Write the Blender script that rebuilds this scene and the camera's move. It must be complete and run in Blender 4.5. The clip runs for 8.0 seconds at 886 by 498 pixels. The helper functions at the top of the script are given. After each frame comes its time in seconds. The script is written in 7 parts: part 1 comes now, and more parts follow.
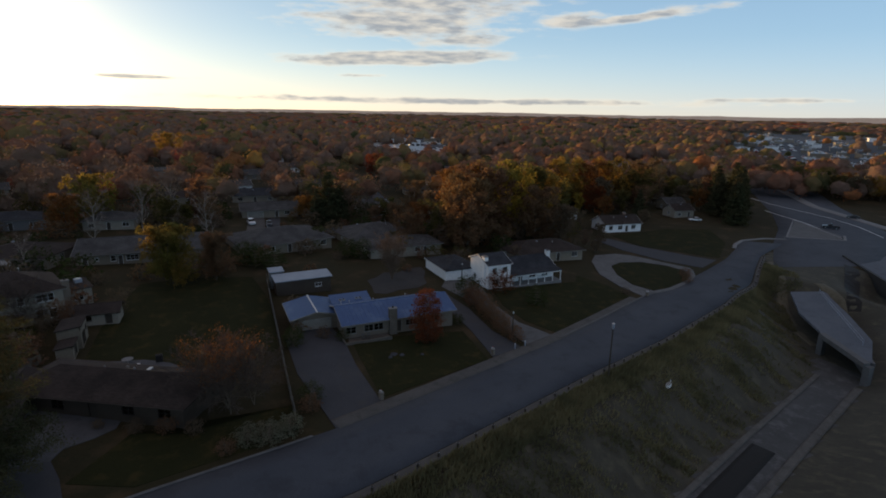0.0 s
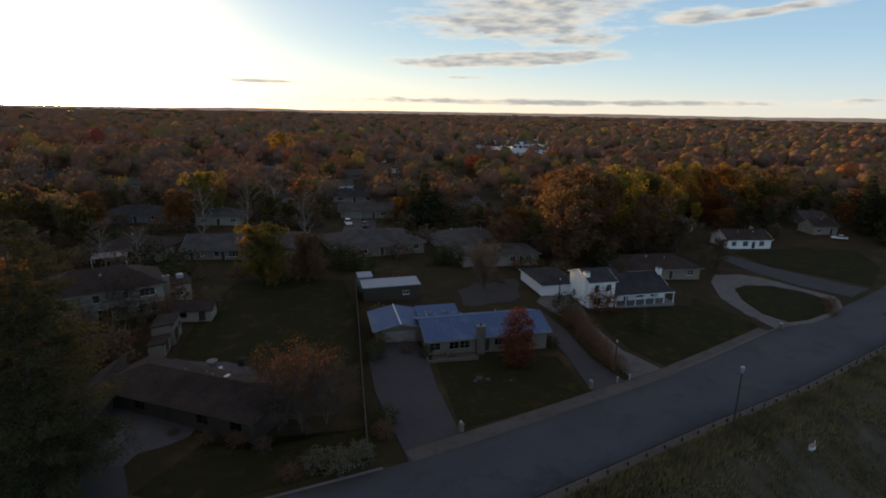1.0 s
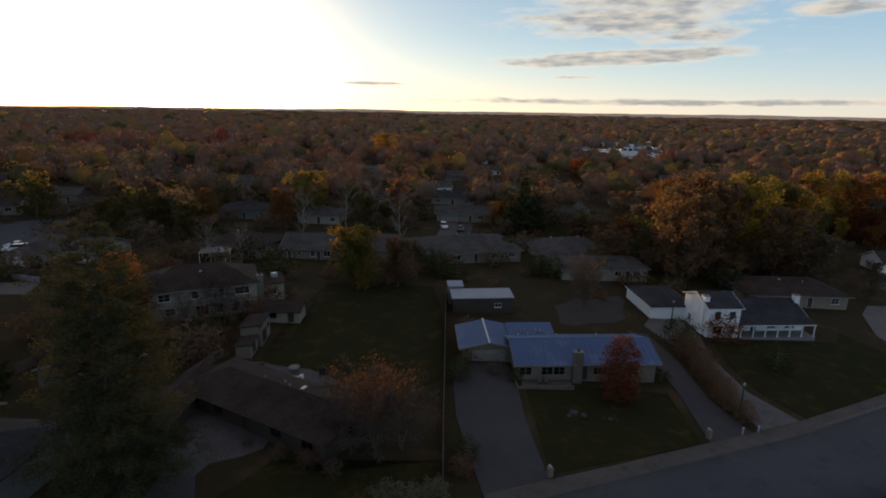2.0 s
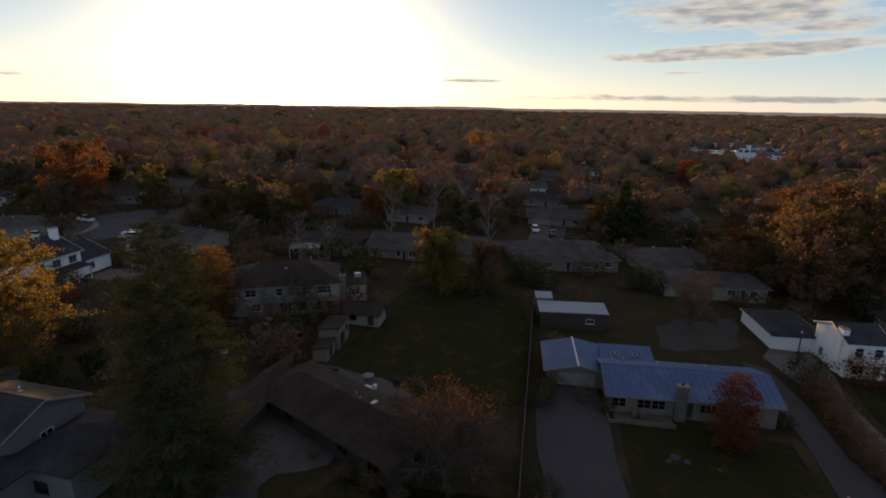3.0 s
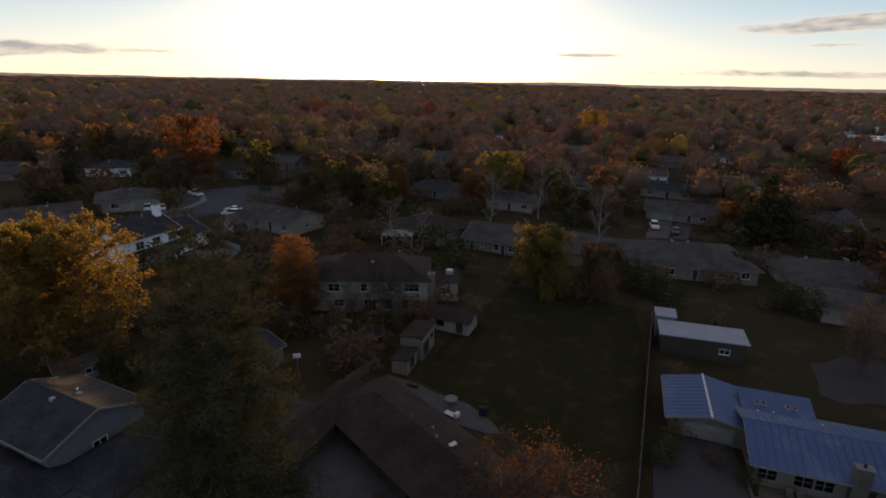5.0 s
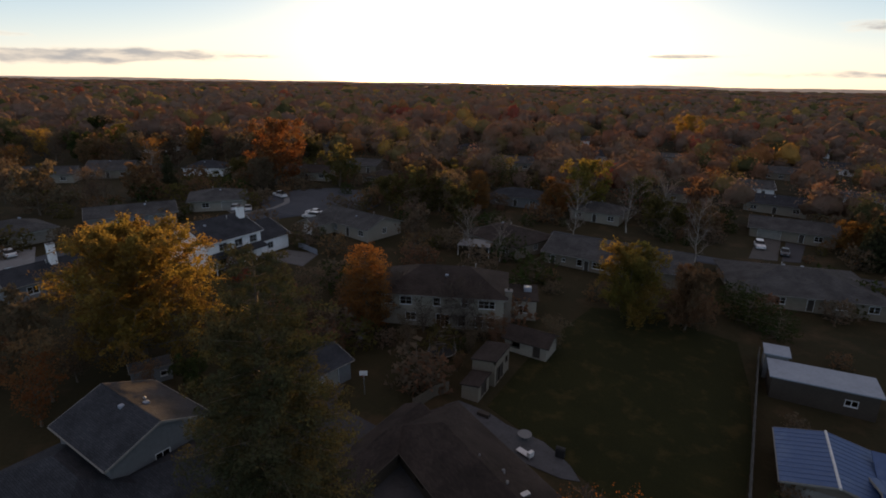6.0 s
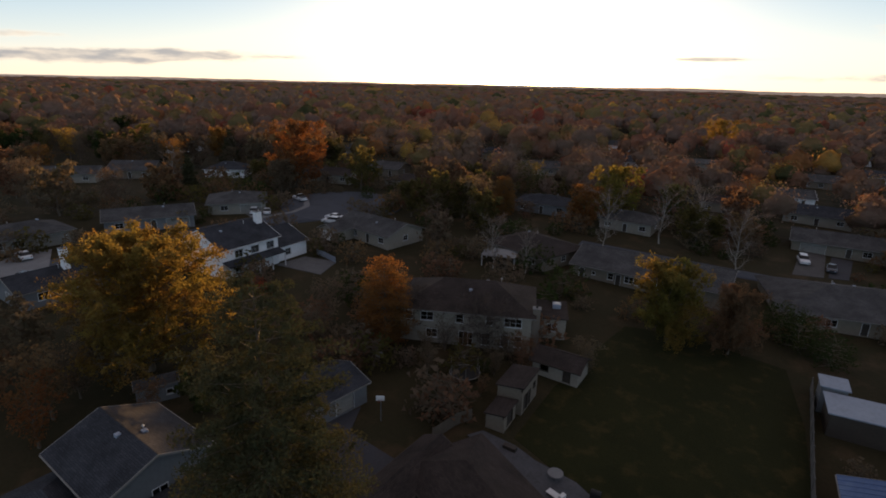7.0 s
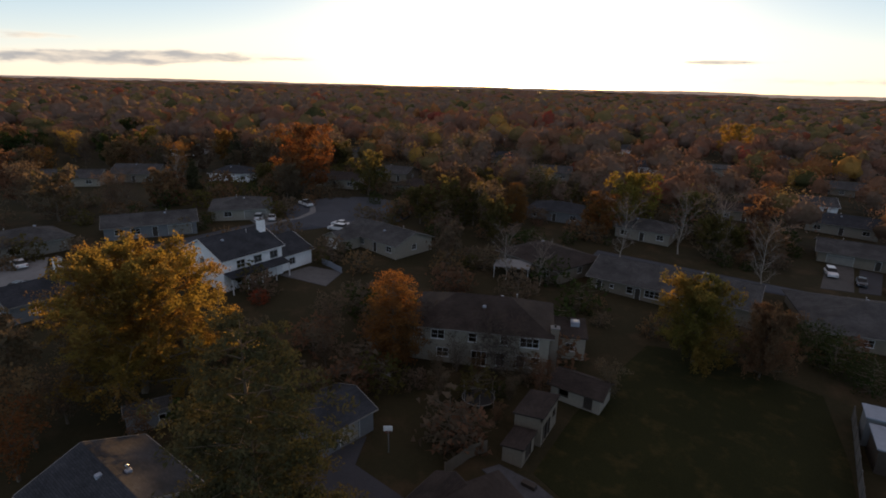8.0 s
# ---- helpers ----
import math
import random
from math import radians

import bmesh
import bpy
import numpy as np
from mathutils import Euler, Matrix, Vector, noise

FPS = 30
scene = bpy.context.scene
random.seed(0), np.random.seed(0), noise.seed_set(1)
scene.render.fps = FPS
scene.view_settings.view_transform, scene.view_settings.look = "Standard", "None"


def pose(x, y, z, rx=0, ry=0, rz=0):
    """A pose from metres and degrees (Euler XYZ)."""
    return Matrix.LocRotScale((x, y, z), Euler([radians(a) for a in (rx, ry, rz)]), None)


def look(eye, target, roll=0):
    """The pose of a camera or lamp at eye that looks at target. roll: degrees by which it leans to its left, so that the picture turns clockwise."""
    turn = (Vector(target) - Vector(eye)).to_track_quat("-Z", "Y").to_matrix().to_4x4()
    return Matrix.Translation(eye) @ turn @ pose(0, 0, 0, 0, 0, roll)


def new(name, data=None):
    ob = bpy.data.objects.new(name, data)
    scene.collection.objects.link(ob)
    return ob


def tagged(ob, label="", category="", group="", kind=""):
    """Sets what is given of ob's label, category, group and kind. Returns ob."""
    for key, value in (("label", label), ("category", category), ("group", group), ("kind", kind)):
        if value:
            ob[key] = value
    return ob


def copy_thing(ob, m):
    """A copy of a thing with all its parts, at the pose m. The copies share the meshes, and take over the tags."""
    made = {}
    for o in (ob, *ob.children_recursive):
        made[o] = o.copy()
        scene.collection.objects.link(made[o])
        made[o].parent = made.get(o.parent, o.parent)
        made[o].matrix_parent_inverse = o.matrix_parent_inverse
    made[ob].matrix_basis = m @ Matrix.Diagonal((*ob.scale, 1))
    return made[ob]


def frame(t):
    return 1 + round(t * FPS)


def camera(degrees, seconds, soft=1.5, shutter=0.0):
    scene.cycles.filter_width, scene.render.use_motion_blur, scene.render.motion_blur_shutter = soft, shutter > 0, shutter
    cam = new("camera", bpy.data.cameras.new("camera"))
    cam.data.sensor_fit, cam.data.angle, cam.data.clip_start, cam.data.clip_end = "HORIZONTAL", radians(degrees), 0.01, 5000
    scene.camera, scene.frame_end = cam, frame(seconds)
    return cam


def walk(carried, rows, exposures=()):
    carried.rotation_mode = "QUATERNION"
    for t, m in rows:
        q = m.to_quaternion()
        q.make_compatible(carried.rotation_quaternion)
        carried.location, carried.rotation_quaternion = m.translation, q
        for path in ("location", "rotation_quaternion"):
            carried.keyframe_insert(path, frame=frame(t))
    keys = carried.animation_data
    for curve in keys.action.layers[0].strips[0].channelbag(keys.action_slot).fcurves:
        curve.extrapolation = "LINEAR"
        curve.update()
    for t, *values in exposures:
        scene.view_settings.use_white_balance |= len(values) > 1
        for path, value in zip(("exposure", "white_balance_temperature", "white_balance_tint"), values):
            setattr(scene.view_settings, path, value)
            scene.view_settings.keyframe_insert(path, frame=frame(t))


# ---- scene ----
# Suburb at sunset seen from a drone: camera and its way
cam = camera(79.4, 8.0, soft=1.8)
ROWS = [
    (0.0, 0.00, 0.00, 35.00, -24.83, -14.46, -0.94),
    (0.5, 1.86, 3.42, 34.92, -19.57, -14.46, -0.94),
    (1.0, 3.44, 6.75, 34.87, -14.00, -14.48, -0.90),
    (1.5, 4.65, 10.01, 34.84, -8.52, -14.53, -0.86),
    (2.0, 5.41, 13.21, 34.82, -3.09, -14.56, -0.82),
    (3.3, 6.15, 20.78, 34.90, 8.99, -15.35, -0.85),
    (3.5, 6.14, 22.12, 34.93, 9.91, -15.95, -0.81),
    (4.0, 5.84, 24.95, 35.01, 11.76, -17.14, -0.82),
    (4.5, 5.09, 27.53, 35.15, 13.37, -17.60, -0.97),
    (5.0, 4.30, 30.11, 35.17, 18.31, -17.54, -1.03),
    (5.2, 3.94, 31.11, 35.17, 20.45, -17.55, -0.95),
    (6.3, 1.71, 35.92, 35.49, 28.12, -17.38, -1.04),
    (6.5, 1.11, 36.80, 35.51, 28.50, -17.41, -1.17),
    (7.0, -0.29, 38.78, 35.54, 29.33, -17.28, -1.25),
    (7.5, -1.73, 40.71, 35.63, 29.90, -17.20, -1.32),
    (8.0, -3.21, 42.47, 35.72, 30.13, -17.07, -1.40),
]
walk(cam, [(t, pose(x, y, z, 90 + pitch, roll, yaw)) for t, x, y, z, yaw, pitch, roll in ROWS],
     [(0.0, 0.18, 7300, 11), (1.0, 0.22, 7500, 11), (2.0, 0.14, 7700, 12), (3.5, 0.06, 7800, 15), (5.0, 0.18, 7900, 16), (8.0, 0.34, 7900, 16)])

# ---- sky and sun ----
SUN_AZ, SUN_EL = radians(-22.4), radians(2.6)  # azimuth from +y towards +x
SUN_DIR = Vector((math.sin(SUN_AZ) * math.cos(SUN_EL), math.cos(SUN_AZ) * math.cos(SUN_EL), math.sin(SUN_EL)))
SKY, GLOW, SUNPOWER = 0.07, 1.0, 4.5


def build_world():
    world = bpy.data.worlds.new("sunset_sky")
    scene.world = world
    world.use_nodes = True
    nt = world.node_tree
    nt.nodes.clear()
    L = nt.links.new

    def node(kind):
        return nt.nodes.new(kind)

    def val(op, a, b=None, c=None):
        n = node("ShaderNodeMath")
        n.operation = op
        for i, s in enumerate((a, b, c)):
            if s is None:
                continue
            if isinstance(s, (int, float)):
                n.inputs[i].default_value = s
            else:
                L(s, n.inputs[i])
        return n.outputs[0]

    out = node("ShaderNodeOutputWorld")
    sky = node("ShaderNodeTexSky")
    sky.sky_type, sky.sun_disc, sky.sun_elevation, sky.sun_rotation = "NISHITA", False, SUN_EL, SUN_AZ
    sky.altitude, sky.air_density, sky.dust_density, sky.ozone_density = 800, 1.0, 0.6, 2.0
    bg = node("ShaderNodeBackground")
    bg.inputs["Strength"].default_value = SKY
    L(sky.outputs[0], bg.inputs["Color"])

    tc = node("ShaderNodeTexCoord")
    dot = node("ShaderNodeVectorMath")
    dot.operation = "DOT_PRODUCT"
    L(tc.outputs["Generated"], dot.inputs[0])
    dot.inputs[1].default_value = (math.sin(SUN_AZ), math.cos(SUN_AZ), 0.02)
    sep = node("ShaderNodeSeparateXYZ")
    L(tc.outputs["Generated"], sep.inputs[0])
    az = val("MULTIPLY", val("ARCTAN2", sep.outputs["X"], sep.outputs["Y"]), 57.2958)
    el = val("MULTIPLY", val("ARCSINE", sep.outputs["Z"]), 57.2958)
    ang = val("MULTIPLY", val("ARCCOSINE", val("MINIMUM", dot.outputs["Value"], 0.99999)), 57.2958)
    low = val("POWER", 2.718, val("MULTIPLY", val("ABSOLUTE", el), -1 / 9))   # bright air near the horizon

    def lobe(strength, width, colour, squash=False):
        a = val("MULTIPLY", val("POWER", 2.718, val("MULTIPLY", ang, -1.0 / width)), strength)
        if squash:
            a = val("MULTIPLY", a, low)
        e = node("ShaderNodeBackground")
        e.inputs["Color"].default_value = (*colour, 1)
        L(a, e.inputs["Strength"])
        return e.outputs[0]

    def add(a, b):
        n = node("ShaderNodeAddShader")
        L(a, n.inputs[0])
        L(b, n.inputs[1])
        return n.outputs[0]

    total = bg.outputs[0]
    total = add(total, lobe(GLOW * 40.0, 3.0, (1.0, 0.70, 0.30)))
    total = add(total, lobe(GLOW * 1.2, 8.0, (1.0, 0.90, 0.64)))
    total = add(total, lobe(GLOW * 0.42, 24.0, (1.0, 0.90, 0.66), True))
    base = node("ShaderNodeBackground")
    base.inputs["Color"].default_value = (0.24, 0.56, 1.0, 1)
    behind = val("ADD", 1.22, val("MULTIPLY", dot.outputs["Value"], -0.22))   # blue dusk opposite the sun
    clear = val("SUBTRACT", 1.0, val("MULTIPLY", val("POWER", 2.718, val("MULTIPLY", val("ABSOLUTE", el), -1 / 4.0)), 0.52))   # the blue fades out low down
    L(val("MULTIPLY", clear, val("MULTIPLY", val("MULTIPLY", val("POWER", 2.718, val("MULTIPLY", val("ABSOLUTE", el), -1 / 26)), 0.74 * GLOW), behind)), base.inputs["Strength"])
    total = add(total, base.outputs[0])
    haze = node("ShaderNodeBackground")   # pale yellow air along the horizon
    haze.inputs["Color"].default_value = (1.0, 0.87, 0.54, 1)
    L(val("MULTIPLY", val("MULTIPLY", val("POWER", 2.718, val("MULTIPLY", val("ABSOLUTE", el), -1 / 4.6)), 0.52 * GLOW),
          val("ADD", 0.7, val("MULTIPLY", dot.outputs["Value"], 0.3))), haze.inputs["Strength"])
    total = add(total, haze.outputs[0])
    dusk = node("ShaderNodeBackground")   # mauve dusk overhead
    dusk.inputs["Color"].default_value = (0.74, 0.56, 0.56, 1)
    L(val("MULTIPLY", val("SUBTRACT", 1.0, val("POWER", 2.718, val("MULTIPLY", val("MAXIMUM", val("SUBTRACT", el, 7.0), 0.0), -1 / 26))), 0.33 * GLOW), dusk.inputs["Strength"])
    total = add(total, dusk.outputs[0])

    # clouds: soft long banks with torn edges, each (azimuth, elevation, half width, half height, tilt, weight)
    co = node("ShaderNodeCombineXYZ")
    L(val("MULTIPLY", az, 0.25), co.inputs[0])
    L(val("MULTIPLY", el, 1.05), co.inputs[1])
    tear = node("ShaderNodeTexNoise")
    tear.inputs["Scale"].default_value = 1.0
    tear.inputs["Detail"].default_value = 7.0
    tear.inputs["Roughness"].default_value = 0.62
    L(co.outputs[0], tear.inputs["Vector"])
    clouds = [(20.5, 5.15, 9.5, 0.62, 0.03, 2.1), (21.5, 5.3, 6.0, 0.45, 0.02, 2.2), (20.5, 8.4, 10.5, 1.5, -0.03, 1.15), (24, 10.2, 11.0, 1.3, 0.0, 1.05),
              (43, 8.8, 8.5, 0.45, 0.09, 1.1), (37.5, 8.7, 3.6, 0.75, 0.05, 1.1), (-4, 2.6, 4.4, 0.2, 0.0, 1.05), (16.5, 3.4, 2.4, 0.2, 0.0, 0.9),
              (25, 1.05, 27.0, 0.36, 0.0, 1.1), (-60, 1.65, 11.5, 0.62, 0.03, 1.6), (-46, 2.05, 4.0, 0.3, 0.03, 0.9), (57, 1.4, 8.0, 0.26, 0.0, 0.8),
              (27, 6.9, 4.5, 0.6, 0.05, 1.1), (-70, 3.0, 9.0, 0.4, 0.02, 0.6)]
    cover = None
    for a0, e0, wa, he, tilt, weight in clouds:
        da = val("SUBTRACT", az, a0)
        de = val("SUBTRACT", val("SUBTRACT", el, e0), val("MULTIPLY", da, tilt))
        q = val("ADD", val("POWER", val("ABSOLUTE", val("DIVIDE", da, wa)), 2.0),
                val("POWER", val("ABSOLUTE", val("DIVIDE", de, he)), 2.0))
        m = val("MULTIPLY", val("POWER", 2.718, val("MULTIPLY", q, -1.0)), weight)
        cover = m if cover is None else val("MAXIMUM", cover, m)
    ragged = val("ADD", cover, val("MULTIPLY", val("SUBTRACT", tear.outputs["Fac"], 0.5), 1.9))
    ramp = node("ShaderNodeMapRange")
    ramp.interpolation_type = "SMOOTHSTEP"
    L(ragged, ramp.inputs["Value"])
    ramp.inputs["From Min"].default_value = 0.22
    ramp.inputs["From Max"].default_value = 0.95
    ramp.inputs["To Max"].default_value = 0.88
    gate = val("MULTIPLY", ramp.outputs["Result"], val("MINIMUM", val("MULTIPLY", cover, 3.5), 1.0))
    cloud = node("ShaderNodeBackground")
    shade = node("ShaderNodeMixRGB")
    shade.inputs[1].default_value = (0.96, 0.91, 0.80, 1)
    shade.inputs[2].default_value = (0.27, 0.315, 0.39, 1)
    puff = node("ShaderNodeTexNoise")
    puff.inputs["Scale"].default_value, puff.inputs["Detail"].default_value = 1.5, 5.0
    L(co.outputs[0], puff.inputs["Vector"])
    soft_core = node("ShaderNodeMapRange")
    L(puff.outputs["Fac"], soft_core.inputs["Value"])
    soft_core.inputs["From Min"].default_value, soft_core.inputs["From Max"].default_value = 0.36, 0.62
    L(val("MULTIPLY", ramp.outputs["Result"], val("ADD", 0.45, val("MULTIPLY", soft_core.outputs["Result"], 0.6))), shade.inputs[0])
    L(shade.outputs[0], cloud.inputs["Color"])
    cloud.inputs["Strength"].default_value = 0.95 * GLOW
    mix = node("ShaderNodeMixShader")
    L(gate, mix.inputs[0])
    L(total, mix.inputs[1])
    L(cloud.outputs[0], mix.inputs[2])
    L(mix.outputs[0], out.inputs["Surface"])


build_world()
sun_lamp = bpy.data.lights.new("sun", "SUN")
sun_lamp.energy, sun_lamp.angle, sun_lamp.color = SUNPOWER, radians(0.6), (1.0, 0.60, 0.26)
sun = new("sun", sun_lamp)
sun.matrix_world = look(SUN_DIR * 300, (0, 0, 0))

# ---- materials ----


def material(name):
    m = bpy.data.materials.new(name)
    m.use_nodes = True
    nt = m.node_tree
    return m, nt, nt.nodes["Principled BSDF"]


def surface(name, a, b, rough=0.8, big=0.15, fine=4.0, bump=0.3, third=None, metal=0.0, stretch=(1, 1, 1), per_object=0.15, spec=0.3):
    """A worn surface: broad stains and fine grain between the colours a and b, some third colour in patches, and relief."""
    m, nt, bsdf = material(name)
    L = nt.links.new
    tc = nt.nodes.new("ShaderNodeTexCoord")
    mp = nt.nodes.new("ShaderNodeMapping")
    mp.inputs["Scale"].default_value = stretch
    L(tc.outputs["Object"], mp.inputs["Vector"])

    def noise_tex(scale, detail):
        n = nt.nodes.new("ShaderNodeTexNoise")
        n.inputs["Scale"].default_value, n.inputs["Detail"].default_value = scale, detail
        n.inputs["Roughness"].default_value = 0.65
        L(mp.outputs[0], n.inputs["Vector"])
        return n.outputs["Fac"]

    def mixed(fac, c1, c2, blend="MIX"):
        n = nt.nodes.new("ShaderNodeMixRGB")
        n.blend_type = blend
        for i, s in ((0, fac), (1, c1), (2, c2)):
            if isinstance(s, (int, float)):
                n.inputs[i].default_value = s
            elif isinstance(s, tuple):
                n.inputs[i].default_value = (*s, 1)
            else:
                L(s, n.inputs[i])
        return n.outputs[0]

    def curve(fac, lo, hi, top=1.0):
        n = nt.nodes.new("ShaderNodeMapRange")
        L(fac, n.inputs["Value"])
        n.inputs["From Min"].default_value, n.inputs["From Max"].default_value = lo, hi
        n.inputs["To Max"].default_value = top
        return n.outputs["Result"]

    big_n, fine_n = noise_tex(big, 5), noise_tex(fine, 8)
    col = mixed(curve(big_n, 0.3, 0.7), a, b)
    mean = tuple((p + q) / 2 for p, q in zip(a, b))
    col = mixed(curve(fine_n, 0.35, 0.75, 0.55), col, tuple(v * 0.55 for v in mean))
    if third:
        col = mixed(curve(noise_tex(big * 2.7, 6), 0.52, 0.66, 0.75), col, third)
    if per_object:
        oi = nt.nodes.new("ShaderNodeObjectInfo")
        col = mixed(curve(oi.outputs["Random"], 0, 1, per_object * 2), col, tuple(min(1, v * 0.5) for v in mean))
    L(col, bsdf.inputs["Base Color"])
    bsdf.inputs["Roughness"].default_value, bsdf.inputs["Metallic"].default_value = rough, metal
    bsdf.inputs["Specular IOR Level"].default_value = spec
    bp = nt.nodes.new("ShaderNodeBump")
    bp.inputs["Strength"].default_value, bp.inputs["Distance"].default_value = bump, 0.05
    L(fine_n, bp.inputs["Height"])
    L(bp.outputs[0], bsdf.inputs["Normal"])
    return m


def roofing(name, a, b, course=0.16, rough=0.95):
    """Asphalt shingles in courses."""
    m, nt, bsdf = material(name)
    L = nt.links.new
    tc = nt.nodes.new("ShaderNodeTexCoord")
    br = nt.nodes.new("ShaderNodeTexBrick")
    br.inputs["Scale"].default_value = 1.0
    br.inputs["Brick Width"].default_value, br.inputs["Row Height"].default_value = 0.45, course
    br.inputs["Mortar Size"].default_value = 0.012
    for i, c in (("Color1", a), ("Color2", b), ("Mortar", tuple(v * 0.5 for v in a))):
        br.inputs[i].default_value = (*c, 1)
    L(tc.outputs["Object"], br.inputs["Vector"])
    n = nt.nodes.new("ShaderNodeTexNoise")
    n.inputs["Scale"].default_value, n.inputs["Detail"].default_value = 0.35, 8
    L(tc.outputs["Object"], n.inputs["Vector"])
    mx = nt.nodes.new("ShaderNodeMixRGB")
    mx.blend_type = "MULTIPLY"
    rg = nt.nodes.new("ShaderNodeMapRange")
    rg.inputs["From Min"].default_value, rg.inputs["From Max"].default_value = 0.3, 0.7
    rg.inputs["To Min"].default_value, rg.inputs["To Max"].default_value = 0.55, 1.15
    L(n.outputs["Fac"], rg.inputs["Value"])
    mx.inputs[0].default_value = 1.0
    L(br.outputs["Color"], mx.inputs[1])
    L(rg.outputs["Result"], mx.inputs[2])
    L(mx.outputs[0], bsdf.inputs["Base Color"])
    bsdf.inputs["Roughness"].default_value = rough
    bsdf.inputs["Specular IOR Level"].default_value = 0.2
    bp = nt.nodes.new("ShaderNodeBump")
    bp.inputs["Strength"].default_value, bp.inputs["Distance"].default_value = 0.5, 0.02
    L(br.outputs["Fac"], bp.inputs["Height"])
    bp.invert = True
    L(bp.outputs[0], bsdf.inputs["Normal"])
    return m


def siding(name, a, b, board=0.18):
    """Painted lap siding: weathered paint with a shadow line under each board."""
    m = surface(name, a, b, 0.6, 0.3, 3.0, 0.1)
    nt = m.node_tree
    bsdf = nt.nodes["Principled BSDF"]
    tc = nt.nodes.new("ShaderNodeTexCoord")
    wv = nt.nodes.new("ShaderNodeTexWave")
    wv.bands_direction, wv.wave_profile = "Z", "SAW"
    wv.inputs["Scale"].default_value = 0.314 / board
    nt.links.new(tc.outputs["Object"], wv.inputs["Vector"])
    bp = nt.nodes.new("ShaderNodeBump")
    bp.inputs["Strength"].default_value, bp.inputs["Distance"].default_value = 0.6, 0.02
    nt.links.new(wv.outputs["Fac"], bp.inputs["Height"])
    nt.links.new(bp.outputs[0], bsdf.inputs["Normal"])
    return m


def brickwork(name, a, b, mortar):
    m, nt, bsdf = material(name)
    tc = nt.nodes.new("ShaderNodeTexCoord")
    mp = nt.nodes.new("ShaderNodeMapping")
    mp.inputs["Rotation"].default_value = (radians(90), 0, 0)
    nt.links.new(tc.outputs["Object"], mp.inputs["Vector"])
    br = nt.nodes.new("ShaderNodeTexBrick")
    br.inputs["Scale"].default_value = 1.0
    br.inputs["Brick Width"].default_value, br.inputs["Row Height"].default_value = 0.22, 0.075
    br.inputs["Mortar Size"].default_value = 0.01
    for i, c in (("Color1", a), ("Color2", b), ("Mortar", mortar)):
        br.inputs[i].default_value = (*c, 1)
    nt.links.new(mp.outputs[0], br.inputs["Vector"])
    nt.links.new(br.outputs["Color"], bsdf.inputs["Base Color"])
    bsdf.inputs["Roughness"].default_value = 0.85
    bp = nt.nodes.new("ShaderNodeBump")
    bp.invert = True
    bp.inputs["Strength"].default_value, bp.inputs["Distance"].default_value = 0.5, 0.01
    nt.links.new(br.outputs["Fac"], bp.inputs["Height"])
    nt.links.new(bp.outputs[0], bsdf.inputs["Normal"])
    return m


def foliage(name, a, b, c, through_light=0.68):
    """Leaves: each its own tint between a and b, patches of c, light shining through."""
    m = bpy.data.materials.new(name)
    m.use_nodes = True
    nt = m.node_tree
    nt.nodes.clear()
    L = nt.links.new
    out = nt.nodes.new("ShaderNodeOutputMaterial")
    geo = nt.nodes.new("ShaderNodeNewGeometry")
    oi = nt.nodes.new("ShaderNodeObjectInfo")
    tc = nt.nodes.new("ShaderNodeTexCoord")
    n = nt.nodes.new("ShaderNodeTexNoise")
    n.inputs["Scale"].default_value, n.inputs["Detail"].default_value = 0.22, 3
    L(tc.outputs["Object"], n.inputs["Vector"])

    def mixed(fac, c1, c2, blend="MIX"):
        x = nt.nodes.new("ShaderNodeMixRGB")
        x.blend_type = blend
        for i, s in ((0, fac), (1, c1), (2, c2)):
            if isinstance(s, (int, float)):
                x.inputs[i].default_value = s
            elif isinstance(s, tuple):
                x.inputs[i].default_value = (*s, 1)
            else:
                L(s, x.inputs[i])
        return x.outputs[0]

    rg = nt.nodes.new("ShaderNodeMapRange")
    rg.inputs["From Min"].default_value, rg.inputs["From Max"].default_value = 0.42, 0.62
    L(n.outputs["Fac"], rg.inputs["Value"])
    col = mixed(geo.outputs["Random Per Island"], a, b)
    col = mixed(rg.outputs["Result"], col, c)
    hs = nt.nodes.new("ShaderNodeHueSaturation")
    hr = nt.nodes.new("ShaderNodeMapRange")
    hr.inputs["To Min"].default_value, hr.inputs["To Max"].default_value = 0.485, 0.515
    L(oi.outputs["Random"], hr.inputs["Value"])
    L(hr.outputs["Result"], hs.inputs["Hue"])
    L(col, hs.inputs["Color"])
    df = nt.nodes.new("ShaderNodeBsdfDiffuse")
    tr = nt.nodes.new("ShaderNodeBsdfTranslucent")
    mx = nt.nodes.new("ShaderNodeMixShader")
    mx.inputs[0].default_value = through_light
    L(hs.outputs[0], df.inputs["Color"])
    L(hs.outputs[0], tr.inputs["Color"])
    L(df.outputs[0], mx.inputs[1])
    L(tr.outputs[0], mx.inputs[2])
    L(mx.outputs[0], out.inputs["Surface"])
    return m


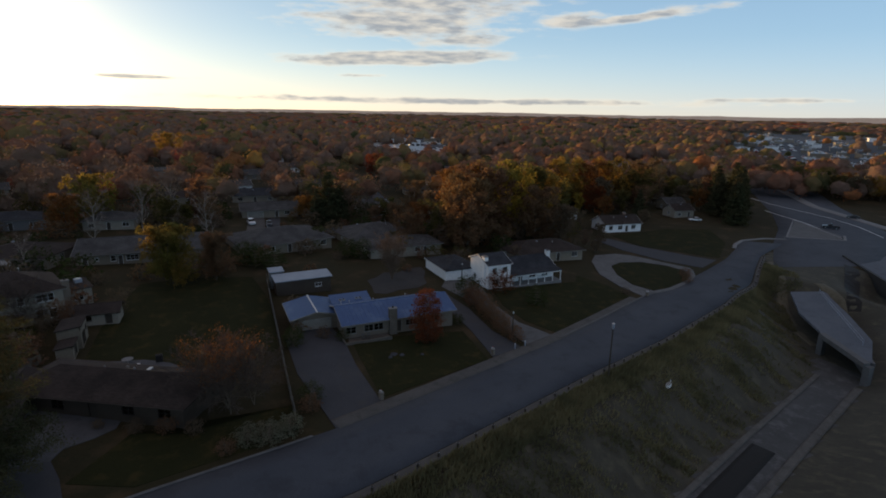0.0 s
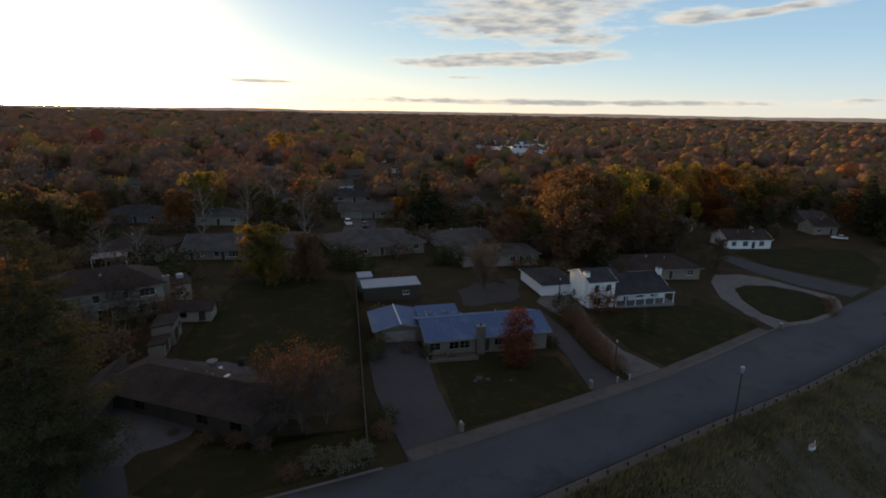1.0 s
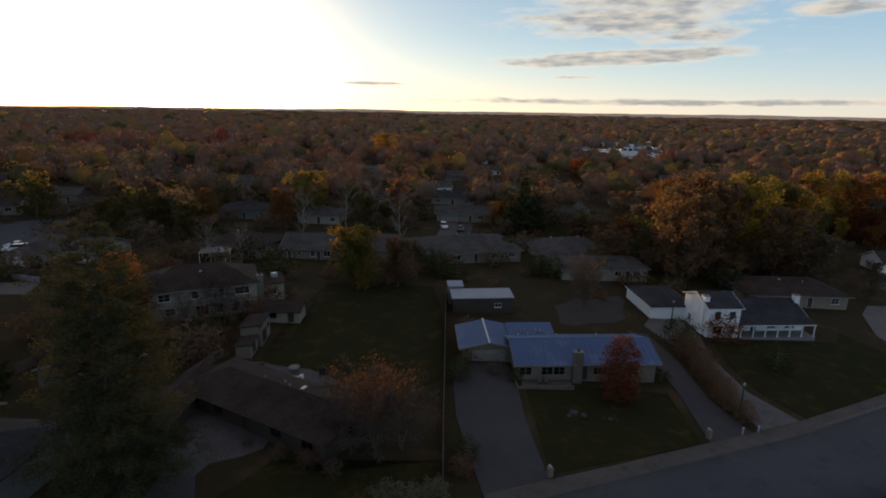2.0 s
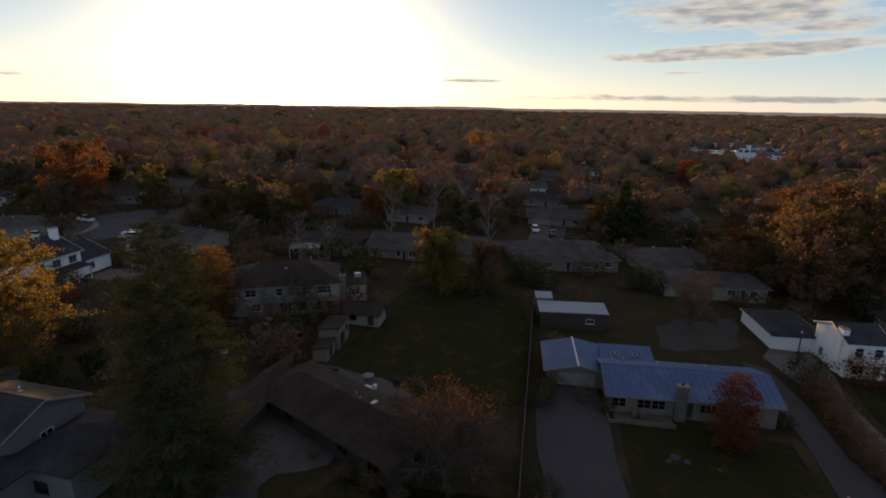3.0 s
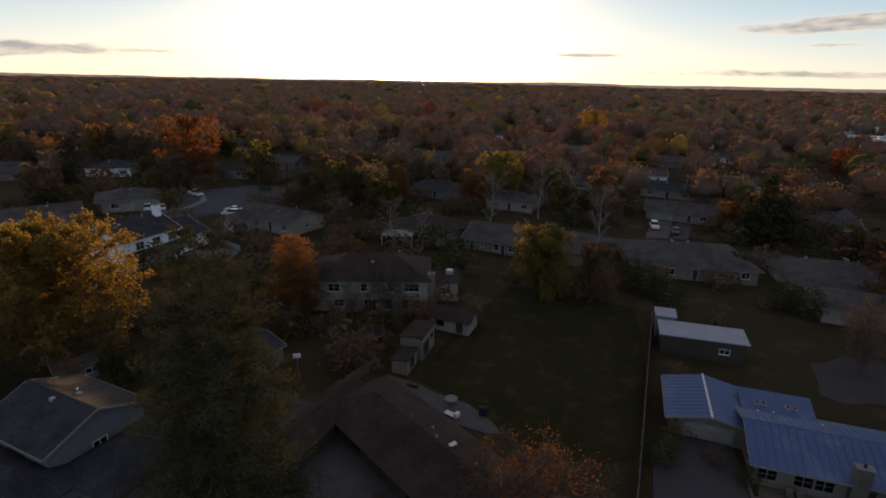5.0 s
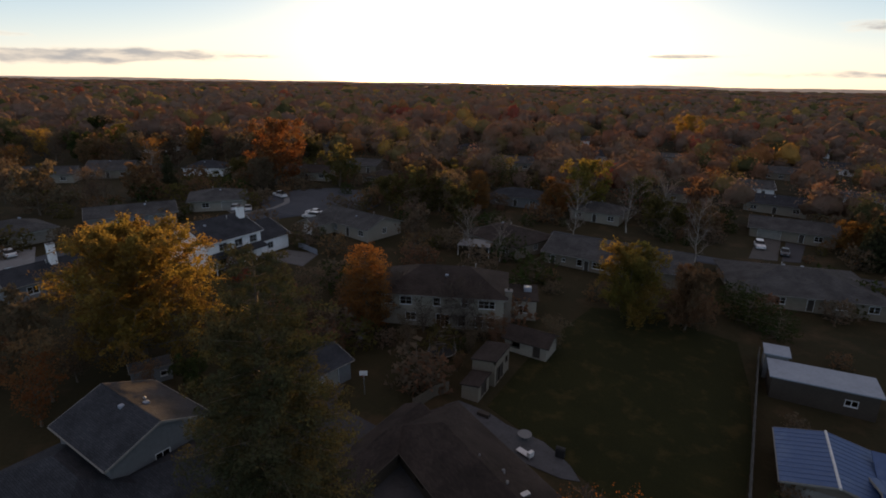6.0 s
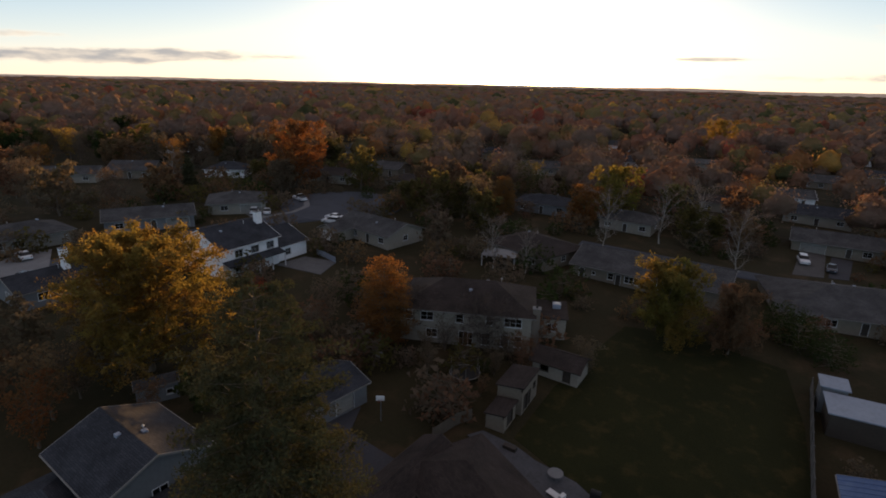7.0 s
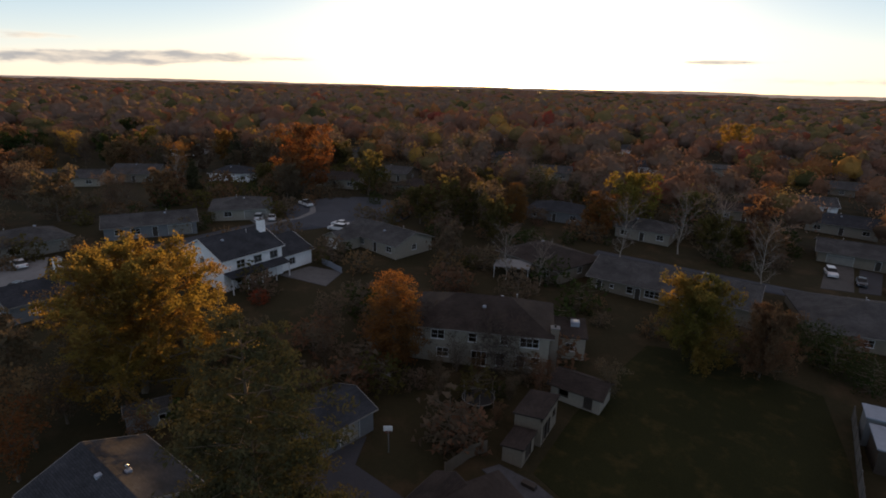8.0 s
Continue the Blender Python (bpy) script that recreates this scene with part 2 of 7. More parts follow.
def canopy(name, a, b, c):
    """A tree crown seen from far off: clumps of leaves as relief and tint, each crown its own shade."""
    m = foliage(name, a, b, c, 0.34)
    nt = m.node_tree
    L = nt.links.new
    tc = nt.nodes.new("ShaderNodeTexCoord")
    n = nt.nodes.new("ShaderNodeTexNoise")
    n.inputs["Scale"].default_value, n.inputs["Detail"].default_value, n.inputs["Roughness"].default_value = 0.55, 6, 0.7
    L(tc.outputs["Object"], n.inputs["Vector"])
    bp = nt.nodes.new("ShaderNodeBump")
    bp.inputs["Strength"].default_value, bp.inputs["Distance"].default_value = 1.0, 1.6
    L(n.outputs["Fac"], bp.inputs["Height"])
    for x in [q for q in nt.nodes if q.type in ("BSDF_DIFFUSE", "BSDF_TRANSLUCENT")]:
        L(bp.outputs[0], x.inputs["Normal"])
    return m


def glass_like(name):
    m, nt, bsdf = material(name)
    bsdf.inputs["Base Color"].default_value = (0.75, 0.8, 0.82, 1)
    bsdf.inputs["Roughness"].default_value = 0.03
    bsdf.inputs["Transmission Weight"].default_value = 1.0
    bsdf.inputs["IOR"].default_value = 1.45
    return m


M = {
    "grass": surface("lawn_and_soil", (0.029, 0.028, 0.014), (0.044, 0.034, 0.018), 0.95, 0.06, 2.2, 0.8, (0.068, 0.046, 0.026), per_object=0, spec=0.08),
    "lawn": surface("mown_lawn", (0.019, 0.021, 0.009), (0.028, 0.028, 0.011), 0.95, 0.14, 5.0, 0.9, (0.046, 0.036, 0.014), per_object=0, spec=0.05),
    "straw": surface("dry_grass_bank", (0.064, 0.059, 0.042), (0.040, 0.038, 0.029), 0.95, 0.22, 2.5, 1.0, (0.086, 0.078, 0.052), per_object=0, stretch=(1, 0.55, 1)),
    "straw_path": surface("trodden_dry_grass", (0.13, 0.115, 0.08), (0.09, 0.08, 0.055), 0.95, 0.4, 3.0, 0.6, (0.06, 0.055, 0.036), per_object=0),
    "asphalt": surface("worn_asphalt", (0.042, 0.049, 0.062), (0.064, 0.072, 0.086), 0.9, 0.09, 6.0, 0.35, (0.033, 0.037, 0.046), per_object=0),
    "gravel": surface("gravel_verge", (0.066, 0.064, 0.061), (0.098, 0.092, 0.086), 0.95, 0.3, 7.0, 0.6, (0.045, 0.044, 0.040), per_object=0),
    "concrete": surface("weathered_concrete", (0.165, 0.168, 0.170), (0.225, 0.225, 0.225), 0.85, 0.2, 5.0, 0.25, (0.125, 0.125, 0.122)),
    "dark_concrete": surface("stained_concrete", (0.095, 0.096, 0.097), (0.14, 0.14, 0.14), 0.9, 0.25, 4.0, 0.3, (0.065, 0.065, 0.062)),
    "drive": surface("driveway_tarmac", (0.037, 0.039, 0.045), (0.053, 0.054, 0.061), 0.9, 0.15, 5.0, 0.3, (0.048, 0.046, 0.046), per_object=0),
    "silt": surface("canal_silt", (0.070, 0.070, 0.070), (0.045, 0.045, 0.044), 0.8, 0.2, 3.0, 0.6, (0.10, 0.10, 0.10), per_object=0),
    "silt_kerb": surface("mossy_canal_concrete", (0.075, 0.072, 0.066), (0.12, 0.115, 0.105), 0.9, 0.3, 3.0, 0.5, (0.05, 0.048, 0.04), per_object=0),
    "shingle_brown": roofing("brown_shingles", (0.036, 0.027, 0.024), (0.052, 0.040, 0.034)),
    "shingle_grey": roofing("grey_shingles", (0.058, 0.057, 0.058), (0.085, 0.083, 0.082)),
    "shingle_slate": roofing("slate_blue_shingles", (0.030, 0.034, 0.041), (0.045, 0.049, 0.058)),
    "metal_roof": surface("blue_grey_metal_roofing", (0.038, 0.085, 0.195), (0.052, 0.105, 0.225), 0.55, 0.12, 3.0, 0.05, (0.085, 0.14, 0.235), metal=0.0, per_object=0, spec=0.35),
    "white_metal": surface("white_metal_sheet", (0.23, 0.27, 0.33), (0.29, 0.33, 0.385), 0.5, 0.4, 3.0, 0.05, (0.19, 0.215, 0.25), spec=0.5),
    "white": siding("white_lap_siding", (0.86, 0.87, 0.87), (0.90, 0.91, 0.91)),
    "cream": siding("cream_lap_siding", (0.27, 0.24, 0.195), (0.32, 0.285, 0.235)),
    "tan": siding("tan_lap_siding", (0.20, 0.165, 0.125), (0.24, 0.20, 0.155)),
    "greywall": siding("grey_lap_siding", (0.15, 0.155, 0.16), (0.185, 0.19, 0.195)),
    "brown_wall": siding("dark_brown_siding", (0.050, 0.038, 0.030), (0.068, 0.052, 0.040)),
    "brick": brickwork("blond_brick", (0.165, 0.128, 0.095), (0.128, 0.098, 0.073), (0.14, 0.128, 0.115)),
    "redbrick": brickwork("red_brick", (0.28, 0.13, 0.09), (0.22, 0.10, 0.07), (0.28, 0.26, 0.23)),
    "trim": surface("white_paint", (0.62, 0.62, 0.615), (0.70, 0.70, 0.69), 0.5, 0.5, 5.0, 0.05),
    "paving": surface("weathered_patio_paving", (0.10, 0.088, 0.075), (0.15, 0.13, 0.11), 0.9, 0.4, 5.0, 0.3, (0.07, 0.062, 0.052)),
    "culvert_concrete": surface("blue_grey_concrete_slab", (0.082, 0.094, 0.115), (0.110, 0.122, 0.142), 0.9, 0.15, 4.0, 0.3, (0.066, 0.074, 0.088), per_object=0),
    "yard_gravel": surface("trodden_yard_gravel", (0.036, 0.034, 0.034), (0.050, 0.047, 0.046), 0.95, 0.12, 3.0, 0.5, (0.028, 0.026, 0.022), per_object=0),
    "patio_stone": surface("grey_patio_concrete", (0.060, 0.062, 0.068), (0.084, 0.085, 0.090), 0.9, 0.4, 4.0, 0.3, (0.046, 0.046, 0.048), per_object=0),
    "stone": surface("brown_chimney_stone", (0.115, 0.098, 0.082), (0.165, 0.145, 0.122), 0.9, 0.8, 3.0, 0.6, (0.08, 0.07, 0.06)),
    "garage_door": surface("cream_garage_door_paint", (0.24, 0.225, 0.20), (0.29, 0.27, 0.24), 0.6, 0.5, 5.0, 0.05),
    "gutter": surface("weathered_gutter_metal", (0.19, 0.18, 0.165), (0.25, 0.24, 0.22), 0.6, 0.5, 5.0, 0.05),
    "dark_trim": surface("dark_brown_paint", (0.045, 0.035, 0.028), (0.06, 0.048, 0.038), 0.6, 0.5, 5.0, 0.05),
    "wood": surface("weathered_fence_wood", (0.115, 0.092, 0.070), (0.16, 0.128, 0.096), 0.9, 0.5, 6.0, 0.4, stretch=(3, 3, 0.4)),
    "greywood": surface("grey_weathered_wood", (0.12, 0.11, 0.10), (0.17, 0.158, 0.143), 0.9, 0.5, 6.0, 0.4, stretch=(3, 3, 0.4)),
    "bark": surface("grey_brown_bark", (0.115, 0.088, 0.065), (0.17, 0.135, 0.10), 0.95, 0.8, 9.0, 0.8, stretch=(2, 2, 0.4)),
    "pale_bark": surface("pale_birch_bark", (0.30, 0.26, 0.22), (0.40, 0.36, 0.31), 0.9, 0.9, 6.0, 0.5, (0.12, 0.10, 0.09), stretch=(1, 1, 0.6)),
    "black": surface("black_rubber_and_iron", (0.02, 0.02, 0.02), (0.03, 0.03, 0.03), 0.7, 1.0, 8.0, 0.1),
    "steel": surface("galvanised_steel", (0.42, 0.43, 0.44), (0.5, 0.5, 0.5), 0.4, 0.8, 8.0, 0.05, metal=0.8),
    # canal mud, and the painted shade of the gap by the bridge
    "water": surface("dark_canal_mud_and_gap_shade", (0.014, 0.013, 0.012), (0.022, 0.020, 0.018), 0.7, 0.2, 3.0, 0.3, per_object=0, spec=0.15),
    "glass": glass_like("window_glass"),
    "car_white": surface("white_car_paint", (0.72, 0.73, 0.74), (0.76, 0.77, 0.78), 0.25, 1, 6, 0.02, spec=0.5),
    "car_dark": surface("dark_car_paint", (0.030, 0.030, 0.034), (0.04, 0.04, 0.045), 0.25, 1, 6, 0.02, spec=0.5),
    "car_silver": surface("silver_car_paint", (0.42, 0.43, 0.45), (0.46, 0.47, 0.48), 0.3, 1, 6, 0.02, metal=0.5, spec=0.5),
    "car_red": surface("red_car_paint", (0.25, 0.03, 0.025), (0.30, 0.04, 0.03), 0.25, 1, 6, 0.02, spec=0.5),
    "l_gold": foliage("golden_leaves", (0.30, 0.185, 0.040), (0.36, 0.235, 0.050), (0.20, 0.150, 0.040), 0.58),
    "l_orange": foliage("orange_leaves", (0.24, 0.112, 0.038), (0.19, 0.080, 0.028), (0.155, 0.088, 0.034), 0.58),
    "l_red": foliage("red_leaves", (0.24, 0.052, 0.028), (0.18, 0.042, 0.024), (0.155, 0.058, 0.030)),
    "l_scarlet": foliage("scarlet_leaves", (0.42, 0.055, 0.040), (0.32, 0.045, 0.032), (0.24, 0.055, 0.032)),
    "l_darkred": foliage("dark_red_leaves", (0.23, 0.078, 0.030), (0.16, 0.058, 0.026), (0.13, 0.056, 0.028), 0.6),
    "l_rust": foliage("rust_brown_leaves", (0.200, 0.112, 0.062), (0.155, 0.088, 0.052), (0.138, 0.090, 0.054), 0.5),
    "l_brown": foliage("dry_brown_leaves", (0.160, 0.115, 0.078), (0.130, 0.095, 0.066), (0.122, 0.096, 0.064), 0.5),
    "l_olive": foliage("olive_green_leaves", (0.105, 0.095, 0.034), (0.075, 0.072, 0.028), (0.13, 0.108, 0.038)),
    "l_lime": foliage("yellow_green_leaves", (0.175, 0.155, 0.040), (0.120, 0.118, 0.034), (0.22, 0.15, 0.04)),
    "l_maple": foliage("yellow_olive_maple_leaves", (0.26, 0.20, 0.046), (0.175, 0.15, 0.042), (0.21, 0.14, 0.040), 0.70),
    "l_green": foliage("dark_green_leaves", (0.040, 0.055, 0.018), (0.028, 0.042, 0.015), (0.05, 0.055, 0.02), 0.3),
    "needles": foliage("pine_needles", (0.060, 0.062, 0.032), (0.042, 0.047, 0.025), (0.070, 0.064, 0.034), 0.25),
    "pale_twigs": surface("pale_bare_twigs", (0.16, 0.12, 0.10), (0.22, 0.17, 0.14), 0.9, 0.8, 8.0, 0.3),
    "tan_twigs": surface("tan_bare_twigs", (0.135, 0.088, 0.060), (0.185, 0.125, 0.088), 0.9, 0.8, 8.0, 0.3),
    "twigs": surface("bare_twigs", (0.062, 0.046, 0.038), (0.092, 0.067, 0.054), 0.9, 0.8, 8.0, 0.3),
    "flax": foliage("dry_grass_blades", (0.225, 0.19, 0.105), (0.165, 0.145, 0.082), (0.115, 0.108, 0.06), 0.35),
    "leaf_litter": foliage("grey_green_shrub_leaves", (0.16, 0.165, 0.12), (0.11, 0.115, 0.08), (0.13, 0.11, 0.07), 0.3),
    "far": surface("haze_glow_woods_and_hills", (0.22, 0.18, 0.15), (0.28, 0.22, 0.18), 0.95, 0.004, 0.05, 0.0, per_object=0),
}
# leaf tones of the woods beyond the houses, lightened to stand for air haze
HAZED_LEAF_TONES = {"l_rust": ((0.340, 0.178, 0.104), (0.240, 0.138, 0.093), (0.255, 0.148, 0.095)), "l_brown": ((0.283, 0.191, 0.137), (0.205, 0.143, 0.110), (0.219, 0.158, 0.112)),
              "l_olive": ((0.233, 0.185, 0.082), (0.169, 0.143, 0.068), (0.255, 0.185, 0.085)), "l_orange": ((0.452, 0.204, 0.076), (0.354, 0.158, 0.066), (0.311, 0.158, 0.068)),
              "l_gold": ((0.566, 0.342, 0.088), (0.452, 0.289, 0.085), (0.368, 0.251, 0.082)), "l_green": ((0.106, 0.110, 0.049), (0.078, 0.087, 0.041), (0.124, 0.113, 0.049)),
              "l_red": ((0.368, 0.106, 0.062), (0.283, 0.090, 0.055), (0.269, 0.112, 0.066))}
far_bsdf = M["far"].node_tree.nodes["Principled BSDF"]   # air haze on the horizon rise, put in as pale colour and emission
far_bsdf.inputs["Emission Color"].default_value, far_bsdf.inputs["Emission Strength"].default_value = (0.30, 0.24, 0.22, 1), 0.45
for key, tones in HAZED_LEAF_TONES.items():
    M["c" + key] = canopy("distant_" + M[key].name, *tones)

# ---- terrain ----
CANAL = [(-60, 4), (0, 20), (46, 32), (67, 38.2), (97, 46.6), (104, 50.5), (130, 73)]
POSTS = [(-20, 36), (13, 43.3), (32.5, 49.4), (50.4, 55), (71.7, 61.1), (100.7, 71.3), (127.6, 83.9), (147.7, 96.1)]


def to_line(px, py, line):
    """Distance to a line of points, the side (positive to its right), and how far along."""
    best = np.full(np.shape(px), 1e9)
    side = np.zeros(np.shape(px))
    along = np.zeros(np.shape(px))
    run = 0.0
    for (ax, ay), (bx, by) in zip(line, line[1:]):
        dx, dy = bx - ax, by - ay
        ln = math.hypot(dx, dy)
        u = np.clip(((px - ax) * dx + (py - ay) * dy) / ln ** 2, 0, 1)
        d = np.hypot(px - ax - u * dx, py - ay - u * dy)
        near = d < best
        best = np.where(near, d, best)
        side = np.where(near, np.sign(dy * (px - ax) - dx * (py - ay)), side)
        along = np.where(near, run + u * ln, along)
        run += ln
    return best, side, along


def smooth(u):
    u = np.clip(u, 0, 1)
    return u * u * (3 - 2 * u)


def plane_z(x, y):
    return -1.16 - 0.032 * np.clip(x, -130, 120) + 0.007 * np.clip(y, -20, 260)


def ground_z(x, y):
    """The land's height: a gentle slope, with the canal's cutting beside the road."""
    x, y = np.asarray(x, float), np.asarray(y, float)
    d, side, along = to_line(x, y, CANAL)
    left = 1 - smooth((d - 3.2) / 14.0)
    right = 1 - 0.55 * smooth((d - 3.2) / 9.0) - 0.3 * smooth((d - 20) / 40.0)
    depth = 5.0 * np.where(side < 0, left, right)
    depth = depth * (1 - smooth((x - 126) / 10)) * smooth((x + 55) / 30)
    far_side = smooth((d - 60) / 30)
    pit = 4.8 * (1 - smooth((np.hypot(x - 152, y - 60) - 7) / 11))
    return plane_z(x, y) - np.maximum(depth * (1 - far_side), pit)


def gz(x, y):
    return float(ground_z(x, y))


KEEP = []  # places that the scattered trees leave free: x, y, radius


def part(name, bm, material_, parent, label=""):
    """Links a bmesh as ONE mesh object under a thing or a part."""
    me = bpy.data.meshes.new(name)
    bm.to_mesh(me)
    bm.free()
    return mesh_part(name, me, material_, parent, label)


def mesh_part(name, me, material_, parent, label=""):
    if material_ is not None and not me.materials:
        me.materials.append(material_)
    ob = new(name, me)
    ob.parent = parent
    if label:
        tagged(ob, label)
    return ob


def thing(name, x, y, rot=0.0, z=None, label="", category="", group="", kind=""):
    ob = new(name)
    ob.empty_display_size = 0.5
    if category in ("house", "garage", "shed"):
        KEEP.append((x, y, 12 if category == "house" else 5))
    ob.matrix_world = pose(x, y, gz(x, y) if z is None else z, 0, 0, rot)
    return tagged(ob, label, category, group, kind)


def np_mesh(name, verts, faces, material_=None):
    """A mesh from arrays of corners and of faces with the same number of corners."""
    me = bpy.data.meshes.new(name)
    verts, faces = np.asarray(verts, np.float32), np.asarray(faces, np.int32)
    k = faces.shape[1]
    me.vertices.add(len(verts))
    me.vertices.foreach_set("co", verts.ravel())
    me.loops.add(faces.size)
    me.loops.foreach_set("vertex_index", faces.ravel())
    me.polygons.add(len(faces))
    me.polygons.foreach_set("loop_start", np.arange(0, faces.size, k, dtype=np.int32))
    me.polygons.foreach_set("loop_total", np.full(len(faces), k, np.int32))
    me.update(calc_edges=True)
    if material_ is not None:
        me.materials.append(material_)
    return me


def box(bm, x0, x1, y0, y1, z0, z1, bevel=0.0):
    vs = [bm.verts.new((x, y, z)) for z in (z0, z1) for x, y in ((x0, y0), (x1, y0), (x1, y1), (x0, y1))]
    fs = [(3, 2, 1, 0), (4, 5, 6, 7), (0, 1, 5, 4), (1, 2, 6, 5), (2, 3, 7, 6), (3, 0, 4, 7)]
    made = [bm.faces.new([vs[i] for i in f]) for f in fs]
    if bevel:
        edges = list({e for f in made for e in f.edges})
        bmesh.ops.bevel(bm, geom=edges, offset=bevel, segments=1, affect="EDGES")


def boxes(*rows, bevel=0.0):
    bm = bmesh.new()
    for r in rows:
        box(bm, *r, bevel=bevel)
    return bm


def rod(bm, a, b, r0, r1=None, sides=8):
    """A tapered round bar from a to b."""
    a, b = Vector(a), Vector(b)
    r1 = r0 if r1 is None else r1
    q = (b - a).to_track_quat("Z", "Y")
    rings = []
    for p, r in ((a, r0), (b, r1)):
        rings.append([bm.verts.new(p + q @ Vector((r * math.cos(2 * math.pi * i / sides), r * math.sin(2 * math.pi * i / sides), 0))) for i in range(sides)])
    for i in range(sides):
        j = (i + 1) % sides
        bm.faces.new((rings[0][i], rings[0][j], rings[1][j], rings[1][i]))
    bm.faces.new(rings[0][::-1])
    bm.faces.new(rings[1])


def prism(bm, pts, z0, z1):
    """A flat plate or block over an outline, counter-clockwise."""
    lo = [bm.verts.new((x, y, z0)) for x, y in pts]
    hi = [bm.verts.new((x, y, z1)) for x, y in pts]
    bm.faces.new(lo[::-1])
    bm.faces.new(hi)
    for i in range(len(pts)):
        j = (i + 1) % len(pts)
        bm.faces.new((lo[i], lo[j], hi[j], hi[i]))


def drape(name, pts, material_, lift, label, step=4.0, kind="structure", category="", thick=0.12):
    """A paved or planted patch that lies on the land: outline pts, with a real edge."""
    bm = bmesh.new()
    vs = [bm.verts.new((x, y, 0)) for x, y in pts]
    bm.faces.new(vs)
    bmesh.ops.triangulate(bm, faces=bm.faces[:])
    for _ in range(3):
        longs = [e for e in bm.edges if e.calc_length() > step * 2]
        if not longs:
            break
        bmesh.ops.subdivide_edges(bm, edges=longs, cuts=1)
        bmesh.ops.triangulate(bm, faces=bm.faces[:])
    co = np.array([v.co[:2] for v in bm.verts])
    zz = ground_z(co[:, 0], co[:, 1])
    for v, z in zip(bm.verts, zz):
        v.co.z = z + lift
    bmesh.ops.recalc_face_normals(bm, faces=bm.faces[:])
    if sum(f.normal.z for f in bm.faces) < 0:
        bmesh.ops.reverse_faces(bm, faces=bm.faces[:])
    rim = bmesh.ops.extrude_edge_only(bm, edges=[e for e in bm.edges if e.is_boundary])
    for v in rim["geom"]:
        if isinstance(v, bmesh.types.BMVert):
            v.co.z -= lift + thick
    ob = part(name, bm, material_, None)
    return tagged(ob, label, category, kind=kind)


def resample(line, step):
    out = []
    for (ax, ay), (bx, by) in zip(line, line[1:]):
        n = max(1, int(math.hypot(bx - ax, by - ay) / step))
        out += [(ax + (bx - ax) * i / n, ay + (by - ay) * i / n) for i in range(n)]
    return out + [line[-1]]


def strip(name, left, right, material_, lift, label, n=40, kind="structure", parent=None, thick=0.15):
    """A band between two lines of points, laid on the land, with edges that go down into it."""
    def at(line):
        acc = [0.0]
        for (ax, ay), (bx, by) in zip(line, line[1:]):
            acc.append(acc[-1] + math.hypot(bx - ax, by - ay))
        us = np.linspace(0, acc[-1], n + 1)
        return np.interp(us, acc, [p[0] for p in line]), np.interp(us, acc, [p[1] for p in line])
    (lx, ly), (rx, ry) = at(left), at(right)
    cols = []
    m = 4
    for k in range(m + 1):
        u = k / m
        x, y = lx + (rx - lx) * u, ly + (ry - ly) * u
        cols.append(np.stack([x, y, ground_z(x, y) + lift], 1))
    edge_l, edge_r = cols[0].copy(), cols[-1].copy()
    edge_l[:, 2] -= lift + thick
    edge_r[:, 2] -= lift + thick
    cols = [edge_l] + cols + [edge_r]
    verts = np.concatenate(cols)
    faces = []
    for k in range(len(cols) - 1):
        for i in range(n):
            a, b = k * (n + 1) + i, (k + 1) * (n + 1) + i
            faces.append((a, b, b + 1, a + 1))
    me = np_mesh(name, verts, faces, material_)
    ob = new(name, me)
    ob.parent = parent
    if parent is None:
        tagged(ob, label, kind=kind)
    return ob


def offset(line, d):
    """A line moved d to its right."""
    out = []
    for i, (x, y) in enumerate(line):
        ax, ay = line[max(i - 1, 0)]
        bx, by = line[min(i + 1, len(line) - 1)]
        ln = math.hypot(bx - ax, by - ay)
        out.append((x + d * (by - ay) / ln, y - d * (bx - ax) / ln))
    return out


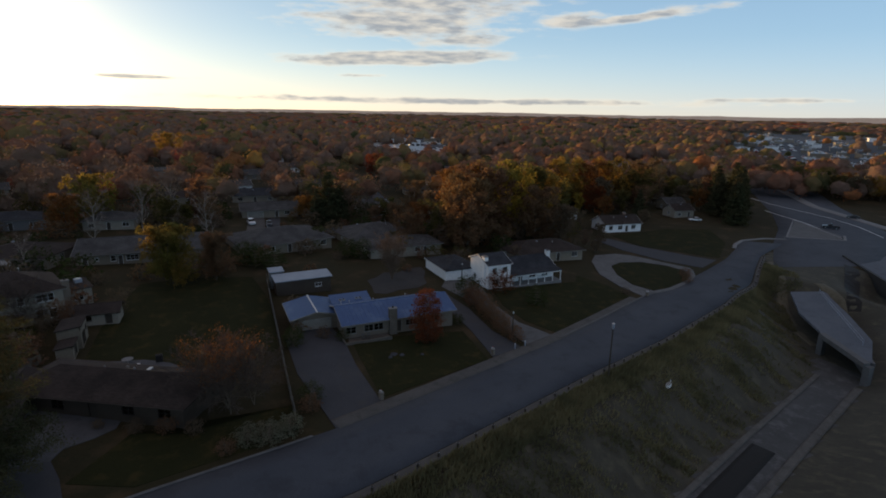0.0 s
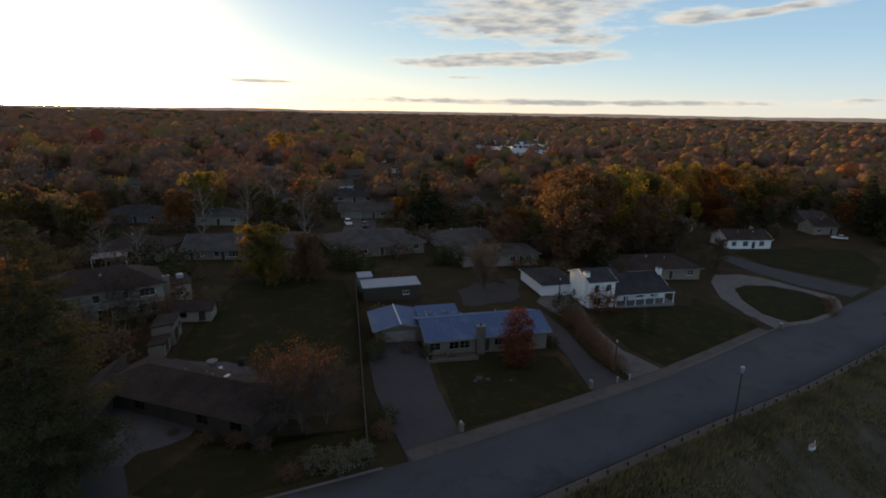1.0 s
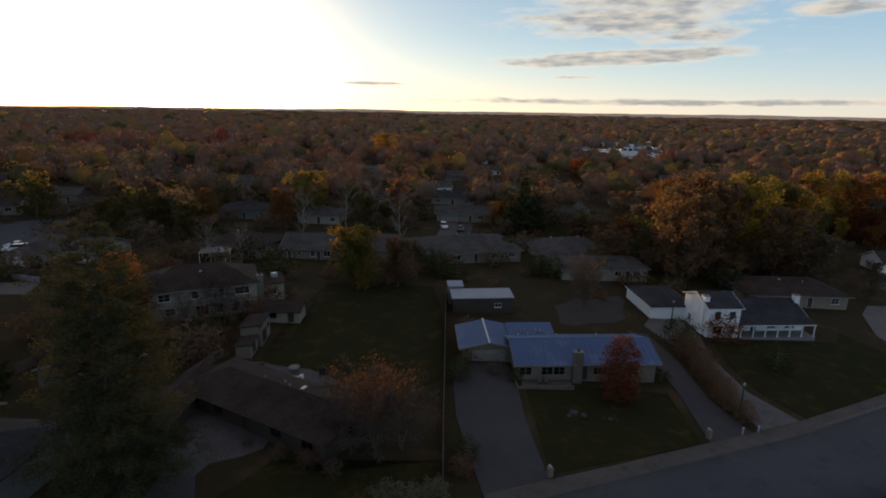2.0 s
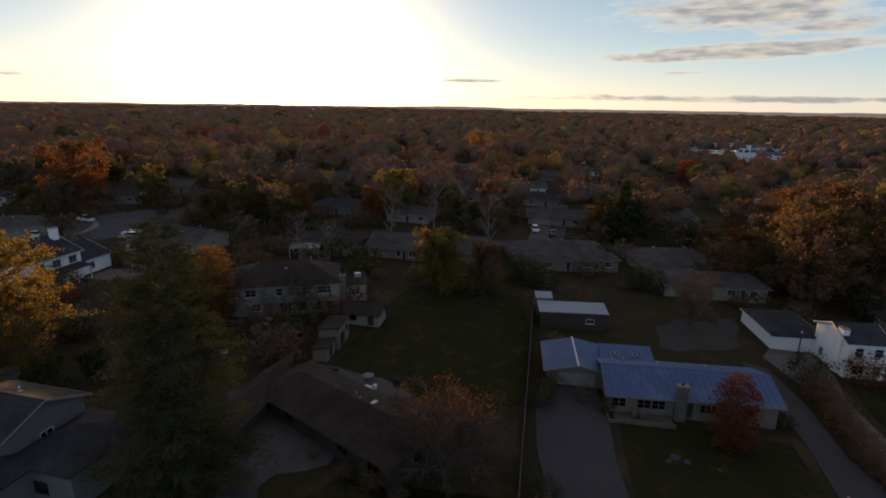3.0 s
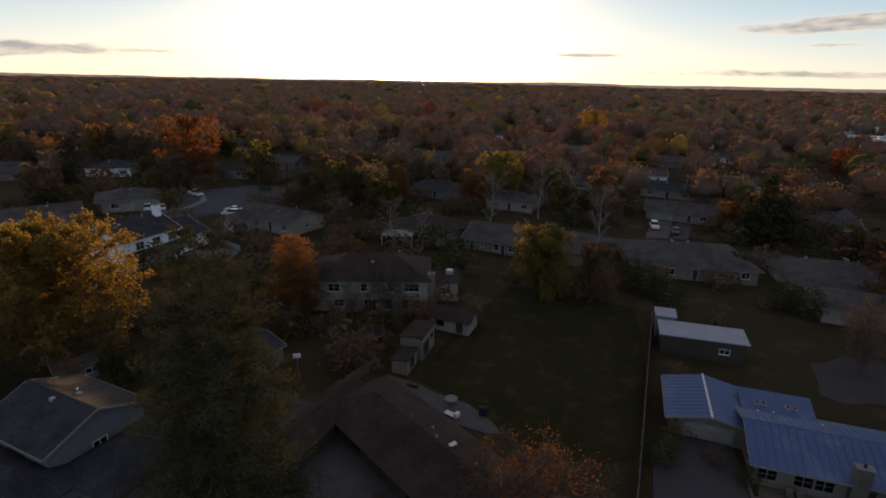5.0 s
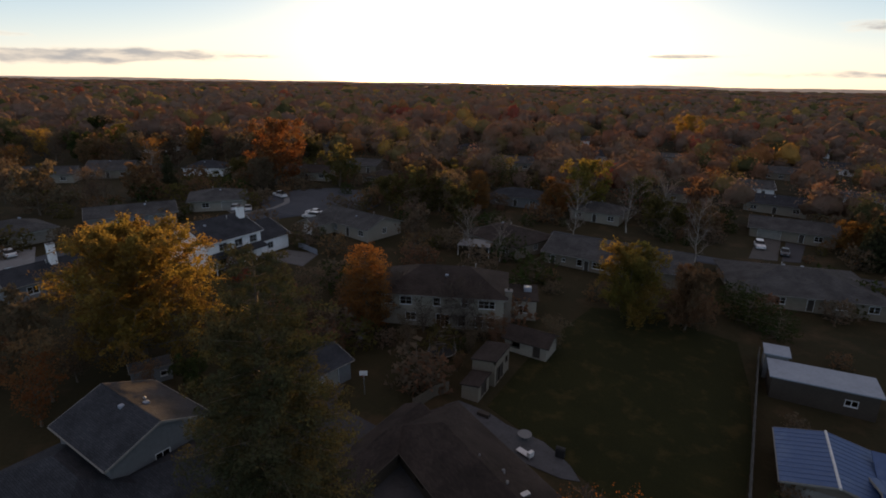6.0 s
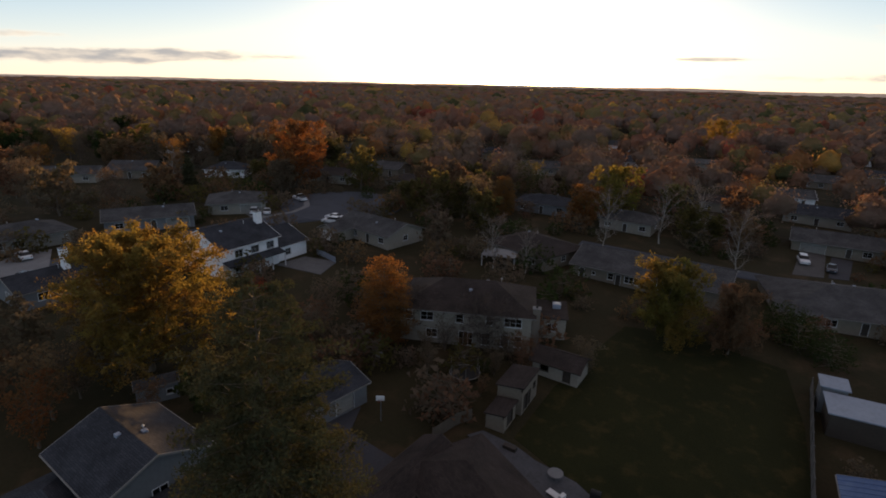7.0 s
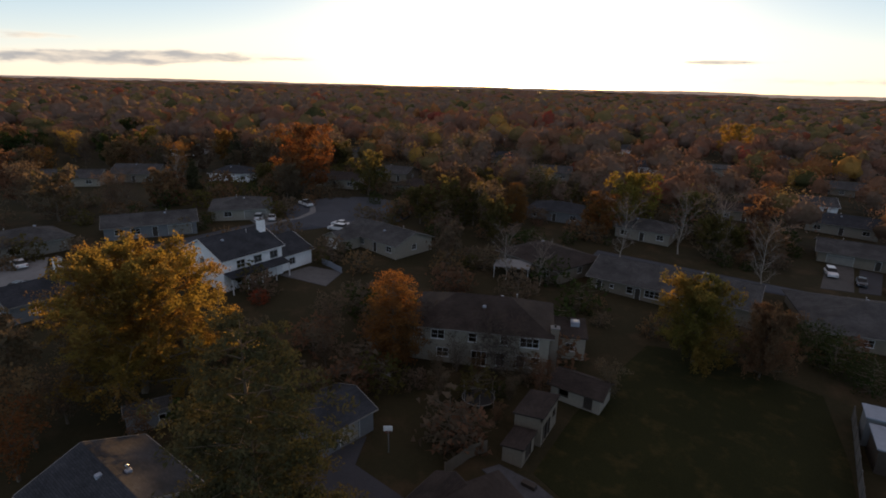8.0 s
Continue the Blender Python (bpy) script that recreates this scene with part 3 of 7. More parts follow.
def build_ground():
    xs = np.concatenate([np.linspace(-5000, -400, 16), np.linspace(-380, -140, 10), np.arange(-130, 26, 5.0), np.arange(26, 150, 1.6),
                         np.arange(152, 300, 8), np.linspace(310, 5000, 18)])
    ys = np.concatenate([np.linspace(-5000, -300, 10), np.linspace(-260, -20, 8), np.arange(-10, 100, 1.6), np.arange(104, 300, 6), np.linspace(310, 5000, 18)])
    gx, gy = np.meshgrid(xs, ys, indexing="ij")
    z = ground_z(gx, gy)
    rng = np.random.default_rng(3)
    d, side, _ = to_line(gx, gy, POSTS)
    bank = (side > 0) & (d > 2.5) & (d < 15) & (gx < 130)
    z = z + np.where(bank, rng.normal(0, 0.10, z.shape), 0)
    verts = np.stack([gx.ravel(), gy.ravel(), z.ravel()], 1)
    ny = len(ys)
    i, j = np.meshgrid(np.arange(len(xs) - 1), np.arange(ny - 1), indexing="ij")
    a = (i * ny + j).ravel()
    faces = np.stack([a, a + ny, a + ny + 1, a + 1], 1)
    me = np_mesh("ground", verts, faces)
    for k in ("grass", "straw", "silt"):
        me.materials.append(M[k])
    cx, cy = verts[faces].mean(1)[:, 0], verts[faces].mean(1)[:, 1]
    d, side, _ = to_line(cx, cy, POSTS)
    dc, cs, _ = to_line(cx, cy, CANAL)
    idx = np.zeros(len(faces), np.int32)
    idx[(side > 0) & (d > 0.4) & (d < 70) & (cx > -50) & (cx < 160) & (cy < 100)] = 1
    idx[(dc < 3.4) & (cx < 105)] = 2
    me.polygons.foreach_set("material_index", idx)
    me.polygons.foreach_set("use_smooth", np.ones(len(faces), bool))
    return tagged(new("ground", me), "dark grass and leaf-strewn soil sloping gently to a canal cutting", kind="structure")


build_ground()

# ---- builders: houses ----


def side_box(side, w, d, u0, u1, z0, z1, e0, e1):
    """A box on one side of a block: u along the side, e inwards from its face (negative: proud)."""
    if side == "front":
        return (u0, u1, -d / 2 + e0, -d / 2 + e1, z0, z1)
    if side == "back":
        return (u0, u1, d / 2 - e1, d / 2 - e0, z0, z1)
    if side == "left":
        return (-w / 2 + e0, -w / 2 + e1, u0, u1, z0, z1)
    return (w / 2 - e1, w / 2 - e0, u0, u1, z0, z1)


def opening_part(house, m, side, w, d, u, z0, ow, oh, kind, trim):
    """A window, door or garage door in its opening."""
    u0, u1, z1 = u - ow / 2, u + ow / 2, z0 + oh
    f = 0.06

    def put(name, rows, mat, parent, label=""):
        ob = part(name, boxes(*[side_box(side, w, d, *r) for r in rows]), mat, parent, label)
        if parent is house:
            ob.matrix_basis = m
        return ob

    if kind == "window":
        def ring(e0, e1):
            o, i = [], []
            for e in (e0, e1):
                for lst, q in ((o, f), (i, 0.0)):
                    for uu, zz in ((u0 - q, z0 - q), (u1 + q, z0 - q), (u1 + q, z1 + q), (u0 - q, z1 + q)):
                        r = side_box(side, w, d, uu, uu, zz, zz, e, e)
                        lst.append(bm.verts.new((r[0], r[2], r[4])))
            for k in range(4):
                j = (k + 1) % 4
                bm.faces.new((o[k], o[j], i[j], i[k]))
                bm.faces.new((o[4 + j], o[4 + k], i[4 + k], i[4 + j]))
                bm.faces.new((o[j], o[k], o[4 + k], o[4 + j]))
                bm.faces.new((i[k], i[j], i[4 + j], i[4 + k]))
            bmesh.ops.recalc_face_normals(bm, faces=bm.faces[:])

        bm = bmesh.new()
        ring(-0.04, 0.14)
        frame_ob = part("window", bm, trim, house)
        frame_ob.matrix_basis = m
        put("sill", [(u0 - f - 0.05, u1 + f + 0.05, z0 - f - 0.05, z0 - f, -0.09, 0.05)], trim, frame_ob)
        n = max(1, round(ow / 0.75))
        for k in range(1, n):
            put("mullion", [(u0 + ow * k / n - 0.03, u0 + ow * k / n + 0.03, z0, z1, 0.02, 0.09)], trim, frame_ob)
        if oh > 0.9:
            put("meeting_rail", [(u0, u1, z0 + oh * 0.5 - 0.02, z0 + oh * 0.5 + 0.02, 0.03, 0.055)], trim, frame_ob)
        for k in range(n):
            put("pane", [(u0 + ow * k / n + 0.03, u0 + ow * (k + 1) / n - 0.03, z0 + 0.005, z1 - 0.005, 0.06, 0.07)], M["glass"], frame_ob)
    elif kind == "garage":
        g = put("garage_door", [(u0 + 0.02, u1 - 0.02, z0 + 0.01, z1 - 0.01, 0.09, 0.13)], M["garage_door"], house, "panelled garage door")
        n = 4
        for k in range(n):
            c = max(2, round(ow / 0.9))
            for q in range(c):
                put("panel", [(u0 + ow * (q + 0.10) / c, u0 + ow * (q + 0.90) / c, z0 + oh * (k + 0.16) / n, z0 + oh * (k + 0.84) / n, 0.06, 0.092)], M["garage_door"], g)
        for r in ((u0 - f, u1 + f, z1, z1 + f, -0.03, 0.12), (u0 - f, u0, z0, z1, -0.03, 0.12), (u1, u1 + f, z0, z1, -0.03, 0.12)):
            put("door_frame", [r], trim, g)
    else:
        leaf = M["dark_trim"] if kind == "door" else trim
        g = put("door", [(u0 + 0.03, u1 - 0.03, z0 + 0.02, z1 - 0.02, 0.06, 0.11)], leaf, house)
        for za, zb in ((z0 + 0.2, z0 + oh * 0.45), (z0 + oh * 0.52, z1 - 0.2)):
            put("panel", [(u0 + 0.15, u1 - 0.15, za, zb, 0.045, 0.062)], leaf, g)
        for r in ((u0 - f, u1 + f, z1, z1 + f, -0.03, 0.12), (u0 - f, u0, z0, z1, -0.03, 0.12), (u1, u1 + f, z0, z1, -0.03, 0.12)):
            put("door_frame", [r], trim, g)


def block(house, cx, cy, w, d, h, rise=1.3, roof="gable", over=0.55, wall="cream", top="shingle_brown", trim="trim",
          openings=(), rot=0.0, z0=0.0, seams=0.0, gutters=True):
    """One storeyed block of a building with its walls, openings and roof, ridge along its own x."""
    m = pose(cx, cy, z0, 0, 0, rot)
    t = 0.2
    bm = bmesh.new()
    for side, half, in_ in (("front", w / 2, 0), ("back", w / 2, 0), ("left", d / 2 - t, 1), ("right", d / 2 - t, 1)):
        holes = [(u - ow / 2, u + ow / 2, b, b + oh) for s, u, b, ow, oh, k in openings if s == side]
        us = sorted({-half, half, *[v for q in holes for v in q[:2]]})
        zs = sorted({-0.7, h, *[v for q in holes for v in q[2:]]})
        for ua, ub in zip(us, us[1:]):
            run = None
            for za, zb in zip(zs, zs[1:]):
                cu, cz = (ua + ub) / 2, (za + zb) / 2
                solid = not any(q[0] < cu < q[1] and q[2] < cz < q[3] for q in holes)
                if solid:
                    run = (run[0], zb) if run else (za, zb)
                if run and (not solid or zb == zs[-1]):
                    box(bm, *side_box(side, w, d, ua, ub, run[0], run[1], 0, t))
                    run = None
    slope = rise / (d / 2)
    if roof == "gable":
        for x0, x1 in ((-w / 2, -w / 2 + t), (w / 2 - t, w / 2)):
            a = [bm.verts.new((x, y, z)) for x in (x0, x1) for y, z in ((-d / 2, h), (d / 2, h), (0, h + rise))]
            for f in ((0, 2, 1), (3, 4, 5), (0, 1, 4, 3), (1, 2, 5, 4), (2, 0, 3, 5)):
                bm.faces.new([a[i] for i in f])
    elif roof == "shed":
        for x0, x1 in ((-w / 2, -w / 2 + t), (w / 2 - t, w / 2)):
            a = [bm.verts.new((x, y, z)) for x in (x0, x1) for y, z in ((-d / 2, h), (d / 2, h), (d / 2, h + rise))]
            for f in ((0, 2, 1), (3, 4, 5), (0, 1, 4, 3), (1, 2, 5, 4), (2, 0, 3, 5)):
                bm.faces.new([a[i] for i in f])
        box(bm, -w / 2, w / 2, d / 2 - t, d / 2, h, h + rise)
    bmesh.ops.remove_doubles(bm, verts=bm.verts[:], dist=0.001)
    wall_ob = part("wall", bm, M[wall], house)
    wall_ob.matrix_basis = m

    th, lift = 0.16, 0.07
    W, D = w / 2 + over, d / 2 + over
    ze, zr = h - over * slope + lift + th, h + rise + lift + th
    bm = bmesh.new()
    if roof == "gable":
        sec = [(-D, ze), (0, zr), (D, ze), (D, ze - th), (0, zr - th), (-D, ze - th)]
        a = [[bm.verts.new((x, y, z)) for y, z in sec] for x in (-W, W)]
        for i in range(6):
            j = (i + 1) % 6
            bm.faces.new((a[0][j], a[0][i], a[1][i], a[1][j]))
        bm.faces.new(a[0])
        bm.faces.new(a[1][::-1])
    elif roof == "hip":
        r = max(W - D, 0.05)
        lo = [bm.verts.new((x, y, ze - th)) for x, y in ((-W, -D), (W, -D), (W, D), (-W, D))]
        up = [bm.verts.new((x, y, ze)) for x, y in ((-W, -D), (W, -D), (W, D), (-W, D))]
        k = [bm.verts.new((-r, 0, zr)), bm.verts.new((r, 0, zr))]
        bm.faces.new((up[0], up[1], k[1], k[0]))
        bm.faces.new((up[2], up[3], k[0], k[1]))
        bm.faces.new((up[1], up[2], k[1]))
        bm.faces.new((up[3], up[0], k[0]))
        for i in range(4):
            j = (i + 1) % 4
            bm.faces.new((lo[i], lo[j], up[j], up[i]))
        bm.faces.new(lo[::-1])
    else:  # nearly flat, falling to the front
        for x0, x1, y0, y1 in ((-W, W, -D, D),):
            v = [bm.verts.new((x, y, h + (lift if s == 0 else lift + th) + (rise if y > 0 else 0.0))) for s in (0, 1) for x, y in ((x0, y0), (x1, y0), (x1, y1), (x0, y1))]
            for f in ((3, 2, 1, 0), (4, 5, 6, 7), (0, 1, 5, 4), (1, 2, 6, 5), (2, 3, 7, 6), (3, 0, 4, 7)):
                bm.faces.new([v[i] for i in f])
    bmesh.ops.recalc_face_normals(bm, faces=bm.faces[:])
    roof_ob = part("roof", bm, M[top], house)
    roof_ob.matrix_basis = m
    if roof in ("gable", "hip") and gutters:
        for s in (-1, 1):
            rows = [(-W, W, min(s * D, s * (D + 0.09)), max(s * D, s * (D + 0.09)), ze - th + 0.01, ze - 0.04)]
            part("gutter", boxes(*rows), M["gutter" if trim == "trim" and wall != "white" else trim], roof_ob)
    if roof == "gable":
        r = bmesh.new()
        rod(r, (-W, 0, zr - 0.02), (W, 0, zr - 0.02), 0.09, sides=6)
        part("ridge_cap", r, M[top], roof_ob)
        for s in (-1, 1):
            r = bmesh.new()
            for side in (-1, 1):
                v = [r.verts.new((s * W + dx, y, z)) for dx in (0, s * 0.06) for y, z in ((side * D, ze - th - 0.02), (0, zr - th - 0.02), (0, zr + 0.01), (side * D, ze + 0.01))]
                for f in ((0, 1, 2, 3), (7, 6, 5, 4), (0, 4, 5, 1), (1, 5, 6, 2), (2, 6, 7, 3), (3, 7, 4, 0)):
                    r.faces.new([v[i] for i in f])
            bmesh.ops.recalc_face_normals(r, faces=r.faces[:])
            part("barge_board", r, M["gutter" if trim == "trim" and wall != "white" else trim], roof_ob)
    if seams:
        n = int(2 * W / seams)
        data = {}
        for s in (-1, 1):
            r = bmesh.new()
            v = [r.verts.new((dx, y, z)) for dx in (-0.02, 0.02) for y, z in ((s * D, ze), (s * 0.05, zr), (s * 0.05, zr + 0.03), (s * D, ze + 0.03))]
            for f in ((0, 1, 2, 3), (7, 6, 5, 4), (0, 4, 5, 1), (1, 5, 6, 2), (2, 6, 7, 3), (3, 7, 4, 0)):
                r.faces.new([v[i] for i in f])
            bmesh.ops.recalc_face_normals(r, faces=r.faces[:])
            data[s] = bpy.data.meshes.new("seam")
            r.to_mesh(data[s])
            r.free()
            data[s].materials.append(M[top])
        for s in (-1, 1):
            for k in range(n + 1):
                ob = new("seam", data[s])
                ob.parent = roof_ob
                ob.location = (-W + 0.06 + (2 * W - 0.12) * k / n, 0, 0)
    for s, u, b, ow, oh, kind in openings:
        opening_part(house, m, s, w, d, u, b, ow, oh, kind, M[trim])
    return roof_ob


def chimney(house, x, y, w, d, top, mat="brick", base=0.0):
    bm = boxes((x - w / 2, x + w / 2, y - d / 2, y + d / 2, base - 0.5, top))
    ch = part("chimney", bm, M[mat], house)
    part("chimney_cap", boxes((x - w / 2 - 0.08, x + w / 2 + 0.08, y - d / 2 - 0.08, y + d / 2 + 0.08, top, top + 0.12), bevel=0.02), M["concrete"], ch)
    bm = bmesh.new()
    rod(bm, (x, y, top + 0.12), (x, y, top + 0.45), 0.13)
    part("flue", bm, M["black"], ch)


def vent_pipe(house, x, y, z, h=0.5, r=0.06, mat="steel"):
    bm = bmesh.new()
    rod(bm, (x, y, z - 0.5), (x, y, z + h), r)
    rod(bm, (x, y, z + h + 0.04), (x, y, z + h + 0.16), r * 2.2, r * 0.6)
    part("roof_vent", bm, M[mat], house)


def vent_box(house, x, y, z, s=0.45, mat="white_metal"):
    part("roof_vent", boxes((x - s / 2, x + s / 2, y - s / 2, y + s / 2, z - 0.3, z + 0.22), bevel=0.05), M[mat], house)


# ---- builders: vehicles ----


def car(name, kind, paint, label):
    """A parked vehicle, nose along +y, built once and copied."""
    ob = thing(name, 0, 0, 0, 0, label, "car" if kind != "pickup" else "pickup truck", "parked vehicles")
    Lh, Wh = (2.25, 0.88) if kind == "sedan" else (2.35, 0.95) if kind == "suv" else (2.7, 0.96)
    belt = {"sedan": 0.92, "suv": 1.05, "pickup": 1.08}[kind]
    roof_z = {"sedan": 1.43, "suv": 1.72, "pickup": 1.78}[kind]
    low = 0.28
    prof = [(-Lh, low + 0.1), (-Lh + 0.1, low), (Lh - 0.1, low), (Lh, low + 0.12), (Lh - 0.04, belt - 0.22), (Lh - 0.45, belt - 0.08), (0.85, belt), (-Lh + 0.4, belt), (-Lh + 0.03, belt - 0.1)]
    bm = bmesh.new()
    a = [[bm.verts.new((x, y, z)) for y, z in prof] for x in (-Wh, Wh)]
    n = len(prof)
    for i in range(n):
        j = (i + 1) % n
        bm.faces.new((a[0][i], a[0][j], a[1][j], a[1][i]))
    bm.faces.new(a[0][::-1])
    bm.faces.new(a[1])
    bmesh.ops.recalc_face_normals(bm, faces=bm.faces[:])
    bmesh.ops.bevel(bm, geom=bm.edges[:], offset=0.07, segments=2, affect="EDGES")
    body = part("body", bm, M[paint], ob)
    rear = {"sedan": -1.75, "suv": -2.15, "pickup": -0.55}[kind]
    rt = {"sedan": -1.05, "suv": -1.95, "pickup": -0.40}[kind]

    def cabin(y0, y1, t0, t1, z0, z1, wi, wt, mat, nm, par):
        b = bmesh.new()
        v = [b.verts.new(p) for p in ((-wi, y0, z0), (wi, y0, z0), (wi, y1, z0), (-wi, y1, z0), (-wt, t0, z1), (wt, t0, z1), (wt, t1, z1), (-wt, t1, z1))]
        for f in ((3, 2, 1, 0), (4, 5, 6, 7), (0, 1, 5, 4), (1, 2, 6, 5), (2, 3, 7, 6), (3, 0, 4, 7)):
            b.faces.new([v[i] for i in f])
        bmesh.ops.bevel(b, geom=b.edges[:], offset=0.04, segments=1, affect="EDGES")
        return part(nm, b, mat, par)

    cabin(rear, 0.95, rt, 0.25, belt - 0.02, roof_z - 0.05, Wh - 0.06, Wh - 0.22, M["black"], "glazing", ob)
    cabin(rt + 0.03, 0.24, rt + 0.08, 0.2, roof_z - 0.08, roof_z, Wh - 0.20, Wh - 0.24, M[paint], "roof", ob)
    if kind == "pickup":
        part("cargo_bed", boxes((-Wh + 0.1, Wh - 0.1, -Lh + 0.15, -0.65, belt, belt + 0.006)), M["black"], ob)
    for sx in (-1, 1):
        for y in (-Lh * 0.62, Lh * 0.62):
            b = bmesh.new()
            rod(b, (sx * (Wh - 0.2), y, 0.33), (sx * (Wh + 0.015), y, 0.33), 0.33, sides=14)
            tyre = part("wheel", b, M["black"], ob)
            b = bmesh.new()
            rod(b, (sx * (Wh + 0.012), y, 0.33), (sx * (Wh + 0.03), y, 0.33), 0.2, sides=12)
            part("rim", b, M["steel"], tyre)
        part("headlight", boxes((sx * (Wh - 0.3) - 0.16, sx * (Wh - 0.3) + 0.16, Lh - 0.1, Lh + 0.015, belt - 0.42, belt - 0.27), bevel=0.02), M["white_metal"], body)
        part("tail_light", boxes((sx * (Wh - 0.2) - 0.12, sx * (Wh - 0.2) + 0.12, -Lh - 0.015, -Lh + 0.1, belt - 0.35, belt - 0.15), bevel=0.02), M["car_red"], body)
    return ob


# ---- builders: trees ----


def tubes(segs, sides=5):
    """Tapered tubes from rows of (ax, ay, az, bx, by, bz, ra, rb)."""
    s = np.asarray(segs, float)
    a, b, ra, rb = s[:, :3], s[:, 3:6], s[:, 6], s[:, 7]
    d = b - a
    d = d / np.maximum(np.linalg.norm(d, axis=1, keepdims=True), 1e-6)
    ref = np.where(np.abs(d[:, 2:3]) > 0.9, np.array([[1.0, 0, 0]]), np.array([[0, 0, 1.0]]))
    u = np.cross(d, ref)
    u = u / np.linalg.norm(u, axis=1, keepdims=True)
    v = np.cross(d, u)
    ang = np.arange(sides) * 2 * math.pi / sides
    ring = u[:, None, :] * np.cos(ang)[None, :, None] + v[:, None, :] * np.sin(ang)[None, :, None]
    verts = np.concatenate([a[:, None, :] + ring * ra[:, None, None], b[:, None, :] + ring * rb[:, None, None]], 1).reshape(-1, 3)
    base = np.arange(len(s))[:, None] * 2 * sides
    i = np.arange(sides)[None, :]
    j = (i + 1) % sides
    faces = np.stack([base + i, base + sides + i, base + sides + j, base + j], 2).reshape(-1, 4)
    return verts, faces


def leaves(rng, centres, radius, count, size, flat=0.0, squash=0.8, slim=0.55):
    """Three-cornered leaf sprays scattered in clumps round the centres."""
    centres = np.asarray(centres, float)
    n = len(centres) * count
    c = np.repeat(centres, count, 0)
    d = rng.normal(size=(n, 3))
    d /= np.linalg.norm(d, axis=1, keepdims=True)
    r = np.repeat(np.broadcast_to(np.asarray(radius, float), (len(centres),)), count) * rng.uniform(0.25, 1.0, n) ** 0.6
    p = c + d * r[:, None] * np.array([1, 1, squash])
    u = rng.normal(size=(n, 3))
    u[:, 2] *= 1 - flat
    u /= np.linalg.norm(u, axis=1, keepdims=True)
    w = rng.normal(size=(n, 3))
    v = np.cross(u, w)
    v /= np.linalg.norm(v, axis=1, keepdims=True)
    s = size * rng.uniform(0.55, 1.25, n)[:, None]
    verts = np.stack([p - u * s, p + u * s * 0.6 + v * s * slim * 1.3, p + u * s * 0.6 - v * s * slim * 1.3], 1).reshape(-1, 3)
    return verts, np.arange(n * 3).reshape(-1, 3)


def grow(rng, h, spread, style="round", clear=0.22, limbs=11, twigs=6, fine=0, stems=1, girth=0.02):
    """A tree's wood: its segments, and the places where the leaf clumps sit."""
    segs, tips = [], []
    for stem in range(stems):
        lean = rng.normal(0, 0.05, 2) if stems == 1 else np.array([math.cos(stem * 2.4), math.sin(stem * 2.4)]) * rng.uniform(0.15, 0.3)
        pts = [np.zeros(3)]
        top = h * (0.88 if stems == 1 else rng.uniform(0.7, 0.92))
        k = 6
        for i in range(k):
            pts.append(pts[-1] + np.array([*(lean * top / k + rng.normal(0, 0.012 * h, 2)), top / k]))
        r0 = girth * h / math.sqrt(stems)
        for i in range(k):
            segs.append([*pts[i], *pts[i + 1], r0 * (1 - i / k * 0.85) * (1.35 if i == 0 else 1), r0 * (1 - (i + 1) / k * 0.85)])
        tips.append(pts[-1])
        for q in range(limbs):
            f = clear + (0.93 - clear) * (q + rng.uniform(0.1, 0.9)) / limbs
            i = min(int(f * k), k - 1)
            p = pts[i] + (pts[i + 1] - pts[i]) * (f * k - i)
            g = (f - clear) / (1 - clear)
            reach = {"round": math.sqrt(max(0.05, 1 - (1.5 * g - 0.55) ** 2)), "column": 0.55 + 0.45 * math.sin(math.pi * min(1, g * 1.05 + 0.1)),
                     "vase": 0.45 + 0.55 * g, "cone": 1.05 - 0.85 * g, "dome": math.sqrt(max(0.06, 1 - (0.97 * g) ** 2))}[style] * spread * rng.uniform(0.72, 1.08)
            az = q * 2.39996 + rng.uniform(-0.4, 0.4) + stem
            rise = {"round": 0.35 + 0.5 * g, "column": 1.4, "vase": 1.1, "cone": 0.45, "dome": 0.2 + 1.1 * g}[style]
            way = np.array([math.cos(az), math.sin(az), rise])
            way /= np.linalg.norm(way)
            ln = reach / max(0.35, math.hypot(way[0], way[1])) * 0.92
            last, rr = p, r0 * (0.5 - 0.3 * g)
            for e in range(3):
                nxt = last + (way + rng.normal(0, 0.16, 3) + np.array([0, 0, 0.10 * e])) * ln / 3
                nxt[2] = min(nxt[2], h * 1.0)
                segs.append([*last, *nxt, rr * (1 - 0.28 * e), rr * (1 - 0.28 * (e + 1))])
                if e > 0:
                    tips.append(nxt)
                for tw in range(twigs // 2 + (e == 2) * (twigs // 3)):
                    a = rng.uniform(0.2, 1)
                    s = last + (nxt - last) * a
                    dv = way * 0.7 + rng.normal(0, 0.62, 3) + np.array([0, 0, 0.2])
                    t = s + dv / np.linalg.norm(dv) * ln * rng.uniform(0.18, 0.36)
                    t[2] = min(t[2], h * 1.03)
                    segs.append([*s, *t, rr * 0.3, rr * 0.1])
                    tips.append(t)
                    for _ in range(fine):
                        s2 = s + (t - s) * rng.uniform(0.3, 1)
                        dv2 = dv + rng.normal(0, 0.6, 3)
                        t2 = s2 + dv2 / np.linalg.norm(dv2) * ln * rng.uniform(0.10, 0.22)
                        segs.append([*s2, *t2, rr * 0.12, rr * 0.04])
                last = nxt
    return segs, np.array(tips)


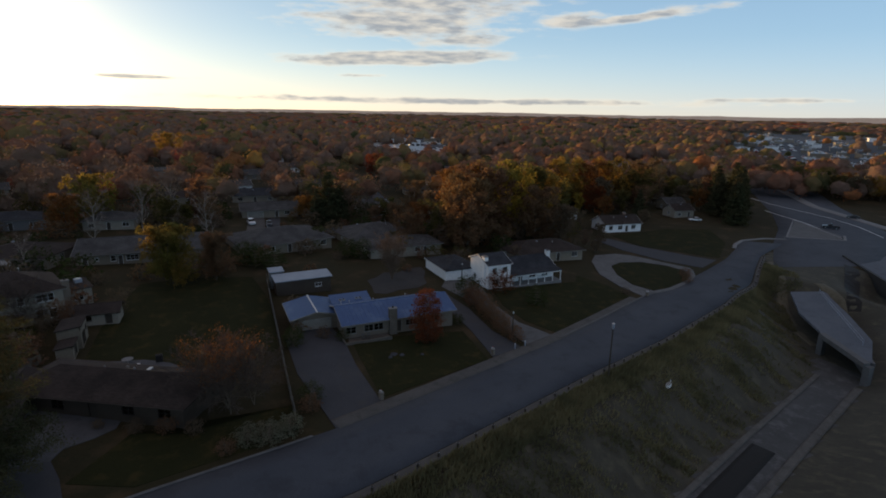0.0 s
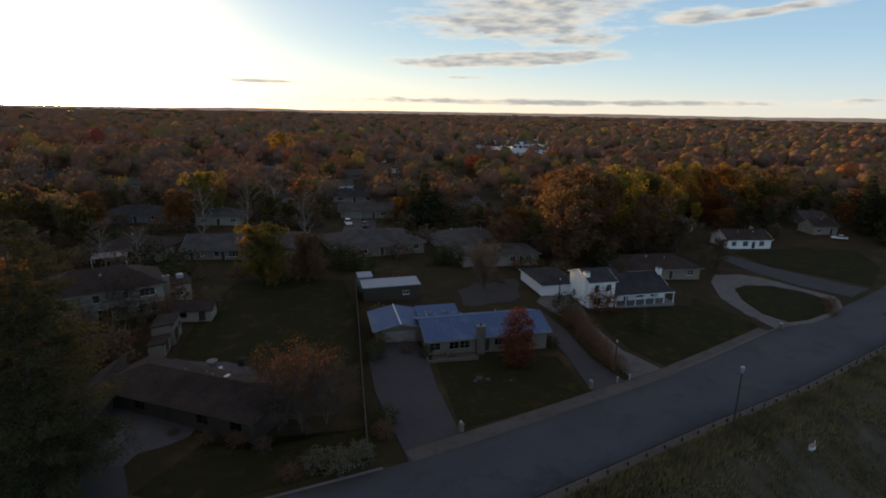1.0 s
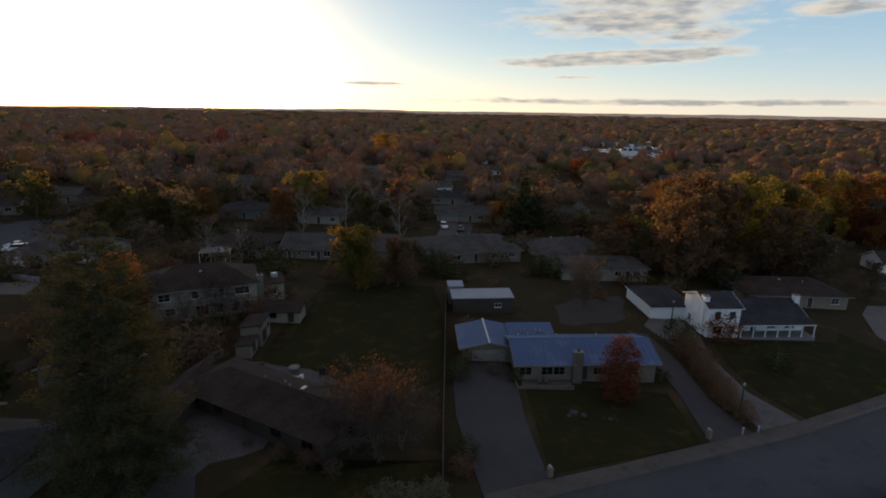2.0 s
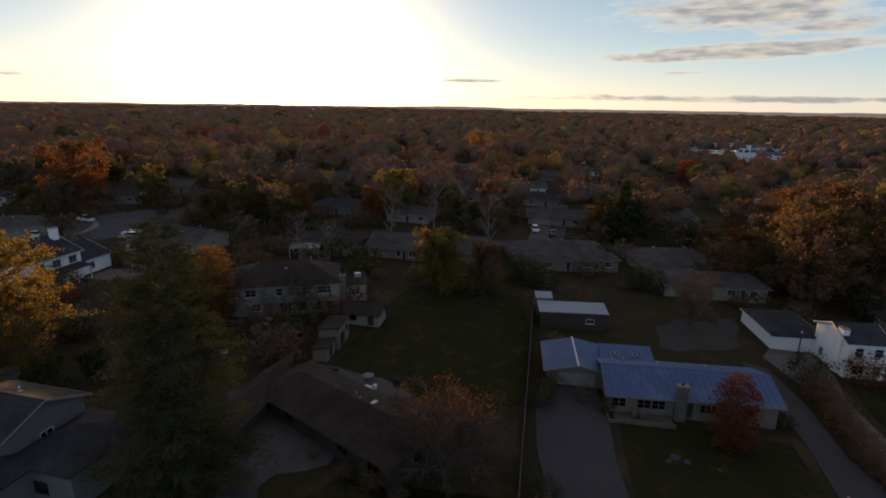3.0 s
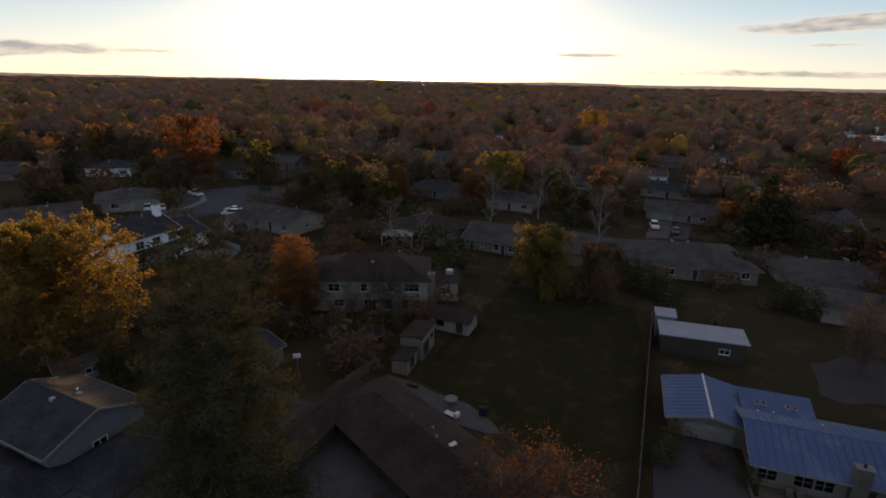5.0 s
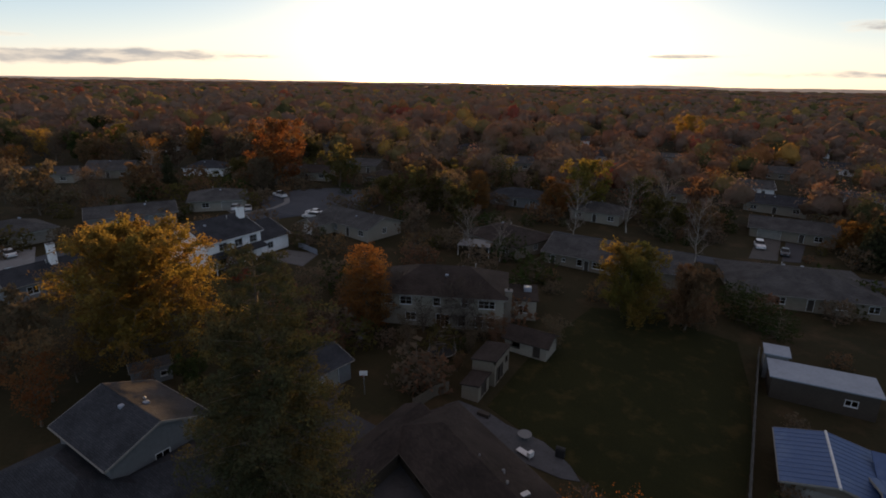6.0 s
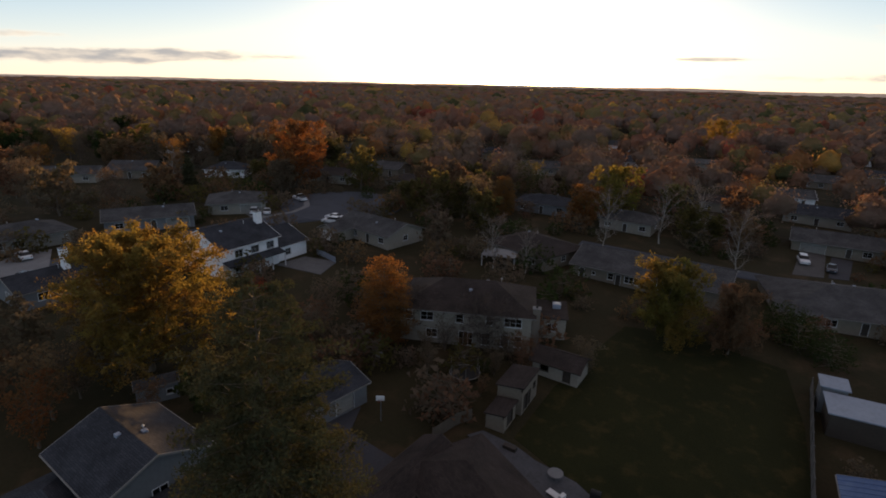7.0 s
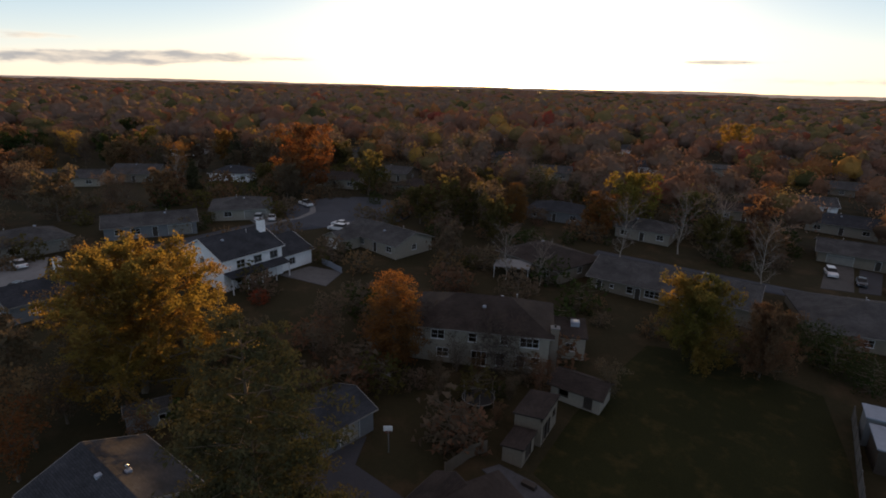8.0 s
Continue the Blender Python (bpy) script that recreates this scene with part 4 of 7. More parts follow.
def leafy_meshes(seed, h, spread, style, count, size, clump, clear=0.22, limbs=11, twigs=6, stems=1, thin=1.0, wood=0.0):
    rng = np.random.default_rng(seed)
    segs, tips = grow(rng, h, spread, style, clear, limbs, twigs, 0, stems)
    if thin < 1:
        tips = tips[rng.uniform(size=len(tips)) < thin]
    segs = np.array(segs)
    v, f = tubes(segs[segs[:, 6] > wood], 4)
    trunk = np_mesh("trunk", v, f)
    v, f = leaves(rng, tips, clump * rng.uniform(0.6, 1.25, len(tips)), count, size)
    return trunk, np_mesh("crown", v, f)


def sprig_meshes(seed, h, spread, style, per, size, clear=0.15, limbs=30, twigs=8, fine=2, loose=0.16, stems=1):
    """A tree whose leaves sit along its rising twigs, so that the crown is streaked and open."""
    rng = np.random.default_rng(seed)
    segs, _ = grow(rng, h, spread, style, clear, limbs, twigs, fine, stems)
    segs = np.array(segs)
    thin = segs[:, 7] < 0.4 * segs[:, 6]
    v, f = tubes(segs[~thin | (segs[:, 6] > 0.03)], 4)
    trunk = np_mesh("trunk", v, f)
    twig = np.repeat(segs[thin], per, 0)
    u = rng.uniform(0.1, 1.12, (len(twig), 1))
    spots = twig[:, :3] + (twig[:, 3:6] - twig[:, :3]) * u + rng.normal(0, loose, (len(twig), 3))
    v, f = leaves(rng, spots, 0.05, 1, size, slim=0.6)
    return trunk, np_mesh("crown", v, f)


def conifer_meshes(seed, h, spread, count, size, power=0.8, step=0.55, base=0.06, ragged=0.3, mound=False, slim=0.45, tuft=1.0):
    rng = np.random.default_rng(seed)
    segs = [[0, 0, 0, 0, 0, h * 0.5, h * 0.018, h * 0.011], [0, 0, h * 0.5, 0, 0, h, h * 0.011, 0.02]]
    pts, rad = [], []
    z = h * base
    k = 0
    while z < h * 0.985:
        f = z / h
        n = 6 if f < 0.8 else 4
        for q in range(n):
            prof = (1 - f) ** power if not mound else math.sqrt(max(0.02, 1 - f ** 2.2)) * min(1.0, 0.55 + f * 1.6)
            ln = spread * prof * rng.uniform(1 - ragged, 1 + ragged * 0.4) + 0.25
            az = q * 2 * math.pi / n + k * 0.9 + rng.uniform(-0.3, 0.3)
            up = rng.uniform(-0.15, 0.25) + 0.25 * f
            tip = np.array([math.cos(az) * ln, math.sin(az) * ln, z + up * ln])
            root = np.array([0, 0, z])
            segs.append([*root, *tip, 0.03 + 0.006 * ln, 0.01])
            m = max(2, int(ln / (0.55 if count > 6 else 0.9)))
            for i in range(1, m + 1):
                u = 0.25 + 0.75 * i / m
                side = rng.normal(0, 0.10 * ln, 3)
                pts.append(root + (tip - root) * u + side * np.array([1, 1, 0.5]))
                rad.append((0.35 + 0.12 * ln) * tuft)
        z += step * rng.uniform(0.8, 1.2)
        k += 1
    v, f = tubes(segs, 3)
    trunk = np_mesh("trunk", v, f)
    v, f = leaves(rng, pts, np.array(rad), count, size, squash=0.7, slim=slim)
    return trunk, np_mesh("crown", v, f)


def bare_meshes(seed, h, spread, style="vase", stems=1, limbs=12, twigs=8, fine=4, girth=0.0105):
    rng = np.random.default_rng(seed)
    segs, _ = grow(rng, h, spread, style, 0.15, limbs, twigs, fine, stems, girth)
    s = np.array(segs)
    thick = s[:, 6] > 0.0065 * h / 6
    v, f = tubes(s[thick])
    trunk = np_mesh("trunk", v, f)
    fine_s = s[~thick]
    fine_s[:, 6] = np.maximum(fine_s[:, 6], 0.022)
    fine_s[:, 7] = np.maximum(fine_s[:, 7], 0.012)
    v, f = tubes(fine_s, 3)
    return trunk, np_mesh("twigs", v, f)


TREE_KINDS = {}


def tree(kind, x, y, scale=1.0, rot=0.0, leaf="l_rust", bark="bark", label="", name="tree", zs=None, group="", sink=0.1):
    """Plants a tree of a kind in the library, with its own leaf colour."""
    trunk_me, crown_me = TREE_KINDS[kind]
    ob = new(name)
    ob.matrix_world = pose(x, y, gz(x, y) - sink, 0, 0, rot) @ Matrix.Diagonal((scale, scale, zs or scale, 1))
    tagged(ob, label or TREE_LABEL[leaf], "tree", group)
    for nm, me, mat in (("trunk", trunk_me, bark), ("crown" if not kind.startswith("bare") else "branchwork", crown_me, leaf)):
        if not me.materials:
            me.materials.append(None)
        p = new(nm, me)
        p.parent = ob
        p.material_slots[0].link = "OBJECT"
        p.material_slots[0].material = M[mat]
        if nm != "trunk":
            tagged(p, kind="stuff")
    return ob


TREE_LABEL = {
    "l_gold": "broad tree with golden yellow autumn leaves", "l_orange": "broad tree with glowing orange autumn leaves",
    "l_red": "rounded tree with deep red autumn leaves", "l_rust": "broad tree with rust brown autumn leaves",
    "l_brown": "half-bare tree with dry brown leaves", "l_olive": "dense tree with olive green leaves turning yellow",
    "l_lime": "rounded tree with yellow-green leaves", "l_green": "dense dark green evergreen tree",
    "l_darkred": "conical tree with dark red leaves", "l_maple": "broad maple with yellow-olive autumn leaves",
    "needles": "tall dark green conifer with ragged branches", "twigs": "bare leafless tree with fine grey-brown twigs"}

# ---- roads, drives and lawns ----
ROAD_L = [(-90, 30), (-40, 42), (-7.7, 50.7), (2.5, 52.9), (12.7, 55.1), (26.7, 59.3), (38.2, 63.0), (53.3, 67.8), (67.2, 73.3), (83.9, 80.2), (106.5, 87.3), (135, 98.5), (160, 112)]
ROAD_R = offset(POSTS, -0.9)
ROAD_R = [(-90, 18), (-50, 28)] + ROAD_R + [(168, 104)]
strip("road", ROAD_L, ROAD_R, M["asphalt"], 0.11, "worn grey asphalt residential road beside the grassy bank", n=70)
strip("gravel_verge", offset(POSTS, -0.7), offset(POSTS, 0.5), M["gravel"], 0.13, "pale gravel edge strip of the road", n=60)
VERGE = [(12.7, 55.1), (26.7, 59.3), (38.2, 63.0), (53.3, 67.8), (67.2, 73.3), (83.9, 80.2)]
strip("pavement", offset(VERGE, -1.9), offset(VERGE, 0.3), M["gravel"], 0.13, "narrow dusty gravel verge between lawns and road", n=40)
KERB = [(-40, 42), (-7.7, 50.7), (2.5, 52.9), (9.5, 54.4)]
strip("kerb", offset(KERB, -0.2), offset(KERB, 0.12), M["dark_concrete"], 0.20, "worn concrete kerb along the road", n=30)
KERB2 = [(54.5, 68.4), (67.2, 73.3), (83.9, 80.2), (88, 81.6)]
strip("kerb", offset(KERB2, -0.2), offset(KERB2, 0.12), M["dark_concrete"], 0.20, "worn concrete kerb along the road", n=30)
# main road with its island, beyond the bridge
strip("road", [(140, 88), (168, 107), (190, 120), (217, 141), (260, 180), (330, 260)], [(168, 78), (186, 84), (224, 102.8), (262, 140), (310, 180), (380, 250)], M["asphalt"], 0.06,
      "wide grey asphalt main road curving past the neighbourhood", n=50)
drape("traffic_island", [(179, 110.2), (193.5, 100.6), (199, 104), (211.6, 128.2), (205, 124)], M["dark_concrete"], 0.2, "pale triangular traffic island with concrete kerb", 6)
strip("kerb", [(178, 111), (193.5, 100), (200, 104)], [(178.4, 110.3), (193.6, 99.2), (200.6, 103.4)], M["concrete"], 0.22, "pale concrete kerb of the island", n=20)
ISLAND_EDGE = [(179.3, 110.4), (206.0, 125.6), (211.4, 128.4), (204.0, 115.0), (195.6, 101.6)]
strip("kerb", ISLAND_EDGE, offset(ISLAND_EDGE, 0.5), M["concrete"], 0.23, "pale concrete kerb of the island", n=24)
LANE = [(221.0, 146.5), (216.0, 136.0), (210.8, 124.0), (203.5, 112.0), (197.0, 102.4)]
strip("road_marking", LANE, offset(LANE, 0.4), M["trim"], 0.085, "worn white edge line on the main road", n=30)
LANE = [(247.0, 172.0), (239.4, 156.6), (236.0, 144.0), (231.5, 127.0), (223.0, 111.0), (211.0, 97.0)]
strip("road_marking", LANE, offset(LANE, 0.35), M["trim"], 0.085, "worn white edge line on the main road", n=36)
strip("pavement", [(226, 103.0), (251, 147), (300, 200)], [(230, 101.5), (255, 145), (304, 197)], M["concrete"], 0.14, "long pale concrete pavement along the main road", n=30)
strip("kerb", [(147.6, 106.4), (153, 110.0), (160, 112.7), (170, 112.0), (176, 108.4)], [(148.2, 105.4), (153.6, 109.0), (160.2, 111.6), (169.4, 110.9), (175.4, 107.5)], M["concrete"], 0.2, "pale rounded kerb at the junction", n=24)
# drives
drape("driveway", [(12.4, 54.8), (19.2, 58.6), (19.0, 70), (19.6, 79), (18.9, 85.3), (13.6, 85.2), (10.9, 82), (10.6, 70)], M["drive"], 0.09, "dark tarmac driveway up to the metal-roofed house")
drape("driveway", [(39.6, 65.0), (46.2, 66.2), (44.8, 75), (46, 86), (45.5, 96), (42.5, 97.5), (42.2, 88), (41.3, 76)], M["drive"], 0.09, "grey tarmac driveway beside the hedge")
drape("driveway", [(47.4, 66.2), (54.2, 69.2), (51.5, 77), (52.2, 88), (54.6, 95.5), (55.4, 103), (49.2, 103.6), (46.6, 100), (48.6, 88), (47.6, 77)], M["dark_concrete"], 0.085, "pale concrete driveway up to the white house")
ISLAND = [(96.7, 102.8), (101.6, 104.8), (107.8, 103.7), (112.1, 99.0), (113.0, 93.5), (110, 89.6), (106.2, 87.2), (97.0, 84.0), (91.6, 83.4), (90.1, 88.2), (92.3, 95.7)]
RING = [(86.3, 81.2), (90, 81.8), (97, 82.6), (107, 86.4), (112, 89.4), (115.5, 93), (117, 95.5), (114.4, 101), (112.6, 106), (110.5, 110.4), (107.5, 113), (100.1, 113.2), (94.7, 108.1), (88.4, 97.7), (86.3, 88.3)]
drape("driveway", RING, M["dark_concrete"], 0.15, "pale concrete horseshoe driveway round a lawn island")
drape("lawn", ISLAND, M["lawn"], 0.21, "dark oval lawn island inside the horseshoe drive")
drape("driveway", [(116, 103), (121, 94.8), (131, 98.6), (128, 104), (122, 118), (120, 130), (114, 130), (113, 116)], M["drive"], 0.07, "grey driveway leading up to the far white house")
drape("lawn", [(19.6, 60.0), (38.6, 65.2), (39.8, 76.5), (28, 78.0), (20.6, 77.5)], M["lawn"], 0.06, "dark green front lawn of the metal-roofed house")
drape("lawn", [(55.4, 70.6), (67, 75.2), (83, 82), (84, 90), (82, 98.5), (78.5, 94.5), (60, 94.5), (56, 94), (53.6, 86), (53.2, 77)], M["lawn"], 0.06, "wide dark green front lawn of the white house")
drape("lawn", [(122.5, 119), (134, 100), (152, 112), (164, 128), (150, 134), (124, 133)], M["lawn"], 0.06, "dark green lawn before the far white house")
drape("lawn", [(-8, 52.2), (8.2, 55.6), (8.6, 62), (-4, 60), (-9, 62), (-14, 55)], M["lawn"], 0.06, "dark green front lawn by the road")
drape("lawn", [(-16.5, 84.5), (-9, 81), (-2, 77.2), (4, 76), (9.2, 79), (10.6, 92), (10.8, 104), (9.5, 118), (-3, 121), (-12, 119), (-14.5, 106), (-16, 96)], M["lawn"], 0.03, "large dark back lawn beside the wooden fence")
drape("driveway", [(-21.6, 71.6), (-19.0, 71.4), (-12.6, 67.2), (-10.3, 65.4), (-10.6, 63.8), (-12.6, 62.4), (-15.2, 61.4), (-16.0, 59.4), (-19.4, 59.6), (-20.4, 62.6), (-21.0, 66.0)], M["patio_stone"], 0.08, "grey concrete courtyard in front of the brown house")
drape("driveway", [(-18.5, 48), (-13, 49.5), (-14.6, 56), (-16, 59.6), (-19.4, 59.8), (-19.2, 54)], M["drive"], 0.07, "grey driveway from the road to the courtyard")
drape("driveway", [(-36, 66), (-26.0, 66.4), (-24.8, 75), (-31.5, 76), (-33.2, 80), (-36, 72)], M["drive"], 0.08, "dark tarmac play court beside the pine")
drape("gravel_pad", [(31.4, 100.2), (33.8, 99.0), (37, 100.6), (41.5, 101.0), (44.6, 103.4), (45.4, 107), (47.8, 112), (48.2, 115.6), (44.5, 115.2), (41.2, 112.6), (38, 113.6), (35.2, 110.4), (32.6, 108.8), (32.2, 104)], M["yard_gravel"], 0.03, "grey gravel yard behind the ranch house")
drape("patio", [(-20.9, 82.2), (-19.8, 83.8), (-15.9, 83.4), (-13.4, 82.4), (-11.1, 82.0), (-9.0, 81.6), (-7.3, 80.6), (-5.6, 79.4), (-4.3, 77.8), (-6.0, 77.3), (-9.8, 77.6), (-14.2, 79.6)], M["patio_stone"], 0.07, "grey concrete patio behind the brown house")
# western streets
strip("road", [(-112, 20), (-111, 60), (-108.5, 80), (-107, 100), (-104, 124), (-100, 140)], [(-100, 20), (-100, 60), (-99, 80), (-97, 100), (-94, 124), (-88, 136)], M["asphalt"], 0.05, "narrow grey asphalt side street", n=40)
drape("road", [(-94 + 16 * math.cos(a * math.pi / 12), 151 + 17 * math.sin(a * math.pi / 12)) for a in range(24)], M["asphalt"], 0.09, "round asphalt end of the cul-de-sac")
strip("pavement", [(-103.0, 118), (-101, 131), (-99.5, 137), (-101, 143), (-106.5, 149)], [(-101.8, 118), (-99.8, 131), (-98.2, 137), (-99.6, 144), (-106, 150.4)], M["concrete"], 0.14, "curving pale concrete footpath", n=30)
drape("driveway", [(-74.0, 107), (-73.0, 113.6), (-66, 115), (-64, 108)], M["dark_concrete"], 0.08, "pale concrete driveway of the two-storey house")
drape("driveway", [(-103, 127), (-100.5, 131.5), (-105.5, 133.5), (-108, 129)], M["concrete"], 0.1, "pale concrete drive with parked cars")
drape("driveway", [(-110, 74), (-100, 75), (-101, 81), (-114, 88), (-115.5, 82)], M["concrete"], 0.1, "pale concrete drive at the street corner")
drape("driveway", [(12.4, 164), (18.0, 165.5), (20.0, 184), (15, 184)], M["gravel"], 0.08, "pale concrete driveway with two parked cars")
drape("driveway", [(18.8, 166), (22.4, 167), (25.0, 183), (21.0, 183.5)], M["drive"], 0.07, "grey tarmac strip beside the driveway")
strip("road", [(-30, 160), (10, 160), (60, 166), (120, 172)], [(-30, 154), (10, 155), (60, 160), (120, 165)], M["asphalt"], 0.05, "grey asphalt back street among trees", n=30)
strip("road", [(60, 166), (70, 230), (76, 290), (90, 420)], [(66, 166), (76, 230), (82, 290), (97, 420)], M["asphalt"], 0.06, "long straight asphalt street lined with trees", n=40)
drape("driveway", [(55, 166), (60.5, 166.5), (62.5, 184.5), (55.5, 186)], M["concrete"], 0.08, "pale concrete garage drive")

# ---- canal, culvert and bridge ----
CANAL_OPEN = [(-40, 9.3), (0, 20), (46, 32), (67, 38.2), (97, 46.6)]
strip("canal_kerb", offset(CANAL_OPEN, -3.4), offset(CANAL_OPEN, -2.6), M["silt_kerb"], 0.2, "stained concrete edge of the canal", n=40)
strip("canal_kerb", offset(CANAL_OPEN, 2.5), offset(CANAL_OPEN, 3.6), M["silt_kerb"], 0.22, "stained concrete edge of the canal", n=40)
strip("water", offset([(0, 20), (46, 32), (66, 38)], -1.9), offset([(0, 20), (46, 32), (66, 38)], 1.0), M["water"], 0.05, "dark wet mud strip in the canal bed", n=20)

strip("footpath", [(143.8, 92.4), (129.2, 79.3), (114.2, 66.3), (109.0, 58.4)], [(145.6, 91.0), (131, 77.9), (115.8, 64.6), (110.0, 57.4)], M["straw_path"], 0.06, "worn pale dirt track down the bank", n=30)
strip("footpath", [(136.2, 75.0), (131.2, 67.8), (125.8, 62.9)], [(138.0, 73.6), (133, 66.0), (127.4, 61.2)], M["straw_path"], 0.06, "worn pale dirt track beside the culvert", n=16)


def culvert():
    z = gz(100.5, 48.5)
    top = float(plane_z(105, 55)) - 1.0
    deck = bmesh.new()
    prism(deck, [(101.2, 44.2), (111.9, 49.6), (122, 59), (134, 71.2), (126, 74.2), (114, 64.5), (106.6, 55.5)], top - 0.4, top)
    ob = tagged(part("culvert_deck", deck, M["culvert_concrete"], None), "broad pale concrete slab covering the canal", kind="structure")
    bm = bmesh.new()
    prism(bm, [(99.6, 44.6), (100.8, 44.2), (107.4, 55.4), (106.2, 55.8)], top - 0.75, top + 0.12)
    part("headwall", bm, M["dark_concrete"], ob)
    for ax, ay in ((100.1, 44.0), (106.2, 55.0)):
        bm = bmesh.new()
        prism(bm, [(ax - 0.3, ay - 0.3), (ax + 1.0, ay - 0.3), (ax + 1.0, ay + 0.7), (ax - 0.3, ay + 0.7)], z - 1, top - 0.4)
        part("abutment", bm, M["dark_concrete"], ob)
    for k in range(5):
        u = k / 4
        x, y = 108 + (131 - 108) * u, 49.2 + (70.6 - 49.2) * u
        bm = bmesh.new()
        rod(bm, (x, y, top), (x, y, top + 1.1), 0.05)
        part("rail_post", bm, M["white_metal"], ob)
    bm = bmesh.new()
    for h in (0.55, 1.08):
        rod(bm, (108, 49.2, top + h), (131, 70.6, top + h), 0.035)
    part("rail", bm, M["white_metal"], ob)
    bm = bmesh.new()
    prism(bm, [(101.7, 43.9), (134.3, 70.8), (134.1, 71.1), (101.5, 44.2)], z - 0.5, top - 0.05)
    part("side_wall", bm, M["dark_concrete"], ob)


culvert()


def road_bridge():
    z = float(plane_z(150, 75))
    ob = thing("road_bridge", 165, 78, 0, 0, "concrete road bridge with dark girders and a wall pier", kind="structure")
    ob.matrix_world = Matrix()
    bm = bmesh.new()
    prism(bm, [(151, 65.5), (190, 60), (186, 83), (169.5, 86.5)], z - 0.35, z + 0.1)
    part("deck", bm, M["culvert_concrete"], ob)
    for k in range(4):
        u = k / 3
        ax, ay, bx, by = 151.5 + 6.6 * 3 * u * 0.95, 65.2 - 1.2 * u, 170.5 + 16 * u, 86.5 - 3 * u
        ln = math.hypot(bx - ax, by - ay)
        nx, ny = -(by - ay) / ln * 0.35, (bx - ax) / ln * 0.35
        bm = bmesh.new()
        prism(bm, [(ax - nx, ay - ny), (ax + nx, ay + ny), (bx + nx, by + ny), (bx - nx, by - ny)][::-1], z - 1.6, z - 0.35)
        part("girder", bm, M["dark_concrete"], ob)
    bm = bmesh.new()
    prism(bm, [(158, 69), (161, 69), (166, 77), (163, 77)], z - 6, z - 1.6)
    # concrete pier coloured black: the shade under the deck is in its colour
    part("pier", bm, M["black"], ob)
    bm = bmesh.new()
    prism(bm, [(149.4, 64.2), (150.0, 63.7), (171.4, 87.4), (170.8, 87.9)], z - 3.4, z + 0.5)
    part("edge_girder", bm, M["black"], ob, "dark edge girder")


road_bridge()
# flat dark patch laid on the slope as the shade of the gap
drape("canal_apron", [(162.1, 82.5), (147.5, 74.2), (130.1, 64.0), (130.6, 61.2), (153.9, 73.7), (159.9, 77.6)], M["water"], 0.07, "dark patch painted as the shaded gap beside the bridge", 2)

# ---- houses ----
W = "window"


def metal_roof_house():
    h = thing("house", 0, 0, 0, 0, "long low brick ranch house with a blue-grey metal roof", "house")
    h.matrix_world = pose(29.6, 84.2, gz(29, 80) + 0.15, 0, 0, -0.6)
    KEEP.extend([(18, 88, 12), (29, 84, 14), (38, 84, 10)])
    block(h, 0, 0, 19.4, 9.2, 2.6, 1.45, "gable", 0.6, "brick", "metal_roof", "gutter",
          [("front", -8.6, 0.9, 1.6, 1.1, W), ("front", -5.6, 0.9, 1.5, 1.1, W), ("front", -3.9, 0.9, 1.5, 1.1, W), ("front", -0.4, 0.05, 1.0, 2.05, "door"),
           ("front", 1.9, 0.9, 1.9, 1.0, W), ("front", 6.3, 0.9, 1.6, 1.0, W), ("right", 0, 0.9, 1.2, 1.0, W), ("left", -2, 0.9, 1.0, 1.0, W), ("back", 3, 0.9, 1.6, 1.1, W)], seams=0.75)
    block(h, -13.1, 4.5, 7.8, 7.6, 2.6, 0.85, "gable", 0.6, "brick", "metal_roof", "gutter",
          [("left", 0, 0.05, 4.9, 2.15, "garage"), ("right", 0, 0.9, 1.2, 1.0, W)], rot=90, seams=0.75)
    block(h, -6.0, 5.6, 6.6, 3.4, 2.55, 0.9, "shed", 0.3, "brick", "metal_roof", "gutter", [])
    cap = bmesh.new()
    rod(cap, (-13.1, -0.1, 3.67), (-13.1, 9.1, 3.67), 0.13, sides=6)
    part("ridge_flashing", cap, M["trim"], h, "pale ridge flashing")
    chimney(h, -1.5, -4.9, 1.3, 0.8, 4.4, "stone")
    part("terrace", boxes((-10, -2.4, -7.0, -4.7, -0.6, 0.12), (-10, -2.4, -7.2, -7.0, -0.6, 0.55), (-10.2, -10, -7.2, -4.7, -0.6, 0.55), bevel=0.02), M["paving"], h, "low paved terrace with brick edge")
    for x, y, z in ((-8.5, 2.4, 3.6), (-6.9, 3.0, 3.4), (3.2, 2.0, 3.7), (-3.0, 1.4, 3.9)):
        vent_pipe(h, x, y, z, 0.35)
    for x in (-7.6, -4.6):
        for q in (-0.32, 0.32):
            pane = part("skylight", boxes((x + q - 0.24, x + q + 0.24, 5.0, 5.9, 3.1, 3.33), bevel=0.03), M["white_metal"], h, "white-framed skylight")
            part("pane", boxes((x + q - 0.16, x + q + 0.16, 5.1, 5.8, 3.30, 3.345)), M["black"], pane)
    for x in (-6.8, -5.9):
        part("porch_chair", boxes((x - 0.3, x + 0.3, -5.9, -5.3, 0.4, 0.48), (x - 0.3, x + 0.3, -5.36, -5.3, 0.48, 1.0), (x - 0.3, x - 0.24, -5.9, -5.3, 0.12, 0.65), (x + 0.24, x + 0.3, -5.9, -5.3, 0.12, 0.65)), M["greywood"], h)


